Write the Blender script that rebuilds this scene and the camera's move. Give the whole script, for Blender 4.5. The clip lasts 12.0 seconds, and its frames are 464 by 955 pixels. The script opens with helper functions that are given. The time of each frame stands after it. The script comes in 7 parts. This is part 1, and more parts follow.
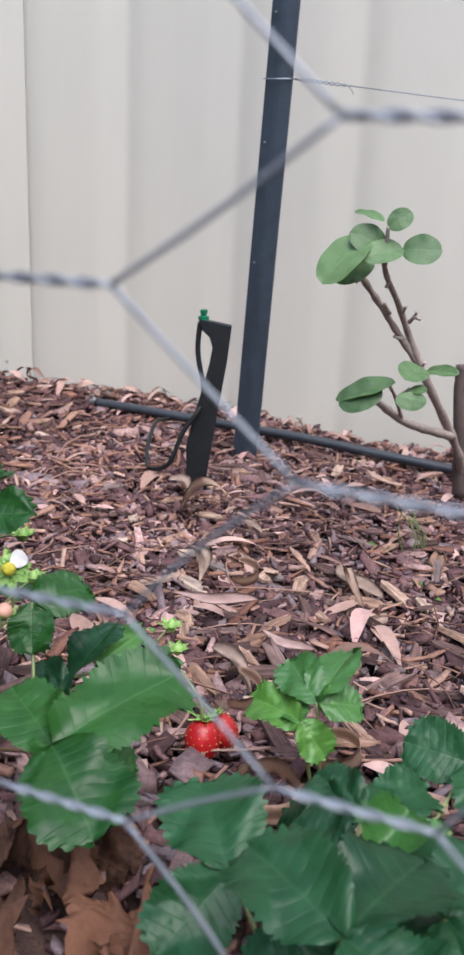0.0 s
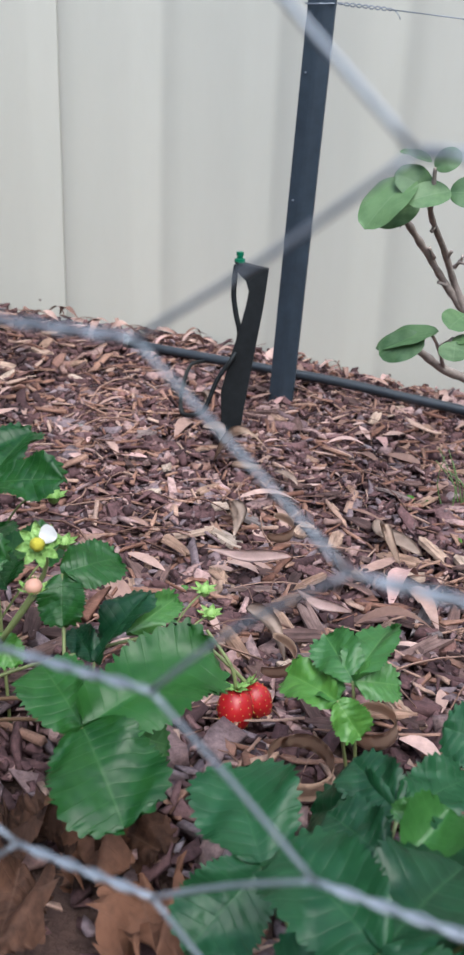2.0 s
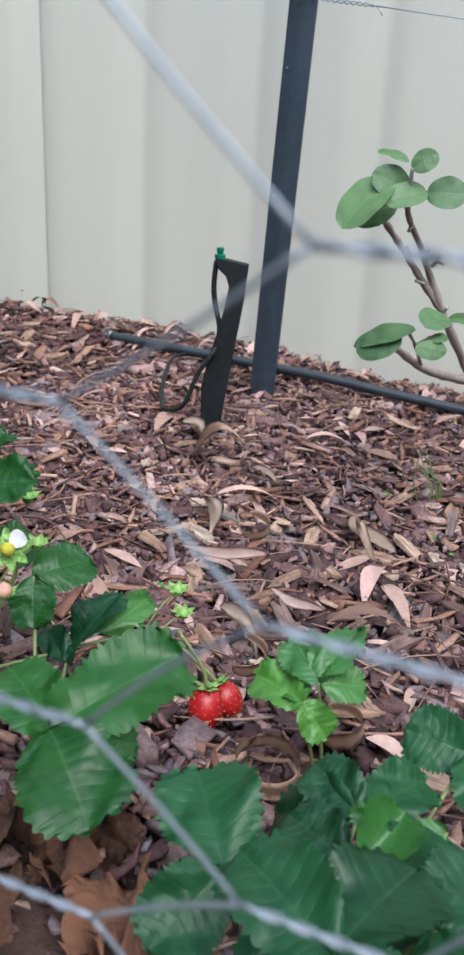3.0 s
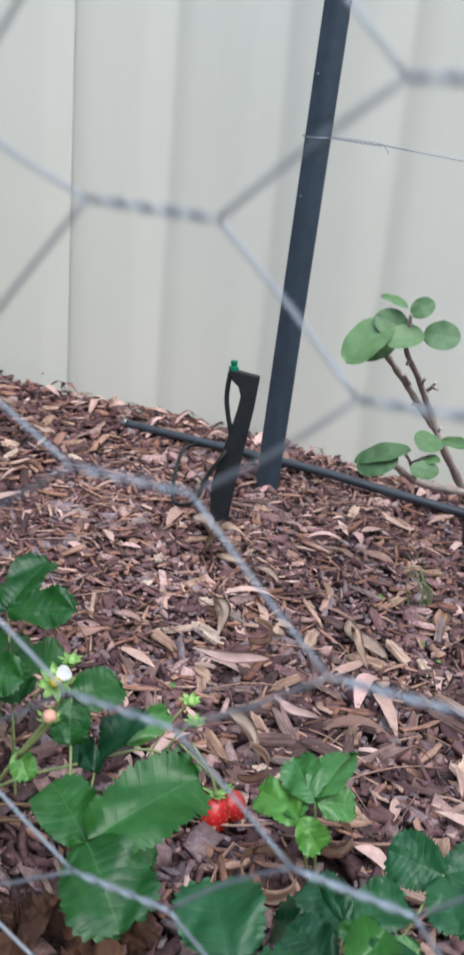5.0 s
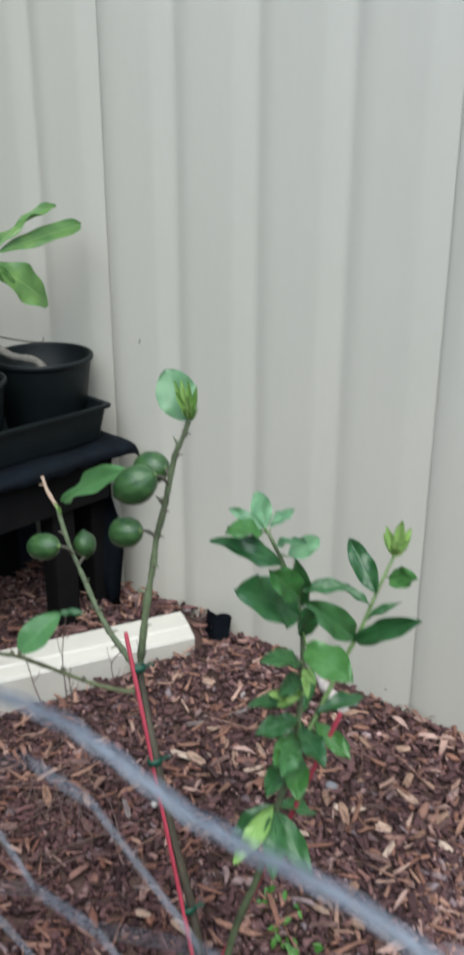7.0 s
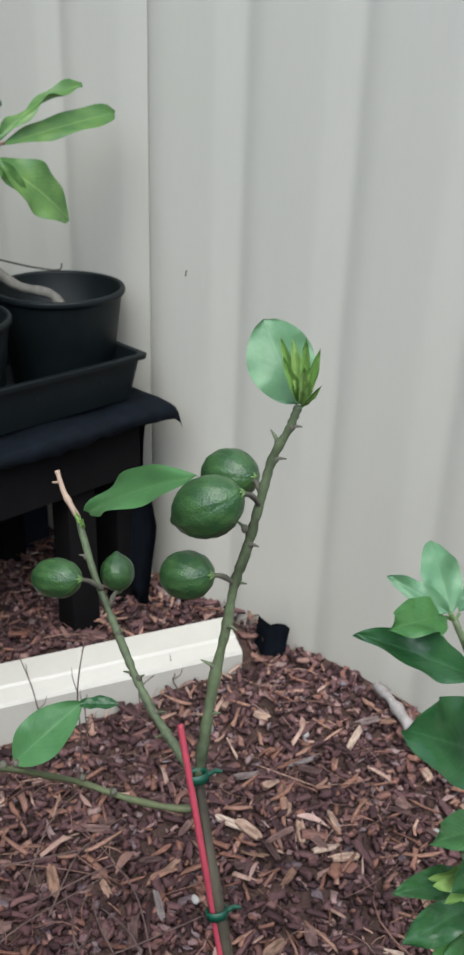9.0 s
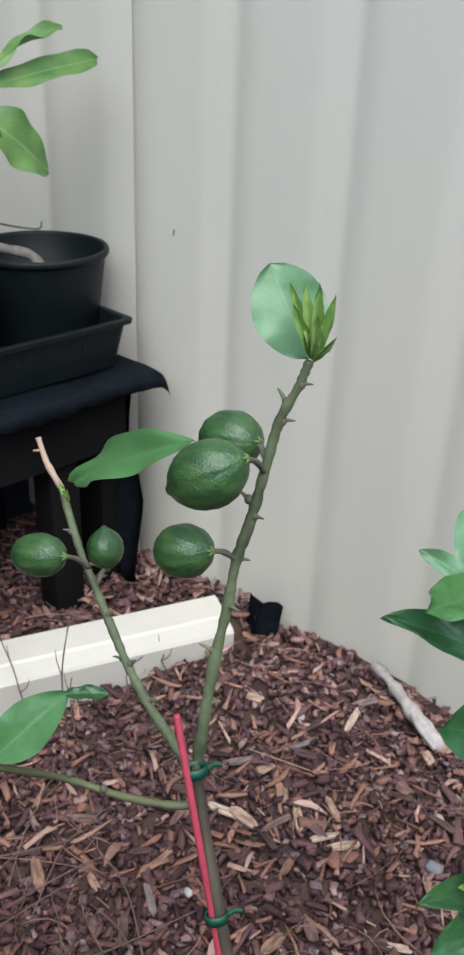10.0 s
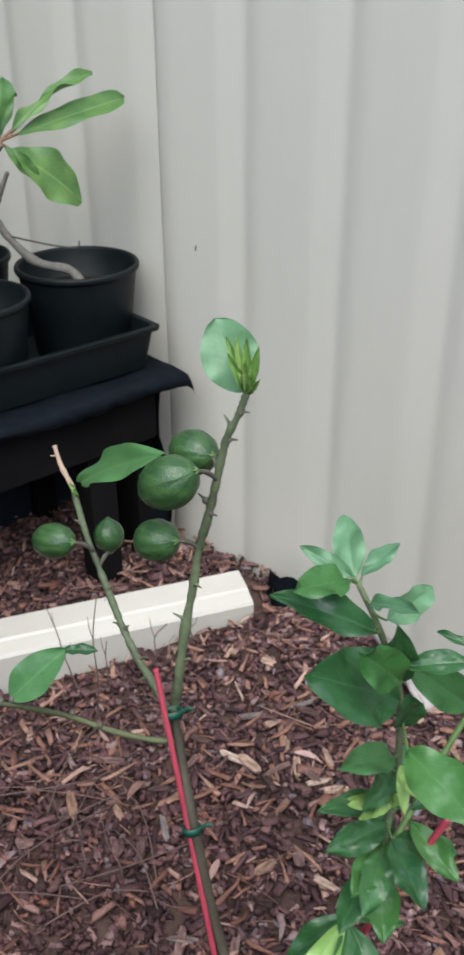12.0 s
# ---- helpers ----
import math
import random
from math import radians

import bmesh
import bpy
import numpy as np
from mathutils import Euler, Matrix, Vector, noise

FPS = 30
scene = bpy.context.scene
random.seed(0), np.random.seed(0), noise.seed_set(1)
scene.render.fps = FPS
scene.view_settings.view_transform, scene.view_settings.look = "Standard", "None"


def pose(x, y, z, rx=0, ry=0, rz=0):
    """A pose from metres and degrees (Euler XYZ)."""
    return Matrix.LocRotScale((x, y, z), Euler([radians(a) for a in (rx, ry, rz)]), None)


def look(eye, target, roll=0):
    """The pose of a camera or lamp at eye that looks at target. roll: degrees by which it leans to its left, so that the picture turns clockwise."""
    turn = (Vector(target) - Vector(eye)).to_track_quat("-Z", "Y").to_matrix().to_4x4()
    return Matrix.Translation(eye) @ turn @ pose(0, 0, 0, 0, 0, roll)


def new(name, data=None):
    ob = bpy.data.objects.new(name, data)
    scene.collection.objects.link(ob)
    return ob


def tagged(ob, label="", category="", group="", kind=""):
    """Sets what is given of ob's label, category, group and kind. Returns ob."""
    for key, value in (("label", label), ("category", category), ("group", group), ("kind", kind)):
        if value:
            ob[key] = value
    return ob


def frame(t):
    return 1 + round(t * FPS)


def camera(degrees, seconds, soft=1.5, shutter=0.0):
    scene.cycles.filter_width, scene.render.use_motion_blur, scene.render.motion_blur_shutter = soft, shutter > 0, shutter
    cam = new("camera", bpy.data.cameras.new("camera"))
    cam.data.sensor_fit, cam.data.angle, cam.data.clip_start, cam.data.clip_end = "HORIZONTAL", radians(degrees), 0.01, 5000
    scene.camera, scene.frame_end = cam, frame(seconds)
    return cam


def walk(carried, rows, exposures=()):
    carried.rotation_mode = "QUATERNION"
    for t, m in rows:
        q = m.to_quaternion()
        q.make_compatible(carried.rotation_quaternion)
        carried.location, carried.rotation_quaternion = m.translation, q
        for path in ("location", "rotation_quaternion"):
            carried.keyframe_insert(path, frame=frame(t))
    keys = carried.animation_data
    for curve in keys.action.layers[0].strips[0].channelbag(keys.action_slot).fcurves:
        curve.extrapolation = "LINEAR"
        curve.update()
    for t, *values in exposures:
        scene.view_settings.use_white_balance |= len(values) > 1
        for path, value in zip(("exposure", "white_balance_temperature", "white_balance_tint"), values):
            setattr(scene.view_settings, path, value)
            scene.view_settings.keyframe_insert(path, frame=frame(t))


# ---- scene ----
cam = camera(28.5, 12.0, soft=2.5, shutter=0.4)
cam.data.dof.use_dof = True
cam.data.dof.focus_distance = 0.62
cam.data.dof.aperture_fstop = 34.0
PATH = [
    (0, (0.903, 0.596, 0.569), (0.258, 2.382, -0.06), 2.6),
    (0.5, (0.894, 0.603, 0.581), (0.257, 2.372, -0.1), 3.2),
    (1, (0.894, 0.611, 0.58), (0.268, 2.369, -0.14), 3.5),
    (1.5, (0.891, 0.616, 0.579), (0.204, 2.334, -0.181), 2.4),
    (2, (0.893, 0.618, 0.581), (0.203, 2.33, -0.191), 2.4),
    (2.5, (0.896, 0.618, 0.586), (0.223, 2.327, -0.206), 2.6),
    (2.7, (0.9, 0.619, 0.589), (0.236, 2.33, -0.206), 2.8),
    (4.5, (0.904, 0.6, 0.612), (0.234, 2.334, -0.124), 4.4),
    (5, (0.907, 0.564, 0.671), (0.23, 2.315, -0.018), 5.1),
    (5.2, (0.905, 0.551, 0.709), (0.198, 2.287, 0.009), 4.8),
    (5.5, (0.896, 0.54, 0.794), (0.048, 2.198, 0.064), 3.0),
    (5.8, (0.9, 0.516, 0.897), (-0.065, 2.095, 0.14), 2.0),
    (6, (0.894, 0.501, 0.962), (-0.096, 2.032, 0.139), 2.0),
    (6.3, (0.835, 0.482, 1.047), (-0.223, 1.961, 0.215), 0.8),
    (6.5, (0.757, 0.495, 1.112), (-0.313, 1.967, 0.283), 0.3),
    (6.7, (0.693, 0.515, 1.206), (-0.391, 2.0, 0.419), -0.1),
    (7, (0.595, 0.553, 1.322), (-0.478, 2.063, 0.569), 0.1),
    (7.3, (0.535, 0.613, 1.347), (-0.527, 2.122, 0.577), 0.8),
    (9.5, (0.235, 0.872, 1.181), (-0.808, 2.322, 0.281), 2.2),
    (10, (0.226, 0.885, 1.174), (-0.786, 2.344, 0.255), 2.3),
    (10.5, (0.232, 0.886, 1.192), (-0.764, 2.343, 0.252), 1.4),
    (11, (0.272, 0.871, 1.214), (-0.794, 2.268, 0.258), -0.4),
    (11.5, (0.335, 0.845, 1.259), (-0.805, 2.167, 0.285), -0.9),
    (12, (0.388, 0.833, 1.284), (-0.737, 2.167, 0.306), -0.3),
]
walk(cam, [(t, look(eye, target, roll)) for t, eye, target, roll in PATH],
     [(0.0, 1.27, 5870, 10), (1.5, 1.26, 5730, 5), (4.5, 1.23, 5630, 0), (5.0, 1.25, 5660, 2), (6.1, 1.28, 5650, 2), (6.5, 1.28, 5680, 2), (7.0, 0.87, 5800, 0), (7.5, 0.56, 5900, 0), (9.5, 0.94, 5780, 3), (10.5, 0.95, 5820, 4), (12.0, 0.94, 5840, 4)])

# ---- daylight: an overcast sky, brighter towards the house side ----
world = bpy.data.worlds.new("overcast_sky")
scene.world = world
world.use_nodes = True
sky = world.node_tree.nodes.new("ShaderNodeTexSky")
sky.sky_type = "NISHITA"
sky.sun_disc = False
SUN_UP, SUN_TURN = radians(59), radians(139)
sky.sun_elevation, sky.sun_rotation = SUN_UP, SUN_TURN
sky.air_density, sky.dust_density, sky.ozone_density = 1.0, 4.0, 1.0
background = world.node_tree.nodes["Background"]
world.node_tree.links.new(sky.outputs[0], background.inputs[0])
background.inputs[1].default_value = 0.15
sun = new("sun", bpy.data.lights.new("sun", "SUN"))
sun.data.energy, sun.data.angle, sun.data.color = 1.05, radians(66), (1.0, 0.955, 0.855)
toward = Vector((math.sin(SUN_TURN) * math.cos(SUN_UP), math.cos(SUN_TURN) * math.cos(SUN_UP), math.sin(SUN_UP)))
sun.rotation_euler = (-toward).to_track_quat("-Z", "Y").to_euler()


# ---- materials ----
def material(name, rough=0.6, metal=0.0, spec=0.5):
    m = bpy.data.materials.new(name)
    m.use_nodes = True
    b = m.node_tree.nodes["Principled BSDF"]
    b.inputs["Roughness"].default_value = rough
    b.inputs["Metallic"].default_value = metal
    b.inputs["Specular IOR Level"].default_value = spec
    return m, m.node_tree.nodes, m.node_tree.links, b


def ramp(nodes, stops, interpolation="LINEAR"):
    r = nodes.new("ShaderNodeValToRGB")
    r.color_ramp.interpolation = interpolation
    e = r.color_ramp.elements
    while len(e) < len(stops):
        e.new(0.5)
    for n, (pos, col) in enumerate(stops):
        e[n].position, e[n].color = pos, (*col, 1)
    return r


def noise_node(nodes, links, scale, detail=4.0, rough=0.6, coords="Object", stretch=None):
    tc = nodes.new("ShaderNodeTexCoord")
    n = nodes.new("ShaderNodeTexNoise")
    n.inputs["Scale"].default_value, n.inputs["Detail"].default_value, n.inputs["Roughness"].default_value = scale, detail, rough
    if stretch:
        mp = nodes.new("ShaderNodeMapping")
        mp.inputs["Scale"].default_value = stretch
        links.new(tc.outputs[coords], mp.inputs["Vector"])
        links.new(mp.outputs[0], n.inputs["Vector"])
    else:
        links.new(tc.outputs[coords], n.inputs["Vector"])
    return n


def mix(nodes, links, fac, a, b, blend="MIX"):
    m = nodes.new("ShaderNodeMix")
    m.data_type, m.blend_type = "RGBA", blend
    for sock, val in ((m.inputs[0], fac), (m.inputs[6], a), (m.inputs[7], b)):
        if isinstance(val, (int, float)):
            sock.default_value = val
        elif isinstance(val, tuple):
            sock.default_value = (*val, 1)
        else:
            links.new(val, sock)
    return m.outputs[2]


def bump(nodes, links, bsdf, height, strength=0.3, distance=0.002):
    b = nodes.new("ShaderNodeBump")
    b.inputs["Strength"].default_value, b.inputs["Distance"].default_value = strength, distance
    links.new(height, b.inputs["Height"])
    links.new(b.outputs[0], bsdf.inputs["Normal"])
    return b


def plain(name, col, rough=0.6, metal=0.0, spec=0.5, var=0.25, scale=40.0, relief=0.15, distance=0.001, coords="Object"):
    """A surface of one colour with mottling at two scales and fine relief."""
    m, nodes, links, b = material(name, rough, metal, spec)
    n1 = noise_node(nodes, links, scale, 5, 0.65, coords)
    n2 = noise_node(nodes, links, scale * 0.13, 3, 0.5, coords)
    lo, hi = tuple(c * (1 - var) for c in col), tuple(min(1, c * (1 + var)) for c in col)
    r1, r2 = ramp(nodes, [(0.3, lo), (0.7, hi)]), ramp(nodes, [(0.3, lo), (0.7, hi)])
    links.new(n1.outputs[0], r1.inputs[0])
    links.new(n2.outputs[0], r2.inputs[0])
    links.new(mix(nodes, links, 0.5, r1.outputs[0], r2.outputs[0]), b.inputs["Base Color"])
    rr = nodes.new("ShaderNodeMapRange")
    rr.inputs[3].default_value, rr.inputs[4].default_value = max(0.03, rough - 0.1), min(1, rough + 0.12)
    links.new(n1.outputs[0], rr.inputs[0])
    links.new(rr.outputs[0], b.inputs["Roughness"])
    if relief:
        bump(nodes, links, b, n1.outputs[0], relief, distance)
    return m


def fence_paint():
    m, nodes, links, b = material("cream_fence_paint", 0.34, 0.0, 0.5)
    big = noise_node(nodes, links, 2.2, 4, 0.6, stretch=(1, 1, 0.35))
    dust = noise_node(nodes, links, 55, 5, 0.7, stretch=(1, 1, 0.25))
    fine = noise_node(nodes, links, 900, 2, 0.5)
    c1 = ramp(nodes, [(0.3, (0.552, 0.542, 0.486)), (0.7, (0.600, 0.577, 0.514))])
    links.new(big.outputs[0], c1.inputs[0])
    c2 = ramp(nodes, [(0.35, (0.97, 0.968, 0.96)), (0.6, (1, 1, 1))])
    links.new(dust.outputs[0], c2.inputs[0])
    links.new(mix(nodes, links, 0.5, c1.outputs[0], c2.outputs[0], "MULTIPLY"), b.inputs["Base Color"])
    rr = nodes.new("ShaderNodeMapRange")
    rr.inputs[3].default_value, rr.inputs[4].default_value = 0.26, 0.44
    links.new(dust.outputs[0], rr.inputs[0])
    links.new(rr.outputs[0], b.inputs["Roughness"])
    bump(nodes, links, b, fine.outputs[0], 0.06, 0.0004)
    return m


FENCE = fence_paint()
SILL = plain("cream_sill_paint", (0.515, 0.492, 0.445), 0.42, var=0.06, scale=25, relief=0.05)
BLACK_STEEL = plain("black_painted_steel", (0.028, 0.040, 0.056), 0.45, spec=0.5, var=0.4, scale=60, relief=0.1)
BLACK_PLASTIC = plain("black_plastic", (0.013, 0.015, 0.017), 0.55, spec=0.25, var=0.5, scale=120, relief=0.2, distance=0.0005)
POT_PLASTIC = plain("black_pot_plastic", (0.006, 0.009, 0.010), 0.46, spec=0.2, var=0.4, scale=60, relief=0.08, distance=0.0005)
HOSE = plain("black_poly_pipe", (0.026, 0.032, 0.042), 0.42, var=0.4, scale=90, relief=0.1)
FABRIC = plain("black_weed_mat", (0.010, 0.014, 0.021), 0.75, spec=0.16, var=0.5, scale=300, relief=0.5)
DARK_WOOD = plain("dark_stained_board", (0.006, 0.0055, 0.006), 0.85, spec=0.08, var=0.5, scale=30, relief=0.3)
GALVANISED = plain("galvanised_wire", (0.26, 0.285, 0.33), 0.5, metal=0.6, var=0.25, scale=300, relief=0.2, distance=0.0003)
CLIP_METAL = plain("bright_clamp_metal", (0.6, 0.6, 0.6), 0.3, metal=1.0, var=0.2, scale=200, relief=0.1)
RED_STAKE = plain("red_painted_stake", (0.36, 0.045, 0.075), 0.5, var=0.25, scale=60, relief=0.15)
GREEN_PLASTIC = plain("green_plastic", (0.006, 0.13, 0.065), 0.35, var=0.2, scale=100, relief=0.05)
TIE = plain("dark_green_tie", (0.004, 0.055, 0.032), 0.5, var=0.3, scale=150, relief=0.1)


# ---- shaping helpers ----
def add_mesh(name, bm, mat, smooth=False):
    me = bpy.data.meshes.new(name)
    bm.normal_update()
    bm.to_mesh(me)
    bm.free()
    me.materials.append(mat)
    if smooth:
        me.polygons.foreach_set("use_smooth", [True] * len(me.polygons))
    return me


def part(name, bm, mat, parent=None, label="", smooth=False):
    """One mesh, given in world places, as a part of its parent."""
    ob = new(name, add_mesh(name, bm, mat, smooth))
    ob.parent = parent
    up, shift = parent, Vector()
    while up:
        shift, up = shift + up.location, up.parent
    ob.data.transform(Matrix.Translation(-shift))
    return tagged(ob, label) if label else ob


def thing(name, label, category, place=(0, 0, 0), group="", kind=""):
    ob = new(name)
    ob.location = place
    ob.empty_display_size = 0.05
    return tagged(ob, label, category, group, kind)


def tube(bm, pts, radii, sides=8, caps=True):
    """A bent rod through pts; radii: one number or one a point."""
    pts = [Vector(p) for p in pts]
    if isinstance(radii, (int, float)):
        radii = [radii] * len(pts)
    rings, side = [], None
    for n, p in enumerate(pts):
        ahead = (pts[min(n + 1, len(pts) - 1)] - pts[max(n - 1, 0)]).normalized()
        if side is None:
            side = ahead.orthogonal().normalized()
        side = (side - ahead * side.dot(ahead)).normalized()
        up = ahead.cross(side)
        rings.append([bm.verts.new(p + radii[n] * (math.cos(a) * side + math.sin(a) * up))
                      for a in [2 * math.pi * k / sides for k in range(sides)]])
    for a, b in zip(rings, rings[1:]):
        for k in range(sides):
            bm.faces.new((a[k], a[(k + 1) % sides], b[(k + 1) % sides], b[k]))
    if caps:
        bm.faces.new(rings[0][::-1])
        bm.faces.new(rings[-1])
    return bm


def spline(pts, steps=6):
    """Points of a smooth curve through pts."""
    pts = [Vector(p) for p in pts]
    out = []
    for n in range(len(pts) - 1):
        p0, p1, p2, p3 = pts[max(n - 1, 0)], pts[n], pts[n + 1], pts[min(n + 2, len(pts) - 1)]
        for k in range(steps):
            t = k / steps
            out.append(0.5 * ((2 * p1) + (p2 - p0) * t + (2 * p0 - 5 * p1 + 4 * p2 - p3) * t * t + (3 * p1 - p0 - 3 * p2 + p3) * t ** 3))
    return out + [pts[-1]]


def box(bm, size, m=None, bevel=0.0):
    r = bmesh.ops.create_cube(bm, size=1.0)
    for v in r["verts"]:
        v.co = Vector((v.co.x * size[0], v.co.y * size[1], v.co.z * size[2]))
    if bevel:
        edges = list({e for v in r["verts"] for e in v.link_edges})
        made = bmesh.ops.bevel(bm, geom=edges, offset=bevel, segments=2, profile=0.7, affect="EDGES")
        vs = list({v for f in made["faces"] for v in f.verts} | {v for v in r["verts"] if v.is_valid})
    else:
        vs = r["verts"]
    if m:
        for v in vs:
            v.co = m @ v.co
    return bm


def lathe(bm, profile, sides=40, centre=(0, 0, 0)):
    """A turned shape from (radius, height) pairs."""
    c = Vector(centre)
    rings = [[bm.verts.new(c + Vector((r * math.cos(2 * math.pi * k / sides), r * math.sin(2 * math.pi * k / sides), z)))
              for k in range(sides)] for r, z in profile]
    for a, b in zip(rings, rings[1:]):
        for k in range(sides):
            bm.faces.new((a[k], a[(k + 1) % sides], b[(k + 1) % sides], b[k]))
    bm.faces.new(rings[0][::-1])
    bm.faces.new(rings[-1])
    return bm


def smooth01(a, b, x):
    t = min(1.0, max(0.0, (x - a) / (b - a)))
    return t * t * (3 - 2 * t)


# ---- the lie of the land ----
SILL_A, SILL_B = Vector((-0.497, 1.935, 0)), Vector((-0.905, 1.255, 0))   # middle line of the sill board
SILL_WAY = (SILL_B - SILL_A).normalized()
SILL_OUT = Vector((-SILL_WAY.y, SILL_WAY.x, 0))                            # towards the bed


def behind_sill(x, y):
    return -((x - SILL_A.x) * SILL_OUT.x + (y - SILL_A.y) * SILL_OUT.y)


def ground_z(x, y):
    near = smooth01(1.25, 2.0, y)
    z = 0.2 - 0.045 * max(-0.35, min(0.9, x)) * near
    z += 0.045 * smooth01(1.35, 0.95, y) * smooth01(0.2, 0.7, x)
    z += 0.018 * math.exp(-((x + 0.30) ** 2 + (y - 1.97) ** 2) / 0.02)
    z -= 0.03 * smooth01(-0.38, -0.5, x) * smooth01(1.85, 2.0, y)
    z -= 0.034 * smooth01(-0.38, -0.62, x) * smooth01(1.88, 1.60, y)
    z += 0.006 * math.sin(9 * x + 2) * math.sin(8 * y + 1) + 0.004 * math.sin(23 * x) * math.sin(19 * y)
    d = behind_sill(x, y)
    return z + (0.245 - z) * smooth01(-0.03, 0.02, d) if y < 2.0 else z


# ---- ground: one sheet ----
def grid_lines(lo, hi, fine, reach):
    inner = list(np.arange(lo, hi + 1e-6, fine))
    return [lo - r for r in reach[::-1]] + inner + [hi + r for r in reach]


REACH = [0.1, 0.3, 0.8, 2, 5, 12, 30]
GX, GY = grid_lines(-1.6, 1.5, 0.025, REACH), grid_lines(0.4, 2.1, 0.025, REACH)
bm = bmesh.new()
rows = [[bm.verts.new((x, y, (ground_z(x, y) if -1.7 < x < 1.6 and 0.3 < y < 2.2 else 0.2) - 0.004)) for x in GX] for y in GY]
for a, b in zip(rows, rows[1:]):
    for k in range(len(GX) - 1):
        bm.faces.new((a[k], a[k + 1], b[k + 1], b[k]))
SOIL = plain("dark_soil", (0.075, 0.046, 0.039), 0.95, spec=0.2, var=0.6, scale=120, relief=0.8, distance=0.006)
tagged(part("ground", bm, SOIL, smooth=True), "dark damp soil under a layer of bark mulch", "ground", kind="structure")

# ---- fence: ribbed steel sheets with lapped seams ----
PITCH, SHEET, FENCE_Y, FENCE_TOP, FLUTE = 0.19, 0.76, 2.0, 1.95, 0.0054
fence = thing("fence", "cream ribbed steel sheet fence behind the garden bed", "fence", (0, FENCE_Y, 0), kind="structure")


def flute(x):
    """Depth of the fluted sheet at x past a crease: a short curve back to the flat pan, then a long slope down to the next crease."""
    d = x % PITCH
    back = FLUTE * max(0.0, 1 - d / 0.044) ** 2
    f = max(0.0, (d - PITCH + 0.056) / 0.056)
    return back + FLUTE * (f if f > 0.25 else 2 * f * f + f * 0.5)


def sheet_profile():
    """(x, y) over one sheet, its creases rounded, with an open lap at its end; y towards the garden is minus."""
    pts = [(-SHEET - 0.010, FLUTE + 0.0030), (-SHEET + 0.0026, FLUTE + 0.0030), (-SHEET + 0.0034, FLUTE - 0.0004)]
    n = 190
    for i in range(2, n):
        x = -SHEET * (1 - i / n)
        w = min(0.007, -x, x + SHEET)
        pts.append((x, sum(flute(x + SHEET + w * k / 4) for k in range(-4, 5)) / 9))
    return pts + [(-0.0005, FLUTE * 0.99)]


def sheet_mesh():
    bm = bmesh.new()
    prof = sheet_profile()
    zs = [0.05, 0.055, 0.4, 0.8, 1.2, 1.6, FENCE_TOP - 0.005, FENCE_TOP]
    front = [[bm.verts.new((x, y, z)) for x, y in prof] for z in zs]
    for a, b in zip(front, front[1:]):
        for k in range(len(prof) - 1):
            bm.faces.new((a[k], a[k + 1], b[k + 1], b[k]))
    return add_mesh("fence_sheet", bm, FENCE)


SHEET_MESH = sheet_mesh()
for n in range(-4, 4):
    s = new("sheet", SHEET_MESH)
    s.parent = fence
    s.location = (n * SHEET, 0, 0)
    s.modifiers.new("gauge", "SOLIDIFY").thickness = 0.0012
bm = bmesh.new()
box(bm, (8 * SHEET, 0.05, 0.04), Matrix.Translation((-SHEET, FENCE_Y + 0.012, FENCE_TOP + 0.01)), 0.004)
part("top_rail", bm, FENCE, fence)

# ---- the rest of the yard: side fence, house wall and an added shading wall ----
side = thing("fence_side", "cream ribbed steel fence closing the side of the garden", "fence", (2.60, 0, 0), kind="structure")
for n in range(-5, 3):
    s = new("sheet", SHEET_MESH)
    s.parent = side
    s.matrix_basis = pose(0, n * SHEET + 0.44, 0, 0, 0, -90)
RENDER = plain("beige_wall_render", (0.36, 0.32, 0.27), 0.9, spec=0.2, var=0.12, scale=30, relief=0.4)
bm = bmesh.new()
box(bm, (6.2, 0.2, 2.6), Matrix.Translation((0.0, -3.4, 1.3)), 0.01)
SHADE_WALL = plain("dark_brown_shade_wall", (0.075, 0.072, 0.062), 0.9, spec=0.2, var=0.3, scale=20, relief=0.4)
tagged(part("wall_house", bm, RENDER), "beige rendered house wall across the yard", "wall", kind="structure")

# invented wall out of view: cuts light and bounce at the fence's left end
bm = bmesh.new()
box(bm, (0.2, 5.3, 2.7), Matrix.Translation((-1.34, -0.66, 1.35)), 0.01)
tagged(part("wall_side", bm, SHADE_WALL), "unseen dark brown wall added to shade the left end of the fence", "wall", kind="structure")

# ---- sill board of the raised strip behind ----
def sill_mesh():
    bm = bmesh.new()
    prof = [(0.045, 0.10), (0.045, 0.246), (0.041, 0.252), (0.014, 0.259), (0.010, 0.2625), (-0.040, 0.268), (-0.045, 0.264), (-0.045, 0.12)]
    ends = []
    for s in (0.010, 0.80):
        c = SILL_A + SILL_WAY * s
        ends.append([bm.verts.new(Vector((c.x, c.y, 0)) + SILL_OUT * o + Vector((0, 0, z))) for o, z in prof])
    for k in range(len(prof) - 1):
        bm.faces.new((ends[0][k], ends[0][k + 1], ends[1][k + 1], ends[1][k]))
    bm.faces.new(ends[0][::-1])
    bm.faces.new(ends[1])
    return bm


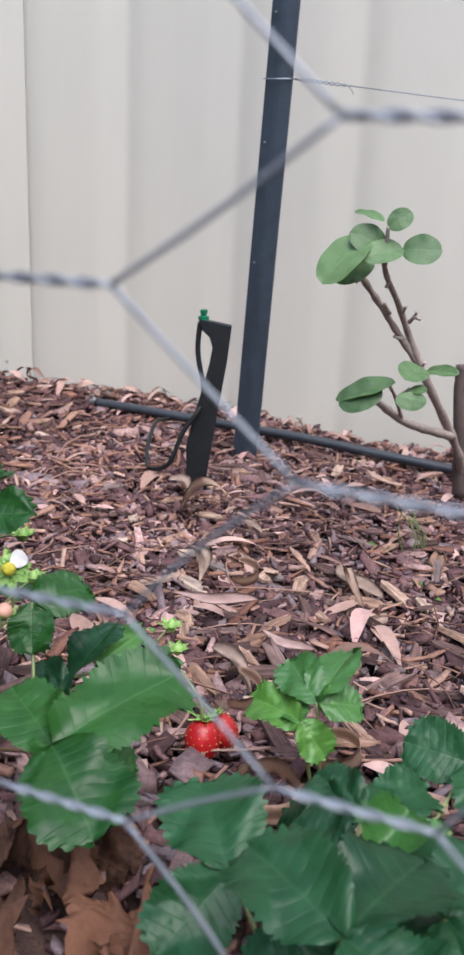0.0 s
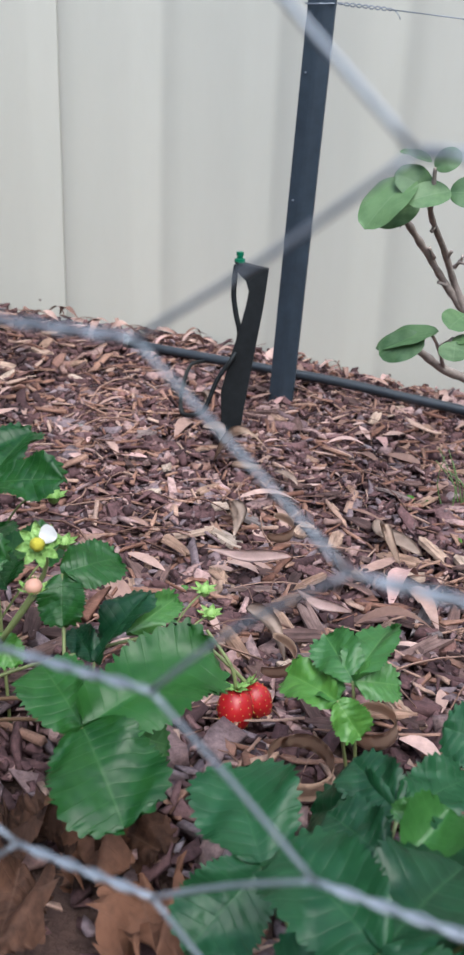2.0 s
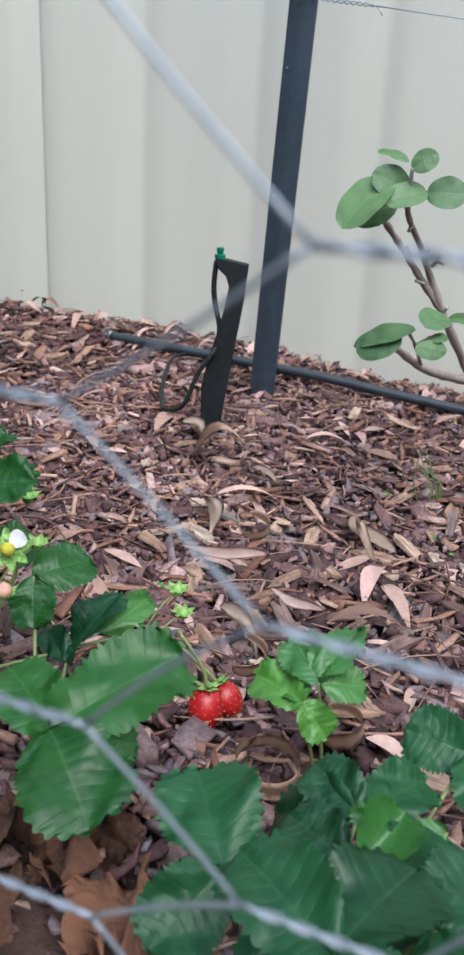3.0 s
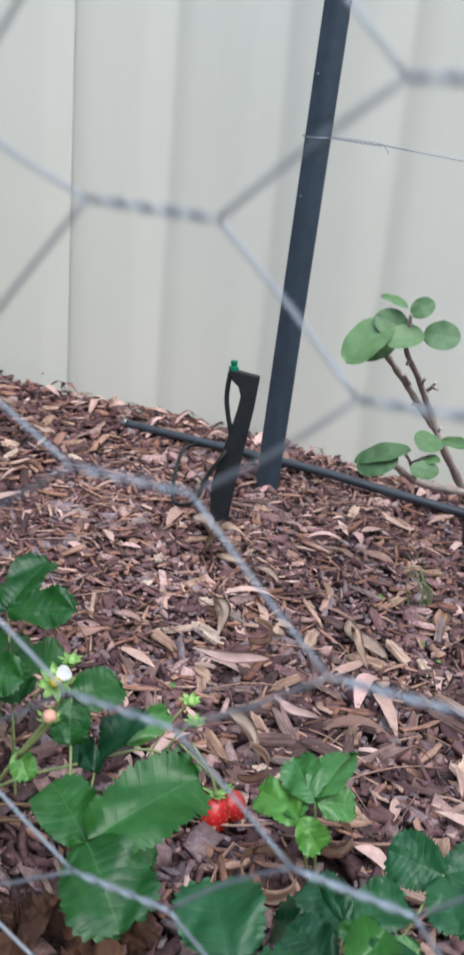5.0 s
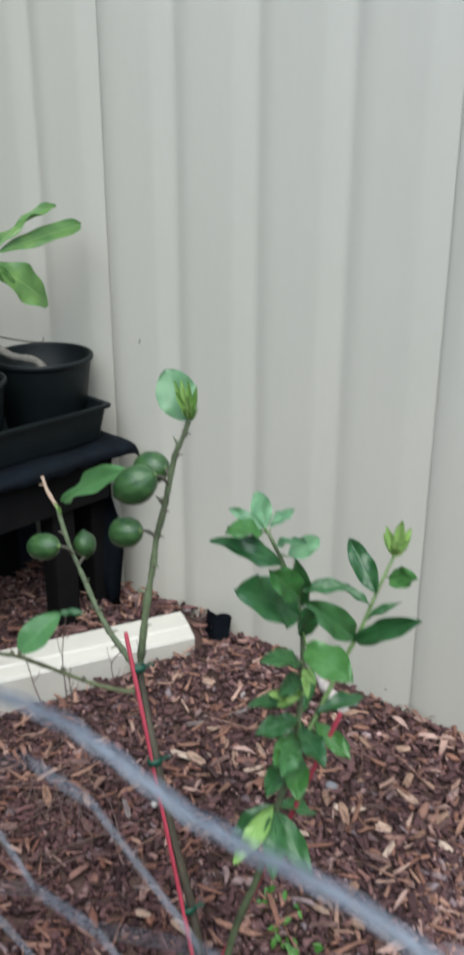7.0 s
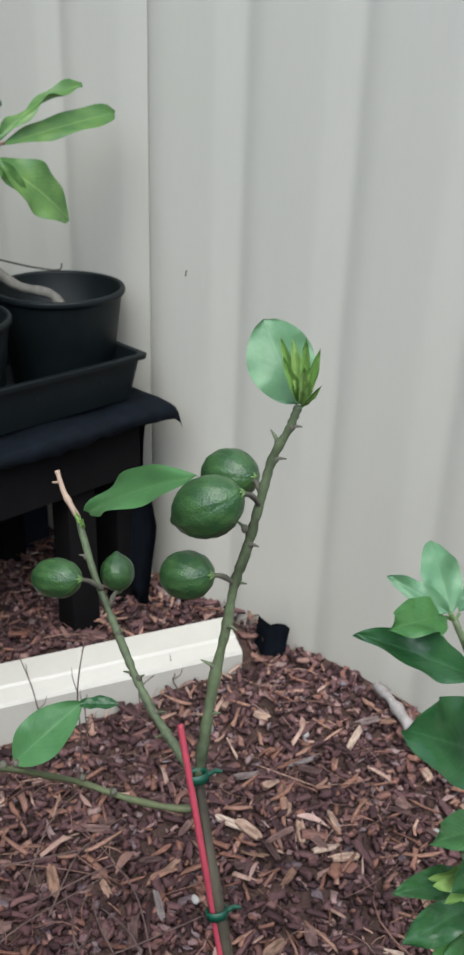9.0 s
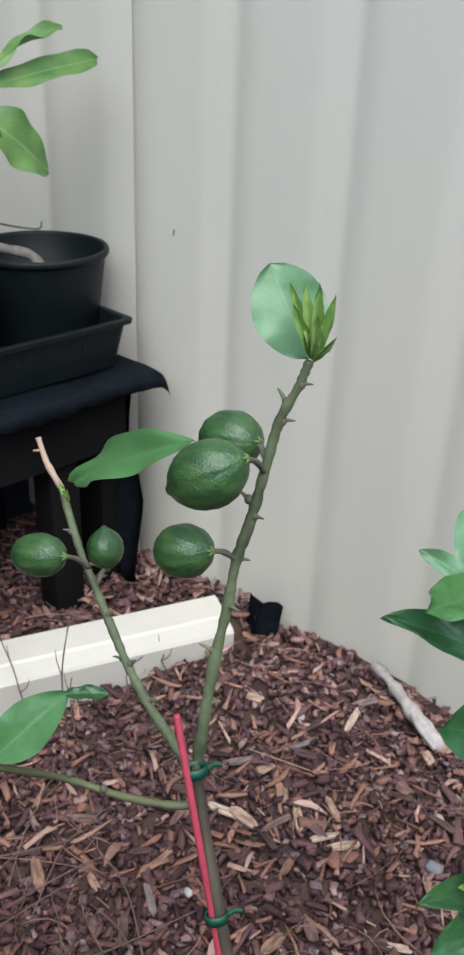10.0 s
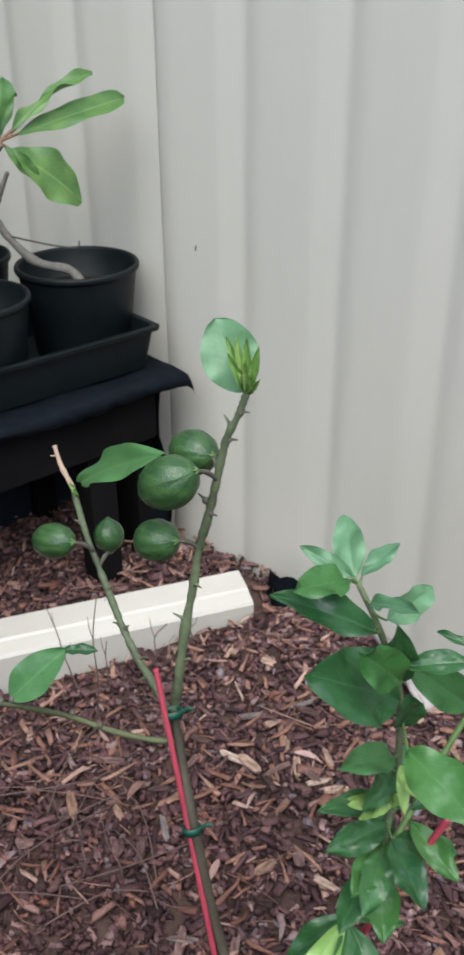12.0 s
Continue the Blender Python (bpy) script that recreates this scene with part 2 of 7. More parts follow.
tagged(part("sill_board", sill_mesh(), SILL), "cream folded-steel edging board holding back mulch", "edging", kind="structure")


# ---- wire netting ----
NET_Y, ROW, TWIST = 0.719, 0.0517, 0.0268
net = thing("wire_netting", "galvanised hexagonal chicken wire with a twisted top selvage", "wire netting", (0.4, NET_Y, 0.25))
rng = random.Random(5)


def net_point(x, z):
    y = NET_Y - 0.04 * max(0.0, z - 0.65) + 0.003 * math.sin(11 * x + 3 * z) + 0.003 * math.sin(31 * z + 7 * x)
    return Vector((x + 0.002, y, z + 0.007 * smooth01(0.70, 0.86, z) - 0.09 * (x - 0.45) * smooth01(0.95, 1.14, z)))


def column_x(c):
    """The netting's columns draw together towards its stretched end."""
    if c < -2:
        return 0.6805 + 0.068 * (c + 2)
    return 0.8125 + 0.059 * c - 0.0035 * c * c if c <= 2 else 0.9165 + 0.055 * (c - 2)


def twisted(bm, a, b, radius, turns, apart, steps=18, sides=5):
    for phase in (0.0, math.pi):
        way = (b - a).normalized()
        s1 = way.orthogonal().normalized()
        s2 = way.cross(s1)
        pts = []
        for k in range(steps + 1):
            t = k / steps
            off = apart * min(1.0, 4 * t + 0.3, 4 * (1 - t) + 0.3)
            ang = phase + 2 * math.pi * turns * t
            pts.append(a + (b - a) * t + off * (math.cos(ang) * s1 + math.sin(ang) * s2))
        tube(bm, pts, radius, sides)


bm = bmesh.new()
WIRE_R = 0.00047
ends = {}
BENT = {(-1, 7): (0.006, -0.008), (-1, 8): (0.005, -0.010), (-1, 9): (0.003, -0.005), (0, 4): (0.0, 0.006), (0, 5): (0.0, -0.0035), (0, 6): (0.0, -0.001), (1, 4): (-0.002, -0.002), (1, 6): (0.002, -0.0015)}   # knocked nodes
for c in range(-26, 9):
    for r in range(0, 18):
        z = 0.2445 + ROW * r + (0.0245 if c % 2 else 0.0) + rng.uniform(-0.0013, 0.0013)
        if z > 1.140:
            continue
        x, z = column_x(c) + BENT.get((c, r), (0, 0))[0], z + BENT.get((c, r), (0, 0))[1]
        x += rng.uniform(-0.0012, 0.0012)
        ends[c, r] = (net_point(x, z), net_point(x + TWIST, z + rng.uniform(-0.0012, 0.0012)))
for (c, r), (a, b) in ends.items():
    twisted(bm, a, b, WIRE_R, 2.5, WIRE_R * 0.95)
    for step in (0, 1) if c % 2 else (-1, 0):
        other = ends.get((c + 1, r + step))
        if other:
            mid = (b + other[0]) / 2 + Vector((rng.uniform(-.001, .001), rng.uniform(-.0015, .0015), rng.uniform(-.001, .001)))
            tube(bm, spline([b, mid, other[0]], 4), WIRE_R, 5)
part("mesh", bm, GALVANISED, net, smooth=True)
edge = [net_point(-0.95 + 0.02 * k, 1.143 + 0.003 * math.sin(k * 1.3)) for k in range(120)]
for phase in (0, 2.1, 4.2):
    bm = bmesh.new()
    pts = []
    for k in range(len(edge) * 4 - 3):
        p = edge[k // 4].lerp(edge[min(k // 4 + 1, len(edge) - 1)], (k % 4) / 4)
        pts.append(p + 0.0015 * Vector((0, math.cos(phase + k * 0.55), math.sin(phase + k * 0.55))))
    tube(bm, pts, 0.0009, 6)
    part("selvage_strand", bm, GALVANISED, net, smooth=True)


# ---- post, wires, hose, sprinkler stake ----
def picket_mesh(base):
    bm = bmesh.new()
    prof = [(-0.0175, 0.004), (-0.0175, -0.001), (-0.003, -0.003), (0.003, -0.003), (0.0175, -0.001), (0.0175, 0.004),
            (0.003, 0.005), (0.0025, 0.026), (-0.0025, 0.026), (-0.003, 0.005)]
    lo = [bm.verts.new(base + Vector((x - 0.006, y, -0.20))) for x, y in prof]
    hi = [bm.verts.new(base + Vector((x + 0.052, y + 0.01, 1.25))) for x, y in prof]
    for k in range(len(prof)):
        q = (k + 1) % len(prof)
        bm.faces.new((lo[k], lo[q], hi[q], hi[k]))
    bm.faces.new(lo[::-1])
    bm.faces.new(hi)
    bmesh.ops.bevel(bm, geom=bm.edges[:], offset=0.0008, segments=1, affect="EDGES")
    return bm


POST = Vector((0.4935, 1.77, 0.18))
post = thing("steel_post", "black painted steel post leaning slightly, pushed into the mulch", "fence post", POST)
part("steel_bar", picket_mesh(POST), BLACK_STEEL, post)
for k in range(4):
    z = 0.46 + 0.15 * k
    bm = bmesh.new()
    c = Vector((0.4935 + 0.04 * (z - 0.18) - 0.008, 1.7695, z))
    bmesh.ops.create_cone(bm, segments=10, radius1=0.0011, radius2=0.0011, depth=0.0022, cap_ends=True, matrix=Matrix.Translation(c) @ pose(0, 0, 0, 90))
    part("rivet", bm, GALVANISED, post)


def tie_wire(z, sag):
    w = thing("tie_wire", "thin galvanised wire twisted round the black post", "wire", (0.515, 1.78, z))
    bm = bmesh.new()
    c = Vector((0.4935 + 0.04 * (z - 0.18), 1.782, z))
    ring = [c + Vector((0.0205 * math.cos(a), 0.0165 * math.sin(a), 0.002 * math.sin(a))) for a in [2 * math.pi * k / 20 for k in range(21)]]
    tube(bm, ring, 0.0008, 6)
    a, b = c + Vector((0.019, 0.004, 0)), c + Vector((0.080, 0.035, -0.004))
    twisted(bm, a, b, 0.0008, 4.5, 0.0018, 40, 6)
    tube(bm, [b, b + Vector((0.006, 0, -0.006)), b + Vector((0.008, 0, -0.010))], 0.0007, 6)
    far = Vector((1.35, 1.86, z - sag))
    tube(bm, [b.lerp(far, k / 12) + Vector((0, 0, -0.012 * math.sin(math.pi * k / 12))) for k in range(13)], 0.0007, 6)
    part("strand", bm, GALVANISED, w, smooth=True)


tie_wire(0.686, 0.045)
tie_wire(0.925, 0.03)

hose = thing("irrigation_pipe", "black poly irrigation pipe lying half in the mulch along the fence", "pipe", (0.205, 1.868, 0.19))
bm = bmesh.new()
run = spline([(0.205, 1.866, 0.212), (0.30, 1.865, 0.210), (0.44, 1.862, 0.206), (0.55, 1.861, 0.203), (0.65, 1.853, 0.198), (0.78, 1.842, 0.193), (0.95, 1.838, 0.185), (1.25, 1.85, 0.178)], 6)
tube(bm, run, 0.0070, 14)
part("pipe", bm, HOSE, hose, smooth=True)
bm = bmesh.new()
tube(bm, [(0.1985, 1.866, 0.2125), (0.2065, 1.866, 0.212)], 0.0083, 14)
part("clamp", bm, CLIP_METAL, hose, "bright metal clamp round the pipe's end")
bm = bmesh.new()
box(bm, (0.005, 0.008, 0.006), Matrix.Translation((0.2025, 1.860, 0.2225)), 0.001)
part("clamp_screw", bm, CLIP_METAL, hose)

STK, SU = Vector((0.4945, 1.592, 0.205)), Vector((0.94, 0.34, 0)).normalized()
SN = Vector((-SU.y, SU.x, 0))
sprinkler = thing("sprinkler_stake", "black plastic drip-irrigation stake with a looped arm and green nozzle", "sprinkler", STK)


def on_stake(u, v, d=0.0):
    return STK + SU * u + Vector((0, 0, v)) + SN * d


def slab(outline, thick):
    """An outline in the stake's plane, as a bevelled slab."""
    bm = bmesh.new()
    f = bm.faces.new([bm.verts.new(on_stake(u * 0.0003, v * 0.0003, -thick / 2)) for u, v in outline])
    r = bmesh.ops.extrude_face_region(bm, geom=[f])
    for v in r["geom"]:
        if isinstance(v, bmesh.types.BMVert):
            v.co += SN * thick
    bmesh.ops.recalc_face_normals(bm, faces=bm.faces[:])
    edges = [e for e in bm.edges if e.is_manifold and e.calc_face_angle(0) > 0.8]
    bmesh.ops.bevel(bm, geom=edges, offset=0.0015, segments=2, profile=0.7, affect="EDGES")
    bmesh.ops.triangulate(bm, faces=[f for f in bm.faces if len(f.verts) > 4])
    return bm


BODY = [(13, 628), (-6, 676), (126, 652), (113, 510), (83, 300), (56, 100), (38, -60), (-32, -60), (-40, 160), (-14, 280), (20, 400), (43, 500), (53, 565), (40, 605)]
part("stake_body", slab(BODY, 0.013), BLACK_PLASTIC, sprinkler)
bm = bmesh.new()
tube(bm, spline([on_stake(0.0003 * u, 0.0003 * v) for u, v in ((2, 660), (-4, 600), (-4, 540), (8, 470), (24, 400), (16, 340), (4, 280))], 5), 0.0032, 10)
part("arm", bm, BLACK_PLASTIC, sprinkler, smooth=True)
nozzle_at = on_stake(0.0042, 0.200)
bm = bmesh.new()
lathe(bm, [(0.0042, -0.004), (0.0042, 0.001), (0.0064, 0.0012), (0.0064, 0.0052), (0.0036, 0.0056), (0.0036, 0.0085), (0.0044, 0.0088), (0.0044, 0.0128), (0.0030, 0.0132)], 10, nozzle_at)
part("nozzle", bm, GREEN_PLASTIC, sprinkler, "bright green plastic spray nozzle")
bm = bmesh.new()
tube(bm, spline([on_stake(0.004, 0.100, 0.004), on_stake(0.001, 0.092, -0.009), on_stake(-0.016, 0.066, -0.014), (0.470, 1.565, 0.232), (0.436, 1.585, 0.216),
                 (0.405, 1.64, 0.213), (0.372, 1.72, 0.216), (0.345, 1.80, 0.214), (0.338, 1.864, 0.203)], 6), 0.0028, 10)
part("feeder_tube", bm, BLACK_PLASTIC, sprinkler, smooth=True)

# ---- potting bench with its tray and pots ----
BE, BW = Vector((-0.17, -0.985, 0)).normalized(), Vector((-0.985, 0.17, 0)).normalized()
BC = Vector((-0.640, 1.915, 0))


def on_bench(a, w, z):
    return BC + BE * a + BW * w + Vector((0, 0, z))


BENCH_ROT = Matrix((( -BE.x, BW.x, 0, 0), (-BE.y, BW.y, 0, 0), (0, 0, 1, 0), (0, 0, 0, 1)))


def bench_box(a0, a1, w0, w1, z0, z1, bevel=0.003):
    bm = bmesh.new()
    c = on_bench((a0 + a1) / 2, (w0 + w1) / 2, (z0 + z1) / 2)
    box(bm, (a1 - a0, w1 - w0, z1 - z0), Matrix.Translation(c) @ BENCH_ROT, bevel)
    bmesh.ops.recalc_face_normals(bm, faces=bm.faces[:])
    return bm


bench = thing("potting_bench", "low dark bench covered with black weed mat beside the fence", "bench", on_bench(0.6, 0.2, 0.24))


def mat_cover():
    """The weed mat over the bench top, its edges hanging and fraying."""
    bm = bmesh.new()
    na, nw = 60, 12
    r2 = random.Random(3)
    rows = []
    for i in range(na + 1):
        a = -0.015 + 1.25 * i / na
        row = []
        fray = r2.uniform(-0.004, 0.004)
        for j in range(nw + 1):
            w = 0.016 + 0.372 * j / nw
            z = 0.655 + 0.002 * math.sin(i * 0.8) + 0.0015 * math.sin(j * 1.7 + i * 0.3)
            row.append(bm.verts.new(on_bench(a, w, z)))
        front = [bm.verts.new(on_bench(a, 0.008 - 0.003 * math.sin(i * 0.9), 0.648 + 0.002 * math.sin(i * 0.7))),
                 bm.verts.new(on_bench(a, 0.006 - 0.004 * math.sin(i * 0.6 + 1), 0.632 + fray + 0.003 * math.sin(i * 0.45)))]
        rows.append(front[::-1] + row)
    end = [[bm.verts.new(v.co + BE * -0.012 + Vector((0, 0, -0.010))) for v in rows[0]],
           [bm.verts.new(v.co + BE * -0.017 + Vector((0, 0, -0.020 - r2.uniform(0, 0.006)))) for v in rows[0]]]
    rows = end[::-1] + rows
    for a, b in zip(rows, rows[1:]):
        for k in range(len(a) - 1):
            bm.faces.new((a[k], a[k + 1], b[k + 1], b[k]))
    bmesh.ops.solidify(bm, geom=bm.faces[:], thickness=0.003)
    return bm


part("mat_cover", mat_cover(), FABRIC, bench, "black woven weed mat draped over the top", smooth=True)
part("top_board", bench_box(0.0, 1.22, 0.020, 0.38, 0.625, 0.650), DARK_WOOD, bench)
part("apron", bench_box(0.03, 1.2, 0.04, 0.06, 0.53, 0.624), DARK_WOOD, bench)
part("apron", bench_box(0.02, 0.04, 0.05, 0.36, 0.53, 0.624), DARK_WOOD, bench)
for a, w, wa, ww in ((0.004, 0.085, 0.045, 0.085), (0.115, 0.055, 0.055, 0.05), (1.12, 0.05, 0.06, 0.05), (1.12, 0.33, 0.06, 0.05), (0.09, 0.34, 0.05, 0.05)):
    part("leg", bench_box(a, a + wa, w, w + ww, 0.215, 0.626), DARK_WOOD, bench)
def hanging_mat():
    bm = bmesh.new()
    r2 = random.Random(8)
    rows = []
    for i in range(15):
        z = 0.640 - 0.385 * i / 14
        rows.append([bm.verts.new(on_bench(0.012 + 0.012 * math.sin(i * 0.5 + j * 0.9) + 0.004 * r2.random(), 0.035 + 0.14 * j / 7 + 0.006 * math.sin(i * 0.7), z)) for j in range(8)])
    for a, b in zip(rows, rows[1:]):
        for k in range(7):
            bm.faces.new((a[k], a[k + 1], b[k + 1], b[k]))
    bmesh.ops.solidify(bm, geom=bm.faces[:], thickness=0.002)
    return bm


part("hanging_mat", hanging_mat(), FABRIC, bench, smooth=True)
part("back_sheet", bench_box(0.02, 1.2, 0.365, 0.372, 0.25, 0.62, 0.0), FABRIC, bench)

tray = thing("seed_tray", "black plastic nursery tray standing on the weed-mat bench", "tray", on_bench(0.25, 0.2, 0.658))
def tray_mesh(a0, a1, w0, w1, z0, z1):
    bm = bmesh.new()
    def ring(grow, z):
        out = []
        for a, w, da, dw in ((a0, w0, -1, -1), (a1, w0, 1, -1), (a1, w1, 1, 1), (a0, w1, -1, 1)):
            c = (a + da * grow, w + dw * grow)
            r = 0.012
            for k in range(4):
                ang = {(-1, -1): 180, (1, -1): 270, (1, 1): 0, (-1, 1): 90}[da, dw] + 30 * k
                out.append(bm.verts.new(on_bench(c[0] - da * r + r * math.cos(radians(ang)), c[1] - dw * r + r * math.sin(radians(ang)), z)))
        return out
    rings = [ring(g, z) for g, z in ((-0.014, z0), (-0.002, z1 - 0.008), (0.006, z1 - 0.008), (0.007, z1 - 0.001), (0.005, z1), (-0.003, z1), (-0.005, z1 - 0.002), (-0.017, z0 + 0.004))]
    for a, b in zip(rings, rings[1:]):
        for k in range(16):
            bm.faces.new((a[k], a[(k + 1) % 16], b[(k + 1) % 16], b[k]))
    bm.faces.new(rings[0][::-1])
    bm.faces.new(rings[-1])
    bmesh.ops.recalc_face_normals(bm, faces=bm.faces[:])
    return bm


part("tray_shell", tray_mesh(0.012, 0.64, 0.05, 0.345, 0.659, 0.738), POT_PLASTIC, tray)
for k in range(5):
    part("rib", bench_box(0.09 + 0.12 * k, 0.096 + 0.12 * k, 0.0555, 0.0615, 0.70, 0.7285, 0.001), POT_PLASTIC, tray)

PEAT = plain("dark_potting_mix", (0.020, 0.015, 0.012), 0.95, spec=0.2, var=0.6, scale=140, relief=0.9, distance=0.006)


def pot(x, y, top, rim, label):
    base = 0.6645
    h = top - base
    p = thing("plant_pot", label, "pot", (x, y, base), "black pots on the bench")
    bm = bmesh.new()
    lathe(bm, [(rim * 0.74, 0), (rim * 0.76, 0.004), (rim * 0.945, h - 0.014), (rim * 0.95, h - 0.011), (rim * 0.985, h - 0.0105), (rim, h - 0.008), (rim, h - 0.003),
               (rim * 0.985, h), (rim * 0.94, h), (rim * 0.92, h - 0.004), (rim * 0.86, h - 0.08), (0.001, h - 0.08)], 56, (x, y, base))
    part("pot_wall", bm, POT_PLASTIC, p, smooth=True)
    bm = bmesh.new()
    r2 = random.Random(int(x * 1000))
    rings = [[bm.verts.new((x + rim * 0.875 * f * math.cos(2 * math.pi * k / 24), y + rim * 0.875 * f * math.sin(2 * math.pi * k / 24), base + h - 0.052 + r2.uniform(-0.004, 0.004))) for k in range(24)] for f in (1, 0.8, 0.6, 0.4, 0.2, 0.02)]
    for a, b in zip(rings, rings[1:]):
        for k in range(24):
            bm.faces.new((a[k], a[(k + 1) % 24], b[(k + 1) % 24], b[k]))
    part("potting_mix", bm, PEAT, p, "dark potting mix")
    return p


pot(-0.838, 1.868, 0.832, 0.109, "round black plastic pot with a bare frangipani cutting")
pot(-0.832, 1.632, 0.830, 0.100, "round black plastic pot holding a leafy frangipani")
pot(-1.06, 1.77, 0.826, 0.100, "empty round black plastic pot at the bench's back")


# ---- plants ----
def leaf_material(name, deep, light, rough=0.42, vein=0.5, pale=(0.30, 0.42, 0.18), side=9.0, gloss=0.5, lumps=0.0035, groove=0.03):
    """A leaf's skin: blotches, a pale midrib and side veins along its own lengthwise map."""
    m, nodes, links, b = material(name, rough, 0.0, gloss)
    tc = nodes.new("ShaderNodeTexCoord")
    info = nodes.new("ShaderNodeObjectInfo")
    sep = nodes.new("ShaderNodeSeparateXYZ")
    links.new(tc.outputs["UV"], sep.inputs[0])

    def op(kind, a, c=None):
        n = nodes.new("ShaderNodeMath")
        n.operation = kind
        for sock, val in zip(n.inputs, (a, c)):
            if val is None:
                continue
            if isinstance(val, (int, float)):
                sock.default_value = val
            else:
                links.new(val, sock)
        return n.outputs[0]

    across = op("ABSOLUTE", op("SUBTRACT", sep.outputs[1], 0.5))
    slant = op("SUBTRACT", sep.outputs[0], op("MULTIPLY", across, 0.75))
    wave = op("ABSOLUTE", op("SINE", op("MULTIPLY", slant, side * math.pi)))
    veins = op("SUBTRACT", 1.0, op("MINIMUM", 1.0, op("MULTIPLY", wave, 6.0)))
    mid = op("SUBTRACT", 1.0, op("MINIMUM", 1.0, op("MULTIPLY", across, 34.0)))
    n1 = noise_node(nodes, links, 4.5, 5, 0.62)
    n2 = noise_node(nodes, links, 45, 3, 0.6)
    c = ramp(nodes, [(0.25, deep), (0.75, light)])
    links.new(op("ADD", op("MULTIPLY", n1.outputs[0], 0.85), op("MULTIPLY", op("SUBTRACT", info.outputs["Random"], 0.4), 0.45)), c.inputs[0])
    col = mix(nodes, links, op("MULTIPLY", op("MAXIMUM", mid, op("MULTIPLY", veins, 0.45)), vein), c.outputs[0], pale)
    links.new(col, b.inputs["Base Color"])
    swell = noise_node(nodes, links, 3.6, 2, 0.4)
    h = op("ADD", op("ADD", op("MULTIPLY", op("MAXIMUM", veins, mid), -groove), op("MULTIPLY", n2.outputs[0], 0.012)), swell.outputs[0])
    bump(nodes, links, b, h, 1.0, lumps)
    b.inputs["Subsurface Weight"].default_value = 0.0
    b.inputs["Transmission Weight"].default_value = 0.0
    # thin blade: some light comes through
    tr = nodes.new("ShaderNodeBsdfTranslucent")
    links.new(mix(nodes, links, 0.5, col, (0.35, 0.55, 0.08), "MULTIPLY"), tr.inputs[0])
    ms = nodes.new("ShaderNodeMixShader")
    ms.inputs[0].default_value = 0.16
    links.new(b.outputs[0], ms.inputs[1])
    links.new(tr.outputs[0], ms.inputs[2])
    links.new(ms.outputs[0], nodes["Material Output"].inputs[0])
    return m


BERRY_LEAF = leaf_material("strawberry_leaf", (0.008, 0.040, 0.015), (0.022, 0.084, 0.031), 0.38, 0.26, (0.065, 0.15, 0.060), 9.0, 0.30, 0.0026, 0.042)
MID_LEAF = leaf_material("green_strawberry_leaf", (0.009, 0.048, 0.009), (0.029, 0.102, 0.019), 0.36, 0.28, (0.09, 0.18, 0.060), 9.0, 0.32, 0.0026, 0.042)
YOUNG_LEAF = leaf_material("young_strawberry_leaf", (0.036, 0.122, 0.027), (0.074, 0.192, 0.042), 0.42, 0.25, (0.25, 0.42, 0.14), 8.0, 0.5, 0.0014, 0.035)
BRIGHT_LEAF = leaf_material("bright_strawberry_leaf", (0.042, 0.145, 0.022), (0.100, 0.235, 0.036), 0.42, 0.25, (0.25, 0.42, 0.12), 8.0, 0.5, 0.0014, 0.035)
CUP_LEAF = leaf_material("cupped_strawberry_leaf", (0.020, 0.080, 0.015), (0.045, 0.138, 0.028), 0.38, 0.25, (0.14, 0.26, 0.09), 8.0, 0.4, 0.0014, 0.035)
CITRUS_LEAF = leaf_material("citrus_leaf", (0.023, 0.081, 0.025), (0.060, 0.158, 0.050), 0.32, 0.22, (0.13, 0.25, 0.11), 11.0, 0.5)
CITRUS_MID = leaf_material("mid_citrus_leaf", (0.034, 0.118, 0.026), (0.080, 0.196, 0.050), 0.34, 0.22, (0.18, 0.31, 0.11), 11.0, 0.5)
CITRUS_PALE = leaf_material("pale_citrus_leaf", (0.090, 0.200, 0.100), (0.150, 0.290, 0.145), 0.4, 0.30, (0.27, 0.41, 0.20), 11.0, 0.5, 0.002)
CITRUS_LIGHT = leaf_material("light_citrus_leaf", (0.055, 0.150, 0.052), (0.098, 0.225, 0.080), 0.4, 0.30, (0.22, 0.36, 0.15), 11.0, 0.4, 0.002)
CITRUS_NEW = leaf_material("new_citrus_leaf", (0.20, 0.36, 0.085), (0.33, 0.49, 0.15), 0.4, 0.25, (0.34, 0.45, 0.15), 9.0)
FIG_LEAF = leaf_material("shrub_leaf", (0.058, 0.122, 0.048), (0.122, 0.208, 0.086), 0.5, 0.30, (0.20, 0.29, 0.16), 7.0, 0.4, 0.0012)
PLUMERIA_LEAF = leaf_material("frangipani_leaf", (0.052, 0.138, 0.038), (0.172, 0.290, 0.066), 0.42, 0.35, (0.40, 0.52, 0.20), 14.0)
CALYX = leaf_material("berry_calyx", (0.20, 0.36, 0.08), (0.32, 0.50, 0.15), 0.5, 0.1)
STEM_GREEN = plain("green_stem", (0.11, 0.18, 0.055), 0.5, var=0.35, scale=60, relief=0.3)
STALK = plain("pale_green_stalk", (0.17, 0.20, 0.075), 0.5, var=0.3, scale=60, relief=0.1)
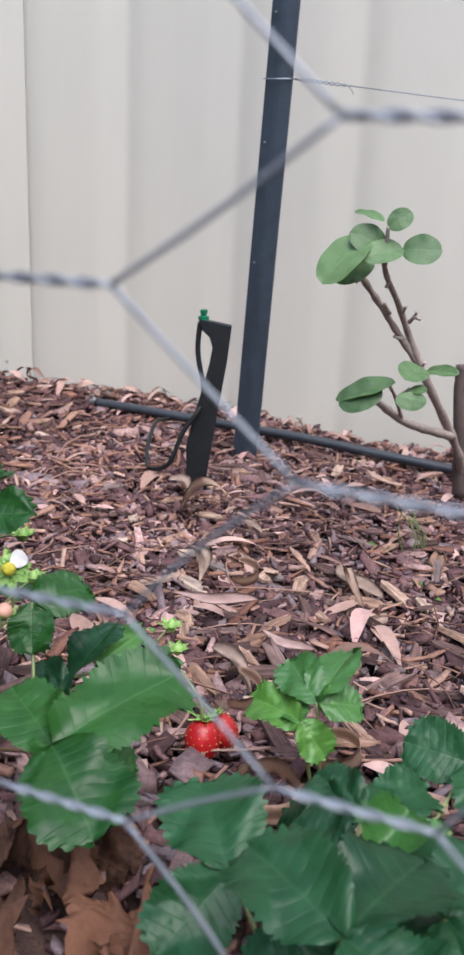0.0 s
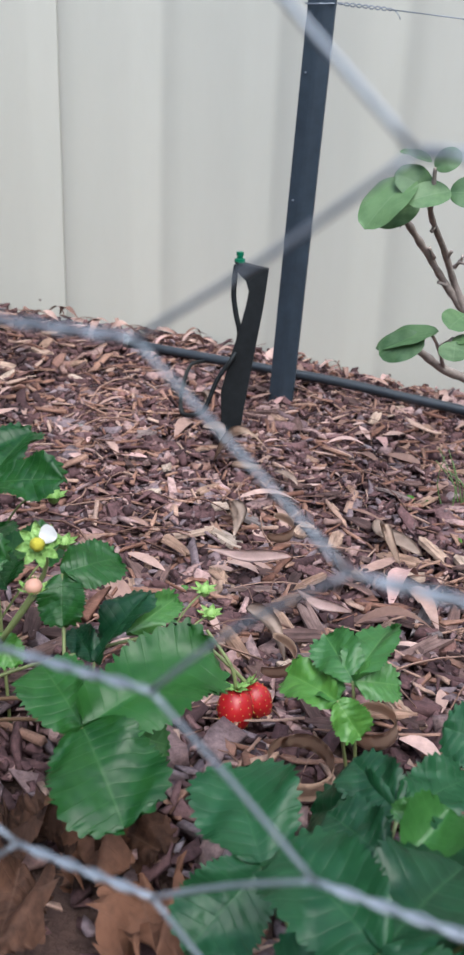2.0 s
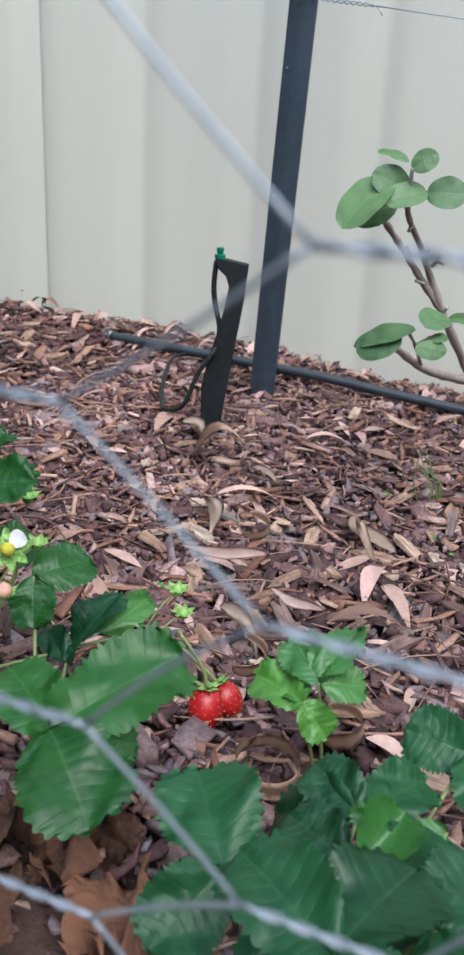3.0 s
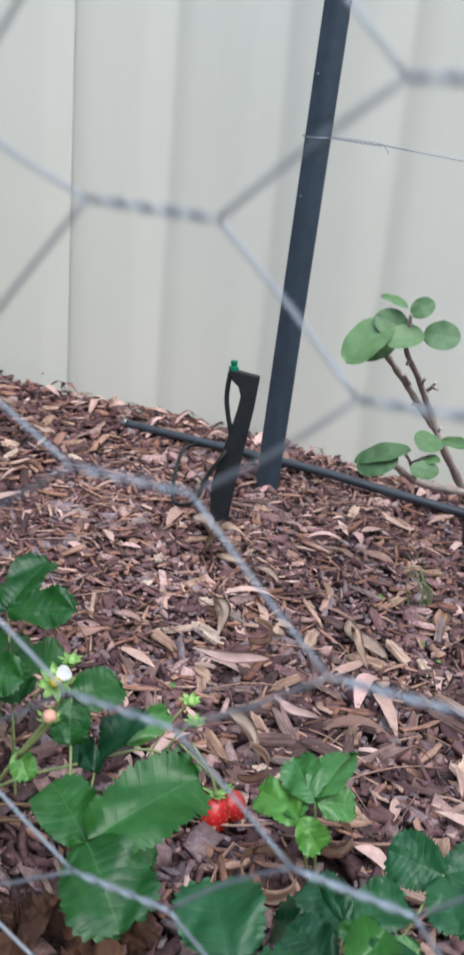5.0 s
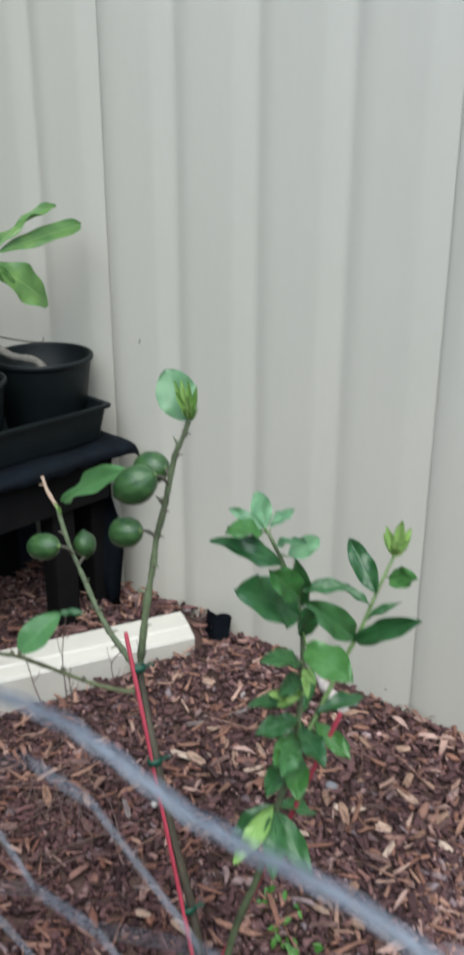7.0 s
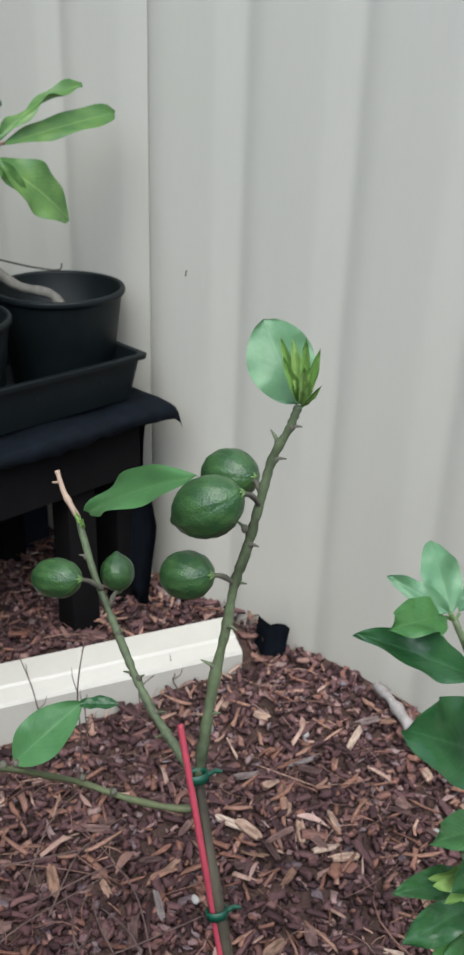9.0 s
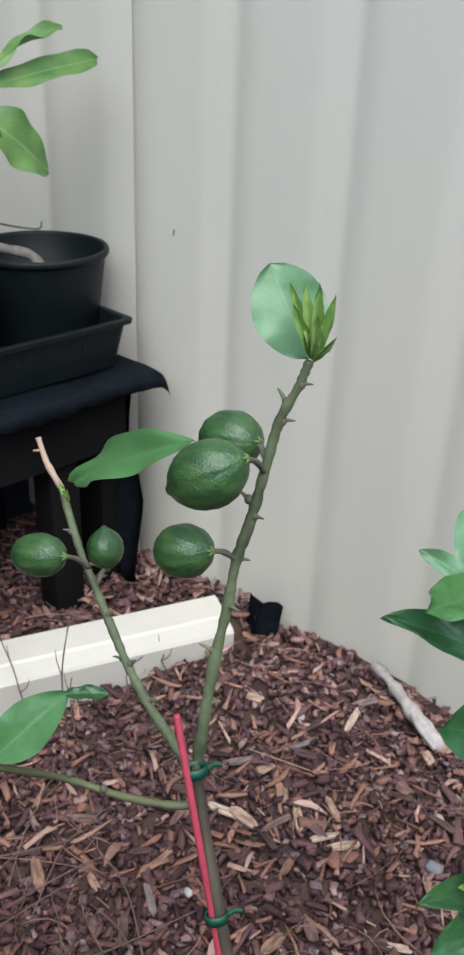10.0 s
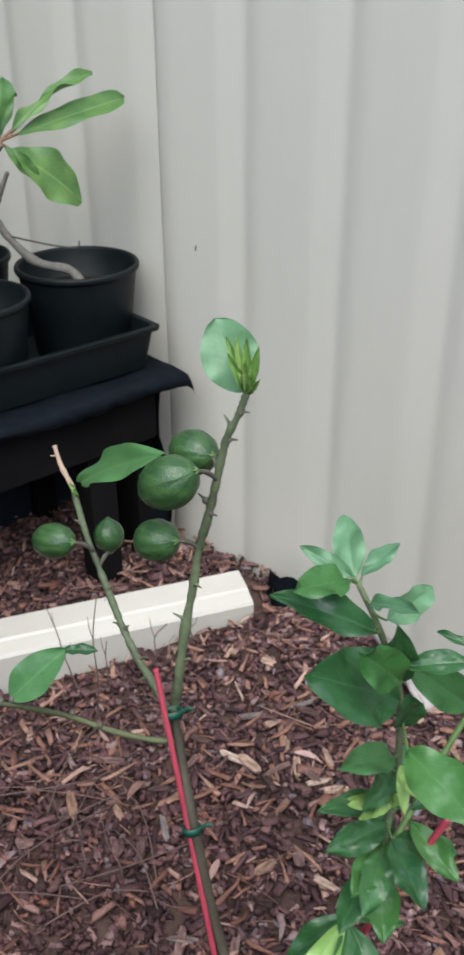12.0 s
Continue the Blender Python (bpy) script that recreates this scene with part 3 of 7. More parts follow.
BARK_GREEN = plain("green_citrus_bark", (0.098, 0.124, 0.064), 0.65, var=0.7, scale=90, relief=0.5)
BARK_BROWN = plain("olive_brown_bark", (0.062, 0.053, 0.037), 0.7, var=0.5, scale=90, relief=0.6)
OLIVE = plain("olive_green_bark", (0.088, 0.100, 0.046), 0.6, var=0.4, scale=70, relief=0.4)
BARK_GREY = plain("grey_brown_bark", (0.100, 0.094, 0.070), 0.8, var=0.45, scale=120, relief=0.7)
TAN_TIP = plain("dried_tip", (0.38, 0.27, 0.20), 0.7, var=0.3, scale=80, relief=0.3)
PETAL = plain("white_petal", (0.58, 0.57, 0.565), 0.55, var=0.06, scale=120, relief=0.1)
POLLEN = plain("yellow_flower_heart", (0.42, 0.37, 0.03), 0.8, var=0.25, scale=600, relief=0.8)


def blade(name, mat, width=0.5, widest=0.45, teeth=0, fold=0.25, droop=0.2, wavy=0.0, blunt=0.0, seed=1, rows=22, cols=6, pucker=0.0):
    """A leaf one long from its foot at the origin along +x, face up +z: outline, fold along the midrib, droop and waves."""
    r2 = random.Random(seed)
    bm = bmesh.new()
    uv = bm.loops.layers.uv.new("UVMap")
    grid, maps = [], {}
    k1, k2 = r2.uniform(0, 6), r2.uniform(0, 6)
    for i in range(rows + 1):
        t = 0.5 - 0.5 * math.cos(math.pi * i / rows) if teeth else i / rows
        # a rounded outline, widest where asked
        p = t ** (math.log(0.5) / math.log(widest))
        half = 0.5 * width * max(0.0, math.sin(math.pi * p)) ** (0.72 - 0.3 * blunt)
        line = []
        for j in range(-cols, cols + 1):
            s = j / cols
            reach = half * s
            x = t
            if teeth and abs(j) == cols:
                # rounded teeth with sharp notches, leaning to the tip
                saw = abs(math.sin(math.pi * teeth * i / rows)) - 0.6
                bite = 0.115 * saw * min(1.0, max(0.0, 4 * t - 0.7))
                reach += math.copysign(bite * (1 - t * t) ** 0.5, s) if half > 0 else 0.0
                x += bite * t * 1.1
            z = fold * abs(reach) - droop * (t * t - t) * 0.55 + wavy * 0.06 * math.sin(9 * t + k1 + 2 * s) * abs(s) + wavy * 0.04 * math.sin(17 * t + k2) * s * s
            z += pucker * abs(math.sin(math.pi * 8 * (t - 0.375 * abs(s)))) * 4 * abs(s) * (1.05 - abs(s))
            v = bm.verts.new((x, reach, z))
            maps[v] = (t, 0.5 + 0.5 * s)
            line.append(v)
        grid.append(line)
    for a, b in zip(grid, grid[1:]):
        for k in range(2 * cols):
            f = bm.faces.new((a[k], b[k], b[k + 1], a[k + 1]))
            for l in f.loops:
                l[uv].uv = maps[l.vert]
    bmesh.ops.remove_doubles(bm, verts=bm.verts[:], dist=1e-5)
    return add_mesh(name, bm, mat, True)


def leaf_pose(foot, tip, face=(0, 0, 1), wide=1.0, turn=0.0):
    """The pose that lays a unit leaf from foot to tip, its face towards the given way."""
    foot, tip = Vector(foot), Vector(tip)
    x = (tip - foot)
    length = x.length
    x.normalize()
    f = Vector(face)
    z = (f - x * f.dot(x)).normalized()
    y = z.cross(x)
    m = Matrix((x, y, z)).transposed().to_4x4()
    return Matrix.Translation(foot) @ m @ pose(0, 0, 0, turn) @ Matrix.Diagonal((length, length * wide, length, 1))


def put_leaf(me, parent, m, name="leaf"):
    ob = new(name, me)
    ob.parent = parent
    up, shift = parent, Vector()
    while up:
        shift, up = shift + up.location, up.parent
    ob.matrix_basis = Matrix.Translation(-shift) @ m
    return ob


CAM_SIDE = Vector((0.55, -0.75, 0.45))      # the open side of the bed, from which most leaves are seen


def stem(parent, pts, radii, mat, name="branch", steps=5, sides=8, knots=0.0, seed=1, label=""):
    bm = bmesh.new()
    line = spline(pts, steps)
    if isinstance(radii, (int, float)):
        radii = [radii, radii]
    r2 = random.Random(seed)
    rr = [radii[0] + (radii[1] - radii[0]) * k / (len(line) - 1) for k in range(len(line))]
    rr = [r * (1 + knots * r2.uniform(-0.3, 1.0)) for r in rr]
    tube(bm, line, rr, sides)
    return part(name, bm, mat, parent, label, smooth=True)


# -- lemon tree with its red stake --
lemon_tree = thing("lemon_tree", "young thorny lemon tree with green fruit, tied to a red stake", "fruit tree", (0.042, 1.27, 0.195))
stem(lemon_tree, [(0.042, 1.270, 0.16), (0.018, 1.278, 0.30), (-0.020, 1.283, 0.42), (-0.050, 1.291, 0.52), (-0.075, 1.303, 0.579), (-0.093, 1.314, 0.619), (-0.098, 1.318, 0.638)], (0.0058, 0.0048), BARK_BROWN, "trunk", knots=0.08)
stem(lemon_tree, [(-0.097, 1.317, 0.632), (-0.098, 1.327, 0.676), (-0.098, 1.339, 0.729), (-0.095, 1.348, 0.771), (-0.094, 1.356, 0.81), (-0.088, 1.362, 0.841), (-0.083, 1.371, 0.883), (-0.078, 1.378, 0.92), (-0.068, 1.383, 0.946), (-0.063, 1.387, 0.965)], (0.0046, 0.0027), BARK_GREEN, knots=0.36, seed=2, steps=8, sides=10)
stem(lemon_tree, [(-0.099, 1.316, 0.623), (-0.124, 1.322, 0.64), (-0.16, 1.33, 0.659), (-0.19, 1.338, 0.683), (-0.218, 1.347, 0.71), (-0.242, 1.355, 0.733), (-0.261, 1.361, 0.753), (-0.293, 1.374, 0.796)], (0.0040, 0.0026), BARK_GREEN, knots=0.36, seed=3, steps=8, sides=10)
stem(lemon_tree, [(-0.293, 1.374, 0.796), (-0.306, 1.377, 0.805), (-0.317, 1.38, 0.813), (-0.330, 1.385, 0.829)], (0.0031, 0.0024), TAN_TIP, "dead_tip", knots=0.25, seed=4)
stem(lemon_tree, [(-0.323, 1.382, 0.820), (-0.333, 1.381, 0.817)], (0.0016, 0.0010), TAN_TIP, "dead_tip", knots=0.15, seed=4)
stem(lemon_tree, [(-0.087, 1.310, 0.606), (-0.105, 1.292, 0.609), (-0.130, 1.266, 0.624), (-0.160, 1.238, 0.646), (-0.168, 1.208, 0.672), (-0.174, 1.181, 0.695), (-0.186, 1.160, 0.706)], (0.0030, 0.0023), OLIVE, knots=0.22, seed=5)


def thorn(at, way, size=0.010):
    at, way = Vector(at), Vector(way).normalized()
    stem(lemon_tree, [at, at + way * size * 0.55 + Vector((0, 0, 0.0005)), at + way * size], (0.0022, 0.0005), BARK_GREY if size < 0.0115 else BARK_GREEN, "thorn", steps=2, sides=6)
    bm = bmesh.new()
    bmesh.ops.create_icosphere(bm, subdivisions=2, radius=0.0031, matrix=Matrix.Translation(at + way * 0.0022) @ Matrix.Diagonal((1, 1, 1.3, 1)))
    part("node", bm, BARK_GREY, lemon_tree, smooth=True)


for at, way in (((-0.098, 1.339, 0.735), (-1, -.5, .5)), ((-0.095, 1.348, 0.775), (.9, -.2, .1)), ((-0.094, 1.356, 0.812), (1, .2, .2)),
                ((-0.087, 1.363, 0.848), (1, 0, .1)), ((-0.088, 1.362, 0.86), (-1, 0, .5)), ((-0.078, 1.378, 0.92), (1, .3, .2)), ((-0.074, 1.381, 0.932), (-.8, 0, .9)),
                ((-0.068, 1.383, 0.948), (1, .2, .2)), ((-0.19, 1.338, 0.683), (-1, -.2, -.1)), ((-0.185, 1.337, 0.68), (.7, 0, .8)), ((-0.16, 1.33, 0.659), (1, .2, .5)),
                ((-0.218, 1.347, 0.71), (.8, 0, .8)), ((-0.27, 1.364, 0.765), (-1, -.3, 0)), ((-0.14, 1.325, 0.65), (-.8, -.5, -.6)), ((-0.098, 1.330, 0.69), (.9, .3, .5))):
    thorn(at, way, 0.009 + 0.006 * random.random())

for spur in ((-0.160, 1.240, 0.648), (-0.174, 1.185, 0.696), (-0.140, 1.256, 0.632), (-0.178, 1.176, 0.699)):
    thorn(spur, (0.1, -0.1, 1), 0.007)

LEMON_SKIN, nodes, links, b = material("green_lemon_skin", 0.37, 0.0, 0.5)
n1, n2 = noise_node(nodes, links, 1, 5, 0.6, stretch=(45, 110, 130)), nodes.new("ShaderNodeTexVoronoi")
tcn = nodes.new("ShaderNodeTexCoord")
links.new(tcn.outputs["Object"], n2.inputs["Vector"])
n2.inputs["Scale"].default_value = 520
cr = ramp(nodes, [(0.3, (0.014, 0.050, 0.016)), (0.7, (0.058, 0.122, 0.036))])
links.new(n1.outputs[0], cr.inputs[0])
links.new(cr.outputs[0], b.inputs["Base Color"])
hm = nodes.new("ShaderNodeMath")
hm.operation = "MULTIPLY_ADD"
hm.inputs[1].default_value = 2.5
links.new(n1.outputs[0], hm.inputs[0])
links.new(n2.outputs["Distance"], hm.inputs[2])
bump(nodes, links, b, hm.outputs[0], 0.4, 0.0008)


def lemon(a, b, fat, hang, seed):
    """A ridged lemon from its stalk end a to its nipple b, hanging from hang."""
    a, b = Vector(a), Vector(b)
    ob = thing("lemon", "unripe dark green ridged lemon hanging from its twig", "lemon", (a + b) / 2, "green lemons on the young tree")
    bm = bmesh.new()
    length, way = (b - a).length, (b - a).normalized()
    s1 = way.orthogonal().normalized()
    s2 = way.cross(s1)
    prof = [(0.0, 0.10), (0.02, 0.20), (0.06, 0.42), (0.14, 0.68), (0.25, 0.88), (0.38, 0.98), (0.50, 1.0), (0.62, 0.95), (0.74, 0.81), (0.84, 0.58), (0.91, 0.34), (0.95, 0.20), (0.98, 0.15), (1.0, 0.06)]
    rings = []
    r2 = random.Random(seed)
    ph = r2.uniform(0, 6)
    for t, r in prof:
        ring = []
        for k in range(72):
            ang = 2 * math.pi * k / 72
            groove = math.sin(11 * ang + 1.3 * math.sin(5 * t + ph) + ph) + 0.5 * math.sin(19 * ang - 2.2 * math.sin(4 * t) + 2 * ph)
            rr = r * fat * 0.5 * (1 + 0.015 * groove * min(1, 3 * r) + 0.014 * math.sin(3 * ang + 6 * t + ph))
            ring.append(bm.verts.new(a + way * (length * t) + rr * (math.cos(ang) * s1 + math.sin(ang) * s2)))
        rings.append(ring)
    for p, q in zip(rings, rings[1:]):
        for k in range(72):
            bm.faces.new((p[k], p[(k + 1) % 72], q[(k + 1) % 72], q[k]))
    bm.faces.new(rings[0][::-1])
    bm.faces.new(rings[-1])
    part("fruit", bm, LEMON_SKIN, ob, smooth=True)
    bm = bmesh.new()
    mid = (a + Vector(hang)) / 2 + Vector((0, 0, 0.003))
    tube(bm, spline([a - way * -0.002, mid, hang], 5), [0.0034, 0.0026, 0.0022, 0.0020, 0.0021, 0.0024, 0.0026, 0.0022, 0.0020, 0.0022, 0.0030], 8)
    part("stalk", bm, BARK_GREY, ob, smooth=True)
    bm = bmesh.new()
    for k in range(5):
        ang = 2 * math.pi * k / 5
        out = math.cos(ang) * s1 + math.sin(ang) * s2
        tube(bm, [a - way * 0.0015, a + out * 0.0026 - way * 0.0006, a + out * 0.0040 + way * 0.0010], [0.0013, 0.0011, 0.0005], 6)
    part("calyx", bm, STEM_GREEN, ob, "green star-shaped stalk end", smooth=True)


lemon((-0.0745, 1.334, 0.909), (-0.128, 1.317, 0.873), 0.0475, (-0.083, 1.370, 0.882), 1)
lemon((-0.094, 1.378, 0.899), (-0.150, 1.385, 0.885), 0.043, (-0.083, 1.373, 0.885), 2)
lemon((-0.099, 1.331, 0.829), (-0.150, 1.330, 0.810), 0.040, (-0.094, 1.355, 0.812), 3)
lemon((-0.252, 1.334, 0.762), (-0.310, 1.328, 0.745), 0.0375, (-0.248, 1.357, 0.742), 4)
lemon((-0.254, 1.386, 0.722), (-0.262, 1.393, 0.761), 0.033, (-0.238, 1.356, 0.728), 5)

CIT = [blade("citrus_leaf", CITRUS_LEAF, 0.50, 0.46, fold=0.28, droop=0.25, wavy=0.6, blunt=-0.1, seed=s) for s in (1, 2, 3)]
CIT_BROAD = [blade("citrus_leaf", CITRUS_LEAF, 0.66, 0.48, fold=0.20, droop=0.18, wavy=0.8, blunt=0.0, seed=s) for s in (4, 5)]
CIT_PALE = [blade("citrus_leaf", CITRUS_PALE, 0.46, 0.45, fold=0.28, droop=0.22, wavy=0.7, seed=s) for s in (6, 7)]
CIT_PALE_BROAD = blade("citrus_leaf", CITRUS_PALE, 0.66, 0.50, fold=0.15, droop=0.15, wavy=0.6, blunt=0.5, seed=9)
CIT_NEW = [blade("new_leaf", CITRUS_NEW, 0.24, 0.45, fold=0.45, droop=0.25, wavy=0.5, seed=s) for s in (10, 11)]

put_leaf(blade("citrus_leaf", CITRUS_LIGHT, 0.23, 0.5, fold=0.35, droop=0.30, wavy=0.4, seed=31), lemon_tree, leaf_pose((-0.279, 1.374, 0.806), (-0.140, 1.362, 0.892), (0.2, -0.65, 0.75)))
put_leaf(CIT_PALE_BROAD, lemon_tree, leaf_pose((-0.064, 1.388, 0.966), (-0.103, 1.394, 1.022), (0.55, -0.80, 0.25), 1.12))
for tip, w in (((-0.080, 1.376, 1.016), 1.0), ((-0.068, 1.374, 1.018), 1.1), ((-0.058, 1.376, 1.020), 1.0), ((-0.048, 1.380, 1.014), 1.0), ((-0.040, 1.372, 0.990), 0.8), ((-0.072, 1.368, 1.006), 1.1), ((-0.052, 1.366, 1.004), 1.0)):
    put_leaf(random.choice(CIT_NEW), lemon_tree, leaf_pose((-0.060, 1.386, 0.966), Vector(tip) + Vector((0.004, 0, 0.002)), (0.6, -0.7, 0.2), w * 0.6), "new_leaf")
put_leaf(blade("citrus_leaf", CITRUS_LIGHT, 0.56, 0.45, fold=0.25, droop=0.15, wavy=0.3, blunt=-0.1, seed=33), lemon_tree, leaf_pose((-0.176, 1.184, 0.698), (-0.147, 1.233, 0.742), (0.30, -0.72, 0.60), 0.92))
put_leaf(CIT[1], lemon_tree, leaf_pose((-0.149, 1.230, 0.740), (-0.124, 1.250, 0.740), (-0.1, -0.5, 0.9), 0.75))
for foot, tip in (((-0.285, 1.372, 0.79), (-0.290, 1.368, 0.806)), ((-0.282, 1.371, 0.788), (-0.278, 1.366, 0.803))):
    put_leaf(CIT_NEW[0], lemon_tree, leaf_pose(foot, tip, CAM_SIDE, 1.0), "new_leaf")


def garden_stake(foot, top, label):
    s = thing("garden_stake", label, "stake", foot, "red garden stakes")
    bm = bmesh.new()
    a, b = Vector(foot), Vector(top)
    way = (b - a).normalized()
    tube(bm, [a - way * 0.06, a, a.lerp(b, 0.5), b - way * 0.002, b], [0.0028, 0.0030, 0.0030, 0.0030, 0.0025], 8)
    part("rod", bm, RED_STAKE, s, smooth=True)
    return s


garden_stake((0.050, 1.250, 0.20), (-0.109, 1.306, 0.690), "thin red plastic stake supporting the lemon tree")
garden_stake((0.042, 1.290, 0.20), (0.188, 1.345, 0.668), "thin red plastic stake among the citrus bush's leaves")


def plant_tie(c, way, r):
    t = thing("plant_tie", "dark green plastic tie holding the trunk to its stake", "plant tie", c, "green plant ties")
    bm = bmesh.new()
    c, way = Vector(c), Vector(way).normalized()
    s1 = way.orthogonal().normalized()
    s2 = way.cross(s1)
    inner, outer = [], []
    for k in range(24):
        ang = 2 * math.pi * k / 24
        for ring, rr in ((inner, r), (outer, r + 0.0012)):
            ring.append([bm.verts.new(c + rr * (1.25 * math.cos(ang) * s1 + math.sin(ang) * s2) + way * h) for h in (-0.0042, 0.0042)])
    for k in range(24):
        q = (k + 1) % 24
        bm.faces.new((outer[k][0], outer[q][0], outer[q][1], outer[k][1]))
        bm.faces.new((inner[k][1], inner[q][1], inner[q][0], inner[k][0]))
        for e in (0, 1):
            bm.faces.new((outer[k][e], inner[k][e], inner[q][e], outer[q][e]))
    bmesh.ops.recalc_face_normals(bm, faces=bm.faces[:])
    part("band", bm, TIE, t, smooth=True)
    bm = bmesh.new()
    tube(bm, [c + s1 * r * 1.4, c + s1 * (r * 1.4 + 0.006) + way * 0.003, c + s1 * (r * 1.4 + 0.012) + way * 0.001], [0.0022, 0.0024, 0.0016], 6)
    part("loose_end", bm, TIE, t)


plant_tie((-0.092, 1.309, 0.640), (-0.25, 0.1, 0.95), 0.0068)
plant_tie((-0.052, 1.289, 0.522), (-0.25, 0.1, 0.95), 0.0066)
plant_tie((0.013, 1.272, 0.318), (-0.25, 0.1, 0.95), 0.0072)

# -- citrus bush --
bush = thing("citrus_bush", "leafy young citrus bush with glossy dark green leaves", "shrub", (0.052, 1.292, 0.195))
BUSH_AXIS = [(0.048, 1.290, 0.16), (0.075, 1.292, 0.30), (0.110, 1.298, 0.42), (0.130, 1.302, 0.526), (0.145, 1.310, 0.60), (0.150, 1.314, 0.67), (0.150, 1.318, 0.74), (0.145, 1.318, 0.80), (0.130, 1.308, 0.855), (0.112, 1.300, 0.897)]
BUSH_SIDE = [(0.148, 1.325, 0.615), (0.152, 1.360, 0.650), (0.160, 1.400, 0.700), (0.168, 1.425, 0.735), (0.172, 1.455, 0.775), (0.176, 1.490, 0.812)]
stem(bush, BUSH_AXIS, (0.0055, 0.0020), BARK_GREEN, "trunk", knots=0.08)
stem(bush, BUSH_SIDE, (0.0036, 0.0018), STEM_GREEN, seed=6)
AXIS_LINE = spline(BUSH_AXIS, 8) + spline(BUSH_SIDE, 8)
CIT_MID = [blade("citrus_leaf", CITRUS_MID, 0.60, 0.48, fold=0.22, droop=0.20, wavy=0.8, blunt=0.0, seed=s) for s in (14, 15)]
NARROW, WIDE, MID, PALE = CIT, CIT_BROAD, CIT_MID, CIT_PALE
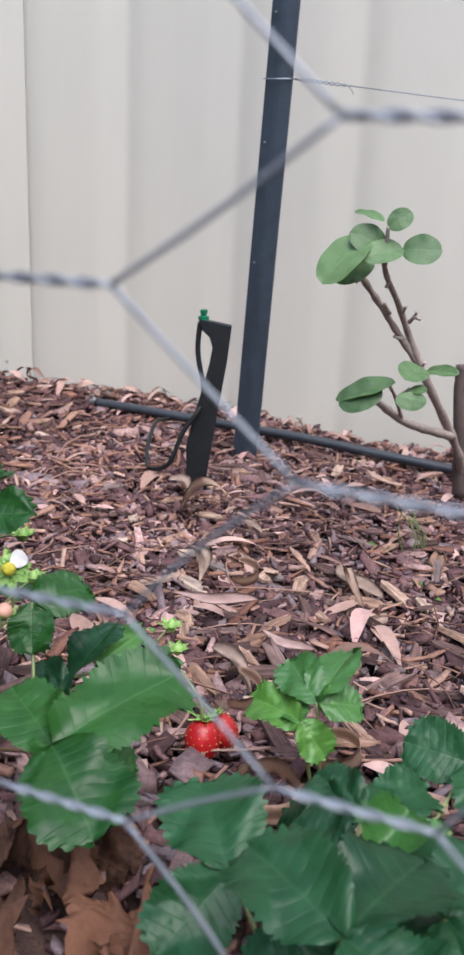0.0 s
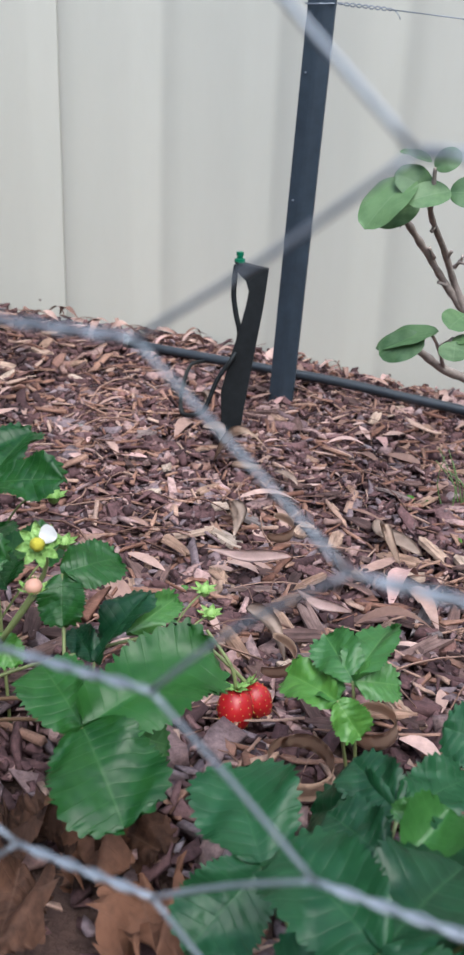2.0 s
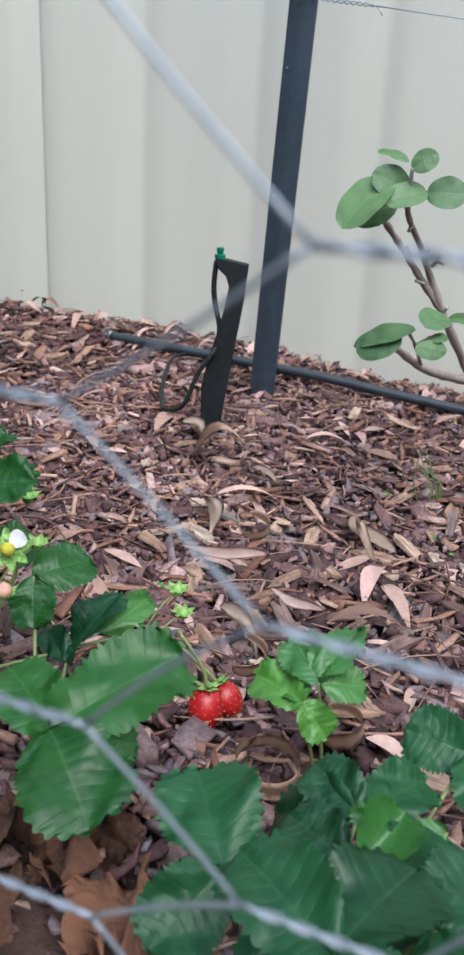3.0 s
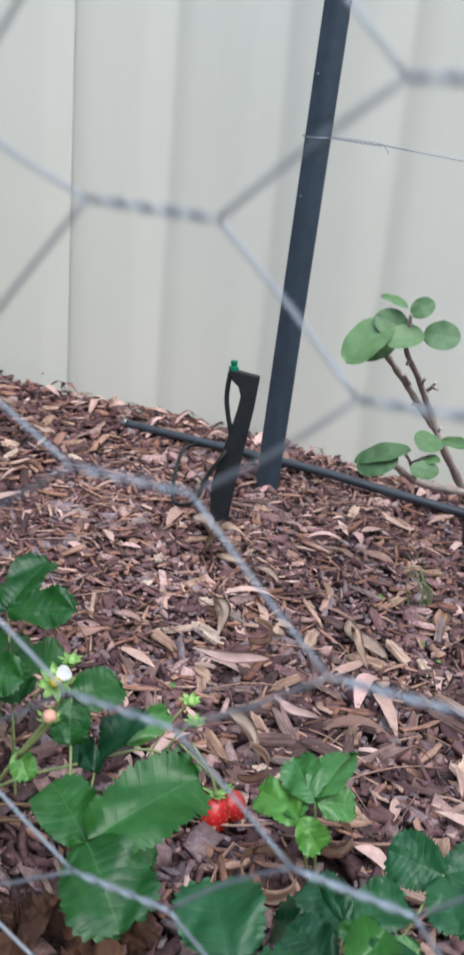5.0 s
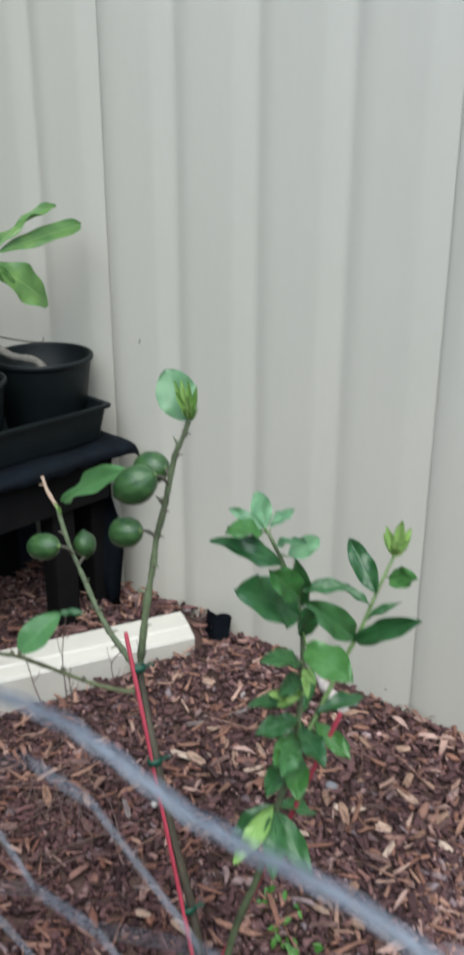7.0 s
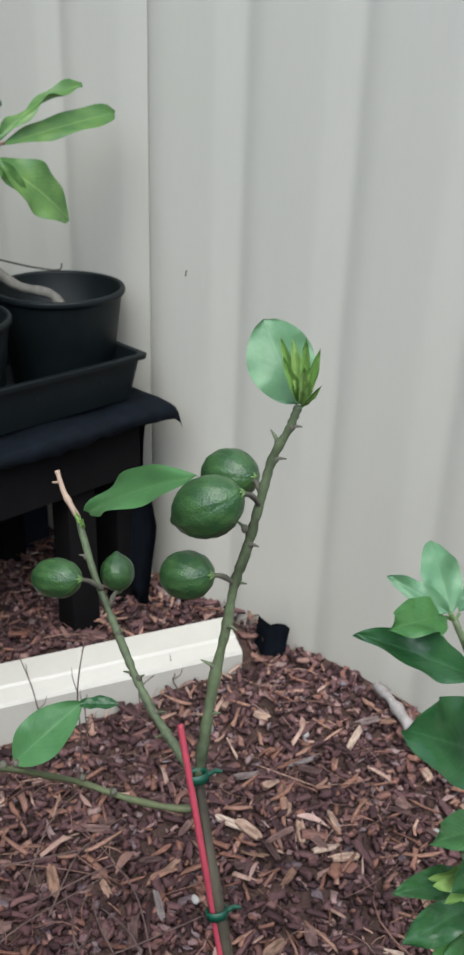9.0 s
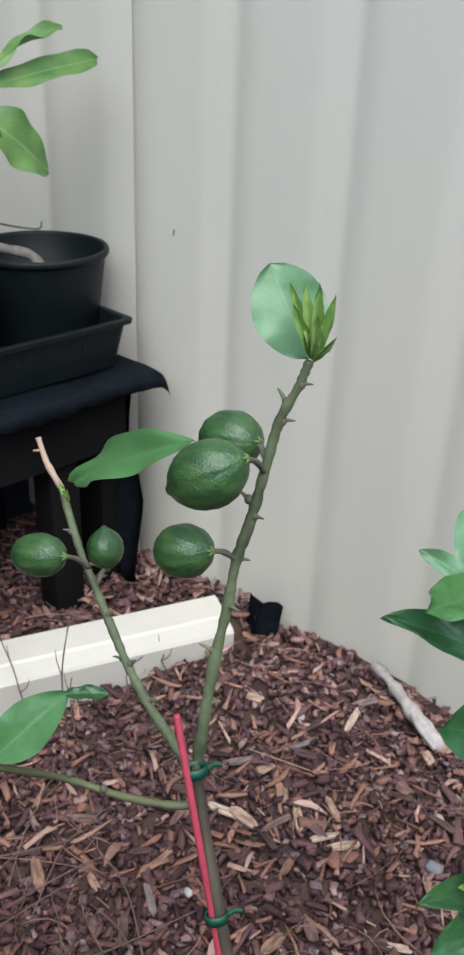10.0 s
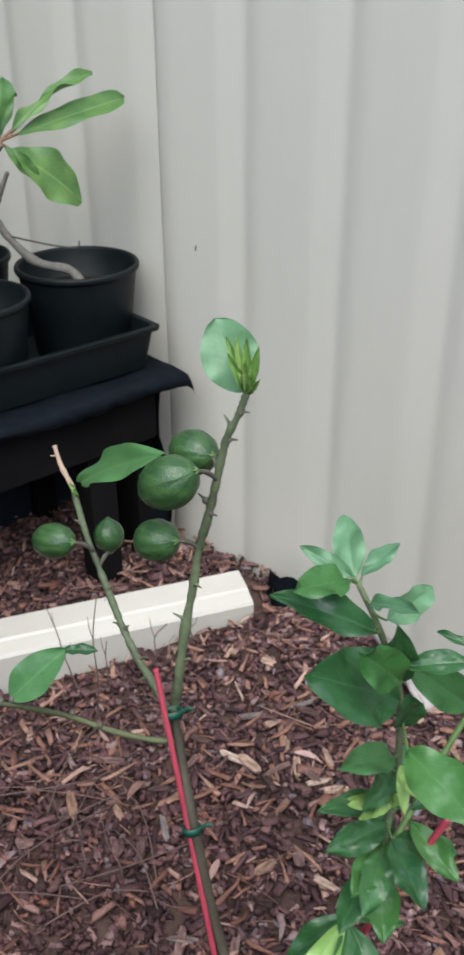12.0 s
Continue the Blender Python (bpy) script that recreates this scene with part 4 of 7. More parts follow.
# foot, tip, breadth against length, face, kind
LIME = [blade("citrus_leaf", CITRUS_NEW, 0.40, 0.50, fold=0.30, droop=0.25, wavy=0.6, seed=41)]
BUSH_LEAVES = [
    ((0.110, 1.298, 0.902), (0.076, 1.334, 0.924), 0.62, (0.35, -0.75, 0.50), PALE), ((0.109, 1.296, 0.903), (0.073, 1.281, 0.922), 0.46, (0.25, -0.60, 0.75), PALE),
    ((0.107, 1.297, 0.899), (0.096, 1.243, 0.914), 0.66, (0.40, -0.30, 0.85), MID), ((0.113, 1.303, 0.901), (0.117, 1.347, 0.910), 0.46, (0.10, -0.50, 0.85), PALE),
    ((0.132, 1.300, 0.862), (0.072, 1.249, 0.897), 0.46, (0.30, -0.35, 0.90), NARROW), ((0.128, 1.303, 0.864), (0.100, 1.287, 0.868), 0.60, (0.40, -0.55, 0.70), NARROW),
    ((0.124, 1.298, 0.886), (0.168, 1.288, 0.905), 0.40, (-0.30, -0.30, 0.90), PALE), ((0.138, 1.300, 0.876), (0.146, 1.352, 0.880), 0.62, (0.55, -0.70, 0.40), PALE),
    ((0.160, 1.290, 0.838), (0.147, 1.250, 0.884), 0.74, (0.60, -0.50, 0.60), MID), ((0.141, 1.326, 0.803), (0.146, 1.300, 0.876), 0.46, (0.50, -0.75, 0.35), WIDE),
    ((0.152, 1.304, 0.806), (0.119, 1.231, 0.862), 0.82, (0.35, -0.45, 0.85), WIDE), ((0.150, 1.312, 0.832), (0.192, 1.344, 0.838), 0.50, (0.10, -0.50, 0.85), NARROW),
    ((0.164, 1.420, 0.722), (0.122, 1.365, 0.787), 0.52, (0.45, -0.60, 0.65), NARROW), ((0.168, 1.410, 0.724), (0.248, 1.416, 0.778), 0.40, (0.30, -0.60, 0.75), NARROW),
    ((0.174, 1.448, 0.775), (0.120, 1.473, 0.824), 0.52, (0.55, -0.70, 0.40), WIDE), ((0.172, 1.436, 0.765), (0.123, 1.420, 0.784), 0.36, (0.10, -0.30, 0.95), NARROW),
    ((0.178, 1.470, 0.788), (0.224, 1.452, 0.808), 0.70, (0.40, -0.70, 0.55), MID), ((0.170, 1.430, 0.745), (0.205, 1.455, 0.770), 0.30, (0.2, -0.4, 0.9), NARROW),
    ((0.152, 1.308, 0.744), (0.139, 1.247, 0.773), 0.52, (0.35, -0.35, 0.90), NARROW), ((0.176, 1.280, 0.788), (0.243, 1.258, 0.783), 0.80, (0.30, -0.45, 0.85), MID),
    ((0.156, 1.310, 0.778), (0.166, 1.294, 0.826), 0.70, (0.70, -0.50, 0.50), WIDE), ((0.150, 1.312, 0.725), (0.152, 1.265, 0.722), 0.62, (0.60, -0.40, 0.60), WIDE),
    ((0.150, 1.314, 0.690), (0.114, 1.261, 0.697), 0.46, (0.35, -0.35, 0.90), NARROW), ((0.152, 1.308, 0.668), (0.130, 1.252, 0.668), 0.60, (0.30, -0.45, 0.85), WIDE),
    ((0.152, 1.350, 0.650), (0.186, 1.412, 0.652), 0.42, (0.20, -0.40, 0.90), NARROW), ((0.150, 1.311, 0.642), (0.157, 1.252, 0.640), 0.66, (0.40, -0.45, 0.80), MID),
    ((0.160, 1.304, 0.660), (0.210, 1.270, 0.650), 0.60, (0.45, -0.45, 0.75), WIDE), ((0.155, 1.300, 0.648), (0.172, 1.246, 0.634), 0.62, (0.50, -0.55, 0.65), WIDE),
    ((0.154, 1.345, 0.640), (0.212, 1.330, 0.622), 0.50, (0.30, -0.45, 0.85), MID), ((0.148, 1.306, 0.625), (0.186, 1.258, 0.600), 0.62, (0.50, -0.50, 0.70), MID),
    ((0.143, 1.300, 0.606), (0.154, 1.240, 0.603), 0.58, (0.35, -0.50, 0.80), NARROW), ((0.149, 1.330, 0.628), (0.190, 1.375, 0.598), 0.50, (0.30, -0.35, 0.90), NARROW),
    ((0.142, 1.320, 0.600), (0.120, 1.372, 0.610), 0.55, (-0.2, -0.30, 0.90), NARROW), ((0.150, 1.325, 0.668), (0.128, 1.378, 0.690), 0.50, (0.0, -0.35, 0.90), NARROW),
    ((0.128, 1.298, 0.535), (0.122, 1.222, 0.500), 0.40, (0.55, -0.30, 0.75), LIME), ((0.130, 1.298, 0.528), (0.168, 1.236, 0.490), 0.46, (0.40, -0.50, 0.70), NARROW),
    ((0.132, 1.300, 0.526), (0.200, 1.270, 0.482), 0.46, (0.40, -0.45, 0.75), NARROW), ((0.126, 1.300, 0.534), (0.093, 1.256, 0.490), 0.52, (0.20, -0.50, 0.80), NARROW),
    ((0.128, 1.304, 0.532), (0.160, 1.350, 0.500), 0.46, (0.20, -0.20, 0.95), NARROW)]
rb = random.Random(21)
BLADE_WIDTH = {id(LIME): 0.40, id(NARROW): 0.50, id(WIDE): 0.66, id(MID): 0.60, id(PALE): 0.46}
for n, (foot, tip, broad, face, kind) in enumerate(BUSH_LEAVES):
    foot = Vector(foot)
    put_leaf(kind[n % len(kind)], bush, leaf_pose(foot, tip, Vector(face) + Vector((rb.uniform(-.1, .1), rb.uniform(-.1, .1), 0)), 0.72 * broad / BLADE_WIDTH[id(kind)]))
    root = min(AXIS_LINE, key=lambda p: (p - foot).length + max(0.0, p.z - foot.z))
    if (root - foot).length > 0.004:
        stem(bush, [root, root.lerp(foot, 0.5) + Vector((0, 0, -0.001)), foot], (0.0012, 0.0009), STEM_GREEN, "leaf_stalk", steps=2, sides=5)
for root, tips in (((0.176, 1.490, 0.808), ((0.180, 1.494, 0.858), (0.166, 1.478, 0.852), (0.190, 1.500, 0.848), (0.184, 1.482, 0.862), (0.172, 1.500, 0.846), (0.194, 1.488, 0.838), (0.160, 1.486, 0.838))),
                   ((0.152, 1.310, 0.705), ((0.140, 1.262, 0.722), (0.158, 1.268, 0.716), (0.148, 1.268, 0.706), (0.170, 1.284, 0.722), (0.132, 1.274, 0.712))),
                   ((0.156, 1.312, 0.735), ((0.186, 1.288, 0.738), (0.180, 1.280, 0.722)))):
    for tip in tips:
        put_leaf(rb.choice(CIT_NEW), bush, leaf_pose(root, tip, CAM_SIDE, rb.uniform(0.95, 1.3)), "new_leaf")

# -- round-leaved shrub by the pipe --
STEM_GREY = plain("grey_mauve_bark", (0.30, 0.25, 0.225), 0.8, var=0.45, scale=150, relief=0.7)
shrub = thing("young_shrub", "small bare-stemmed shrub with a few round dusty green leaves", "shrub", (0.802, 1.720, 0.18))
stem(shrub, [(0.804, 1.735, 0.204), (0.801, 1.715, 0.238), (0.789, 1.670, 0.287), (0.768, 1.600, 0.354), (0.757, 1.580, 0.383), (0.743, 1.560, 0.421), (0.738, 1.520, 0.453), (0.733, 1.480, 0.480), (0.732, 1.460, 0.496), (0.735, 1.447, 0.516), (0.736, 1.440, 0.531)], (0.0062, 0.0013), STEM_GREY, "trunk", knots=0.28)
stem(shrub, [(0.758, 1.582, 0.381), (0.738, 1.560, 0.412), (0.723, 1.530, 0.443), (0.711, 1.505, 0.467), (0.705, 1.490, 0.479), (0.700, 1.485, 0.475)], (0.0042, 0.0024), STEM_GREY, knots=0.4, seed=7)
stem(shrub, [(0.790, 1.670, 0.286), (0.769, 1.610, 0.305), (0.747, 1.560, 0.325), (0.726, 1.530, 0.348), (0.718, 1.520, 0.354)], (0.0052, 0.0036), STEM_GREY, knots=0.25, seed=8)
CUT_BARK = plain("dark_cut_stem", (0.085, 0.062, 0.058), 0.85, var=0.4, scale=120, relief=0.6)
stem(shrub, [(0.803, 1.726, 0.195), (0.797, 1.722, 0.26), (0.789, 1.720, 0.325), (0.787, 1.720, 0.362)], (0.0095, 0.0075), CUT_BARK, "stump", knots=0.12, seed=12, label="dark sawn-off stem")
for pts in ([(0.743, 1.565, 0.430), (0.749, 1.558, 0.437), (0.752, 1.552, 0.443)], [(0.749, 1.557, 0.437), (0.756, 1.550, 0.436)], [(0.728, 1.530, 0.442), (0.724, 1.520, 0.453)], [(0.739, 1.555, 0.413), (0.731, 1.550, 0.416)], [(0.734, 1.482, 0.479), (0.732, 1.478, 0.473)], [(0.741, 1.530, 0.445), (0.745, 1.525, 0.451)], [(0.758, 1.580, 0.383), (0.763, 1.575, 0.387)], [(0.747, 1.560, 0.325), (0.745, 1.520, 0.357), (0.741, 1.500, 0.373)], [(0.745, 1.520, 0.357), (0.761, 1.500, 0.373)]):
    stem(shrub, pts, (0.0022, 0.0014), STEM_GREY, "spur", knots=0.4, seed=9, steps=3)
ROUND = [blade("shrub_leaf", FIG_LEAF, 0.78, 0.5, fold=0.10, droop=0.40, wavy=0.2, blunt=0.9, seed=s) for s in (1, 2, 3)]
for n, (a, c, w, face) in enumerate((((0.732, 1.442, 0.535), (0.703, 1.455, 0.541), 0.42, (0.1, -0.5, 0.9)),
                                     ((0.736, 1.440, 0.530), (0.754, 1.447, 0.543), 0.95, (0.2, -0.9, 0.4)),
                                     ((0.716, 1.450, 0.521), (0.688, 1.418, 0.481), 0.85, (-0.35, -0.8, 0.5)),
                                     ((0.720, 1.470, 0.498), (0.687, 1.460, 0.480), 0.75, (0.1, -0.8, 0.3)),
                                     ((0.734, 1.450, 0.511), (0.704, 1.440, 0.523), 0.95, (0.1, -0.9, 0.5)),
                                     ((0.750, 1.450, 0.512), (0.720, 1.430, 0.503), 0.78, (0.0, -0.85, 0.6)),
                                     ((0.748, 1.455, 0.510), (0.781, 1.460, 0.511), 1.00, (0.2, -0.85, 0.5)),
                                     ((0.747, 1.500, 0.378), (0.691, 1.500, 0.355), 0.48, (0.0, -0.55, 0.9)),
                                     ((0.734, 1.500, 0.369), (0.696, 1.490, 0.351), 0.80, (0.1, -0.85, 0.5)),
                                     ((0.765, 1.490, 0.373), (0.767, 1.480, 0.357), 1.75, (0.1, -0.9, 0.4)),
                                     ((0.773, 1.520, 0.389), (0.805, 1.500, 0.393), 0.48, (0.1, -0.7, 0.8)),
                                     ((0.767, 1.520, 0.393), (0.758, 1.490, 0.385), 1.10, (0.1, -0.7, 0.6)),
                                     ((0.761, 1.500, 0.373), (0.778, 1.490, 0.374), 0.80, (0.1, -0.6, 0.8)))):
    put_leaf(ROUND[n % 3], shrub, leaf_pose(a, Vector(a).lerp(Vector(c), 1.08), face, w * 1.08))
gs = thing("green_stake", "dark green plastic garden stake behind the shrub", "stake", (0.789, 1.84, 0.17))
bm = bmesh.new()
tube(bm, [(0.789, 1.84, 0.12), (0.790, 1.84, 0.420), (0.790, 1.84, 0.425)], [0.012, 0.012, 0.009], 10)
part("rod", bm, TIE, gs, smooth=True)

# -- frangipani cuttings in the pots --
PALE_BARK = plain("pale_grey_bark", (0.215, 0.195, 0.165), 0.8, var=0.55, scale=90, relief=0.8)
RED_STALK = plain("reddish_leaf_stalk", (0.22, 0.12, 0.07), 0.55, var=0.3, scale=60, relief=0.1)
PLUM = [blade("frangipani_leaf", PLUMERIA_LEAF, 0.36, 0.58, fold=0.22, droop=d, wavy=1.0, blunt=0.2, seed=s) for s, d in ((2, 0.1), (3, 0.6))]
frang = thing("frangipani", "leafy frangipani with long pale green leaves on a grey trunk", "potted plant", (-0.832, 1.632, 0.80))
hub = Vector((-0.792, 1.700, 1.058))
stem(frang, [(-0.834, 1.630, 0.765), (-0.838, 1.640, 0.86), (-0.833, 1.655, 0.95), (-0.815, 1.680, 1.02), hub], (0.012, 0.009), PALE_BARK, "trunk", knots=0.18, steps=7, seed=4)
CURLED = blade("frangipani_leaf", PLUMERIA_LEAF, 0.20, 0.66, fold=0.20, droop=0.10, wavy=0.25, blunt=1.0, seed=5)
SLIM = blade("frangipani_leaf", PLUMERIA_LEAF, 0.17, 0.58, fold=0.35, droop=0.40, wavy=0.6, blunt=0.0, seed=6)
FULL = blade("frangipani_leaf", PLUMERIA_LEAF, 0.42, 0.55, fold=0.20, droop=0.45, wavy=0.6, blunt=0.35, seed=7)
for me, tip, face, w in ((SLIM, (-0.788, 1.891, 1.138), (0.15, -0.40, 0.90), 1.0), (CURLED, (-0.770, 1.940, 1.098), (0.45, -0.75, 0.50), 1.0), (FULL, (-0.751, 1.817, 0.955), (0.40, -0.50, 0.75), 1.30),
                         (FULL, (-0.760, 1.745, 1.000), (0.50, -0.60, 0.55), 0.8), (FULL, (-0.832, 1.715, 1.160), (0.60, -0.75, 0.10), 0.9), (PLUM[1], (-0.950, 1.62, 1.10), (0, -0.3, 1), 1.0), (PLUM[0], (-0.90, 1.80, 1.13), (0, 0, 1), 1.0), (PLUM[1], (-0.84, 1.56, 1.03), (0.2, -0.5, 0.8), 1.0)):
    put_leaf(me, frang, leaf_pose(hub.lerp(Vector(tip), 0.12), tip, face, w))
    stem(frang, [hub, hub.lerp(Vector(tip), 0.15) + Vector((0, 0, 0.002))], (0.0028, 0.0018), RED_STALK, "leaf_stalk", steps=2, sides=6)
pebble = thing("pale_pebble", "small white pebble on the potting mix", "stone", (-0.812, 1.870, 0.784))
bm = bmesh.new()
bmesh.ops.create_icosphere(bm, subdivisions=2, radius=0.009, matrix=Matrix.Translation((-0.812, 1.870, 0.788)) @ Matrix.Diagonal((1.2, 1.0, 0.75, 1)))
part("pebble_body", bm, PETAL, pebble, smooth=True)
cutting = thing("frangipani_cutting", "bare grey frangipani cutting leaning out of its pot", "potted plant", (-0.845, 1.862, 0.805))
stem(cutting, [(-0.822, 1.872, 0.772), (-0.846, 1.862, 0.815), (-0.893, 1.824, 0.832), (-0.924, 1.797, 0.872), (-0.943, 1.780, 0.913)], (0.0078, 0.0062), PALE_BARK, "trunk", knots=0.30, steps=7, seed=2)
stem(cutting, [(-0.824, 1.871, 0.776), (-0.815, 1.876, 0.768)], (0.0095, 0.0065), PETAL, "cut_end", steps=3, label="whitish sealed cut end")
stem(cutting, [(-0.943, 1.780, 0.910), (-0.935, 1.787, 0.935), (-0.928, 1.794, 0.957), (-0.917, 1.803, 0.985)], (0.0062, 0.0030), PALE_BARK, knots=0.30, steps=6, seed=3)
stem(cutting, [(-0.931, 1.791, 0.948), (-0.936, 1.790, 0.968), (-0.934, 1.792, 0.984)], (0.0042, 0.0020), BARK_GREY, knots=0.2)
stem(cutting, [(-0.93, 1.79, 0.88), (-0.88, 1.84, 0.862), (-0.84, 1.87, 0.857), (-0.835, 1.875, 0.868)], (0.0018, 0.0012), BARK_GREY, "twig")


# ---- strawberries ----
def toothed_blade(name, mat, width, teeth, fold, droop, wavy, seed, pleat=0.008, tooth=0.105, lean=0.45, cup=0.0):
    """A strawberry leaflet one long along +x: pleated along its side veins, each vein ending in a tooth of the margin."""
    r2 = random.Random(seed)
    k1, k2, skew = r2.uniform(0, 6), r2.uniform(0, 6), r2.uniform(-0.06, 0.06)
    bm = bmesh.new()
    uv = bm.loops.layers.uv.new("UVMap")
    per, cols, start = 6, 6, 0.24
    first = int(round(per * teeth * start / (1 - start)))
    rows = first + per * teeth
    grid, maps = [], {}
    size = [r2.uniform(0.85, 1.15) for _ in range(2 * teeth + 4)]
    for i in range(rows + 1):
        th = math.pi * i / rows
        phase = (i - first) / per
        frac = phase % 1.0
        half = 0.5 * width * max(0.0, math.sin(th)) ** 0.66 * (1 - 0.20 * math.cos(th))
        edge = 0.5 - 0.5 * math.cos(th)
        line = []
        for j in range(-cols, cols + 1):
            s = j / cols
            a = abs(s)
            side = half * (1 + skew * (1 if s > 0 else -1))
            rise = lean * side * math.sin(th) ** 0.5 * (0.55 + 0.45 * edge)
            x = max(0.0, edge - rise * (1 - a)) if i else 0.0
            reach = side * s
            if a == 1.0 and phase >= 0:
                bite = tooth * size[int(round(phase)) * 2 % len(size) + (1 if s > 0 else 0)] * (abs(2 * frac - 1) * (2 - abs(2 * frac - 1)) - 0.6) * min(1.0, 0.5 + phase)
                if i < rows:
                    reach += math.copysign(bite * math.sin(th) ** 0.6, s)
                x += bite * (0.15 - 0.75 * math.cos(th)) * 0.8
            z = fold * abs(reach) + cup * reach * reach * 3 - droop * (x * x - x) * 0.55
            z += wavy * 0.05 * math.sin(7 * x + k1 + 2 * s) * a + wavy * 0.03 * math.sin(13 * x + k2 * s) * s * s
            z += pleat * math.sin(math.pi * frac) * min(1.0, 3 * a) * (1.05 - 0.55 * a) * math.sin(th)
            v = bm.verts.new((x, reach, z))
            maps[v] = (phase / teeth + 0.75 * 0.5 * a, 0.5 + 0.5 * s)
            line.append(v)
        grid.append(line)
    for a, b in zip(grid, grid[1:]):
        for k in range(2 * cols):
            f = bm.faces.new((a[k], b[k], b[k + 1], a[k + 1]))
            for l in f.loops:
                l[uv].uv = maps[l.vert]
    bmesh.ops.remove_doubles(bm, verts=bm.verts[:], dist=1e-5)
    return add_mesh(name, bm, mat, True)


STRAW = [toothed_blade("leaflet", BERRY_LEAF, 0.70, 9, 0.16 + 0.05 * (s % 3), 0.34, 1.4, s, 0.0050, 0.105) for s in (1, 2, 3, 4)]
STRAW_MID = [toothed_blade("leaflet", MID_LEAF, 0.70, 9, 0.15 + 0.05 * (s % 3), 0.30, 1.4, s, 0.0045, 0.105) for s in (21, 22, 23, 24)]
STRAW_YOUNG = [toothed_blade("leaflet", YOUNG_LEAF, 0.72, 8, 0.20, 0.25, 1.4, s, 0.010, 0.125) for s in (5, 6)]
STRAW_BRIGHT = [toothed_blade("leaflet", BRIGHT_LEAF, 0.72, 7, 0.22, 0.25, 1.5, s, 0.012, 0.14) for s in (11, 12)]
CUPPED = [toothed_blade("leaflet", CUP_LEAF, 0.80, 8, 0.45, -0.5, 0.7, 9, 0.006, 0.08, cup=0.6)]
DEAD_LEAF = leaf_material("dead_brown_leaf", (0.050, 0.026, 0.018), (0.190, 0.092, 0.058), 0.8, 0.35, (0.16, 0.095, 0.07), 8.0, 0.2, 0.003, 0.04)
DEAD = [toothed_blade("leaflet", DEAD_LEAF, 0.78, 7, 0.30, -0.5, 6.5, s, 0.045, 0.24) for s in (7, 8)]


def strawberry(crown, label):
    return thing("strawberry_plant", label, "strawberry plant", (crown[0], crown[1], ground_z(crown[0], crown[1]) - 0.002), "strawberry plants")


def stalk(parent, a, b, r=0.0010, sag=0.01, mat=None):
    a, b = Vector(a), Vector(b)
    return stem(parent, [a, a.lerp(b, 0.5) + Vector((0, 0, sag)), b], (r * 1.15, r * 0.85), mat or STALK, "leaf_stalk", steps=4, sides=7)


def leaflet(parent, foot, tip, face, wide=1.0, kind=None, n=0):
    kind = kind or STRAW
    foot = Vector(foot)
    put_leaf(kind[n % len(kind)], parent, leaf_pose(foot, foot.lerp(Vector(tip), 0.93), face, wide), "leaflet")


def trifoliate(parent, crown, hub, way, size, r2, kind=None, lift=0.25):
    """A stalk with three leaflets spread at its head."""
    hub, way = Vector(hub), Vector((way[0], way[1], 0)).normalized()
    held = stalk(parent, crown, hub, 0.0012, 0.02)
    up = Vector((0, 0, 1))
    for turn, s in ((0, 1.0), (78, 0.92), (-78, 0.92)):
        a = turn + r2.uniform(-10, 10)
        d = Matrix.Rotation(radians(a), 3, "Z") @ way
        tip = hub + d * size * s + up * (lift * size * r2.uniform(-0.4, 0.7))
        face = Vector((0.15, -0.45, 0.8)) + Vector((r2.uniform(-.25, .25), r2.uniform(-.25, .25), 0)) + d * 0.15
        leaflet(held, hub + d * 0.003, tip, face, r2.uniform(0.92, 1.08), kind, r2.randrange(9))


rs = random.Random(12)
# the plant with the ripe berries
pa = strawberry((0.70, 0.905), "strawberry plant with large toothed leaves and ripe red berries")
c = Vector((0.70, 0.905, 0.245))
h1 = Vector((0.721, 0.888, 0.332))
s1 = stalk(pa, c, h1)
leaflet(s1, h1, (0.758, 0.950, 0.346), (0.02, -0.52, 0.85), 0.88, STRAW_MID, 1)
leaflet(s1, h1, (0.682, 0.914, 0.338), (0.25, -0.45, 0.85), 0.98, STRAW_MID, 0)
leaflet(s1, h1, (0.760, 0.856, 0.316), (0.25, -0.35, 0.9), 1.26, STRAW_MID, 2)
leaflet(s1, (0.711, 0.920, 0.305), (0.738, 0.940, 0.290), (0.2, -0.6, 0.8), 0.80, STRAW_YOUNG, 0)
hr = Vector((0.676, 0.972, 0.300))
sr = stalk(pa, c, hr)
leaflet(sr, hr, (0.689, 1.014, 0.327), (-0.45, -0.7, 0.6), 0.74, n=3)
leaflet(sr, (0.678, 1.004, 0.300), (0.687, 1.052, 0.302), (0.5, -0.6, 0.6), 0.5, STRAW_YOUNG, 1)
leaflet(sr, hr, (0.652, 0.990, 0.305), (0.1, -0.6, 0.8), 0.8, n=1)
h2 = Vector((0.664, 0.963, 0.355))
s2 = stalk(pa, c, h2)
leaflet(s2, h2, (0.681, 0.994, 0.354), (0.05, -0.7, 0.7), 1.15, STRAW_MID, 3)
leaflet(s2, h2, (0.674, 0.946, 0.334), (0.2, -0.8, 0.5), 1.20, STRAW_MID, 0)
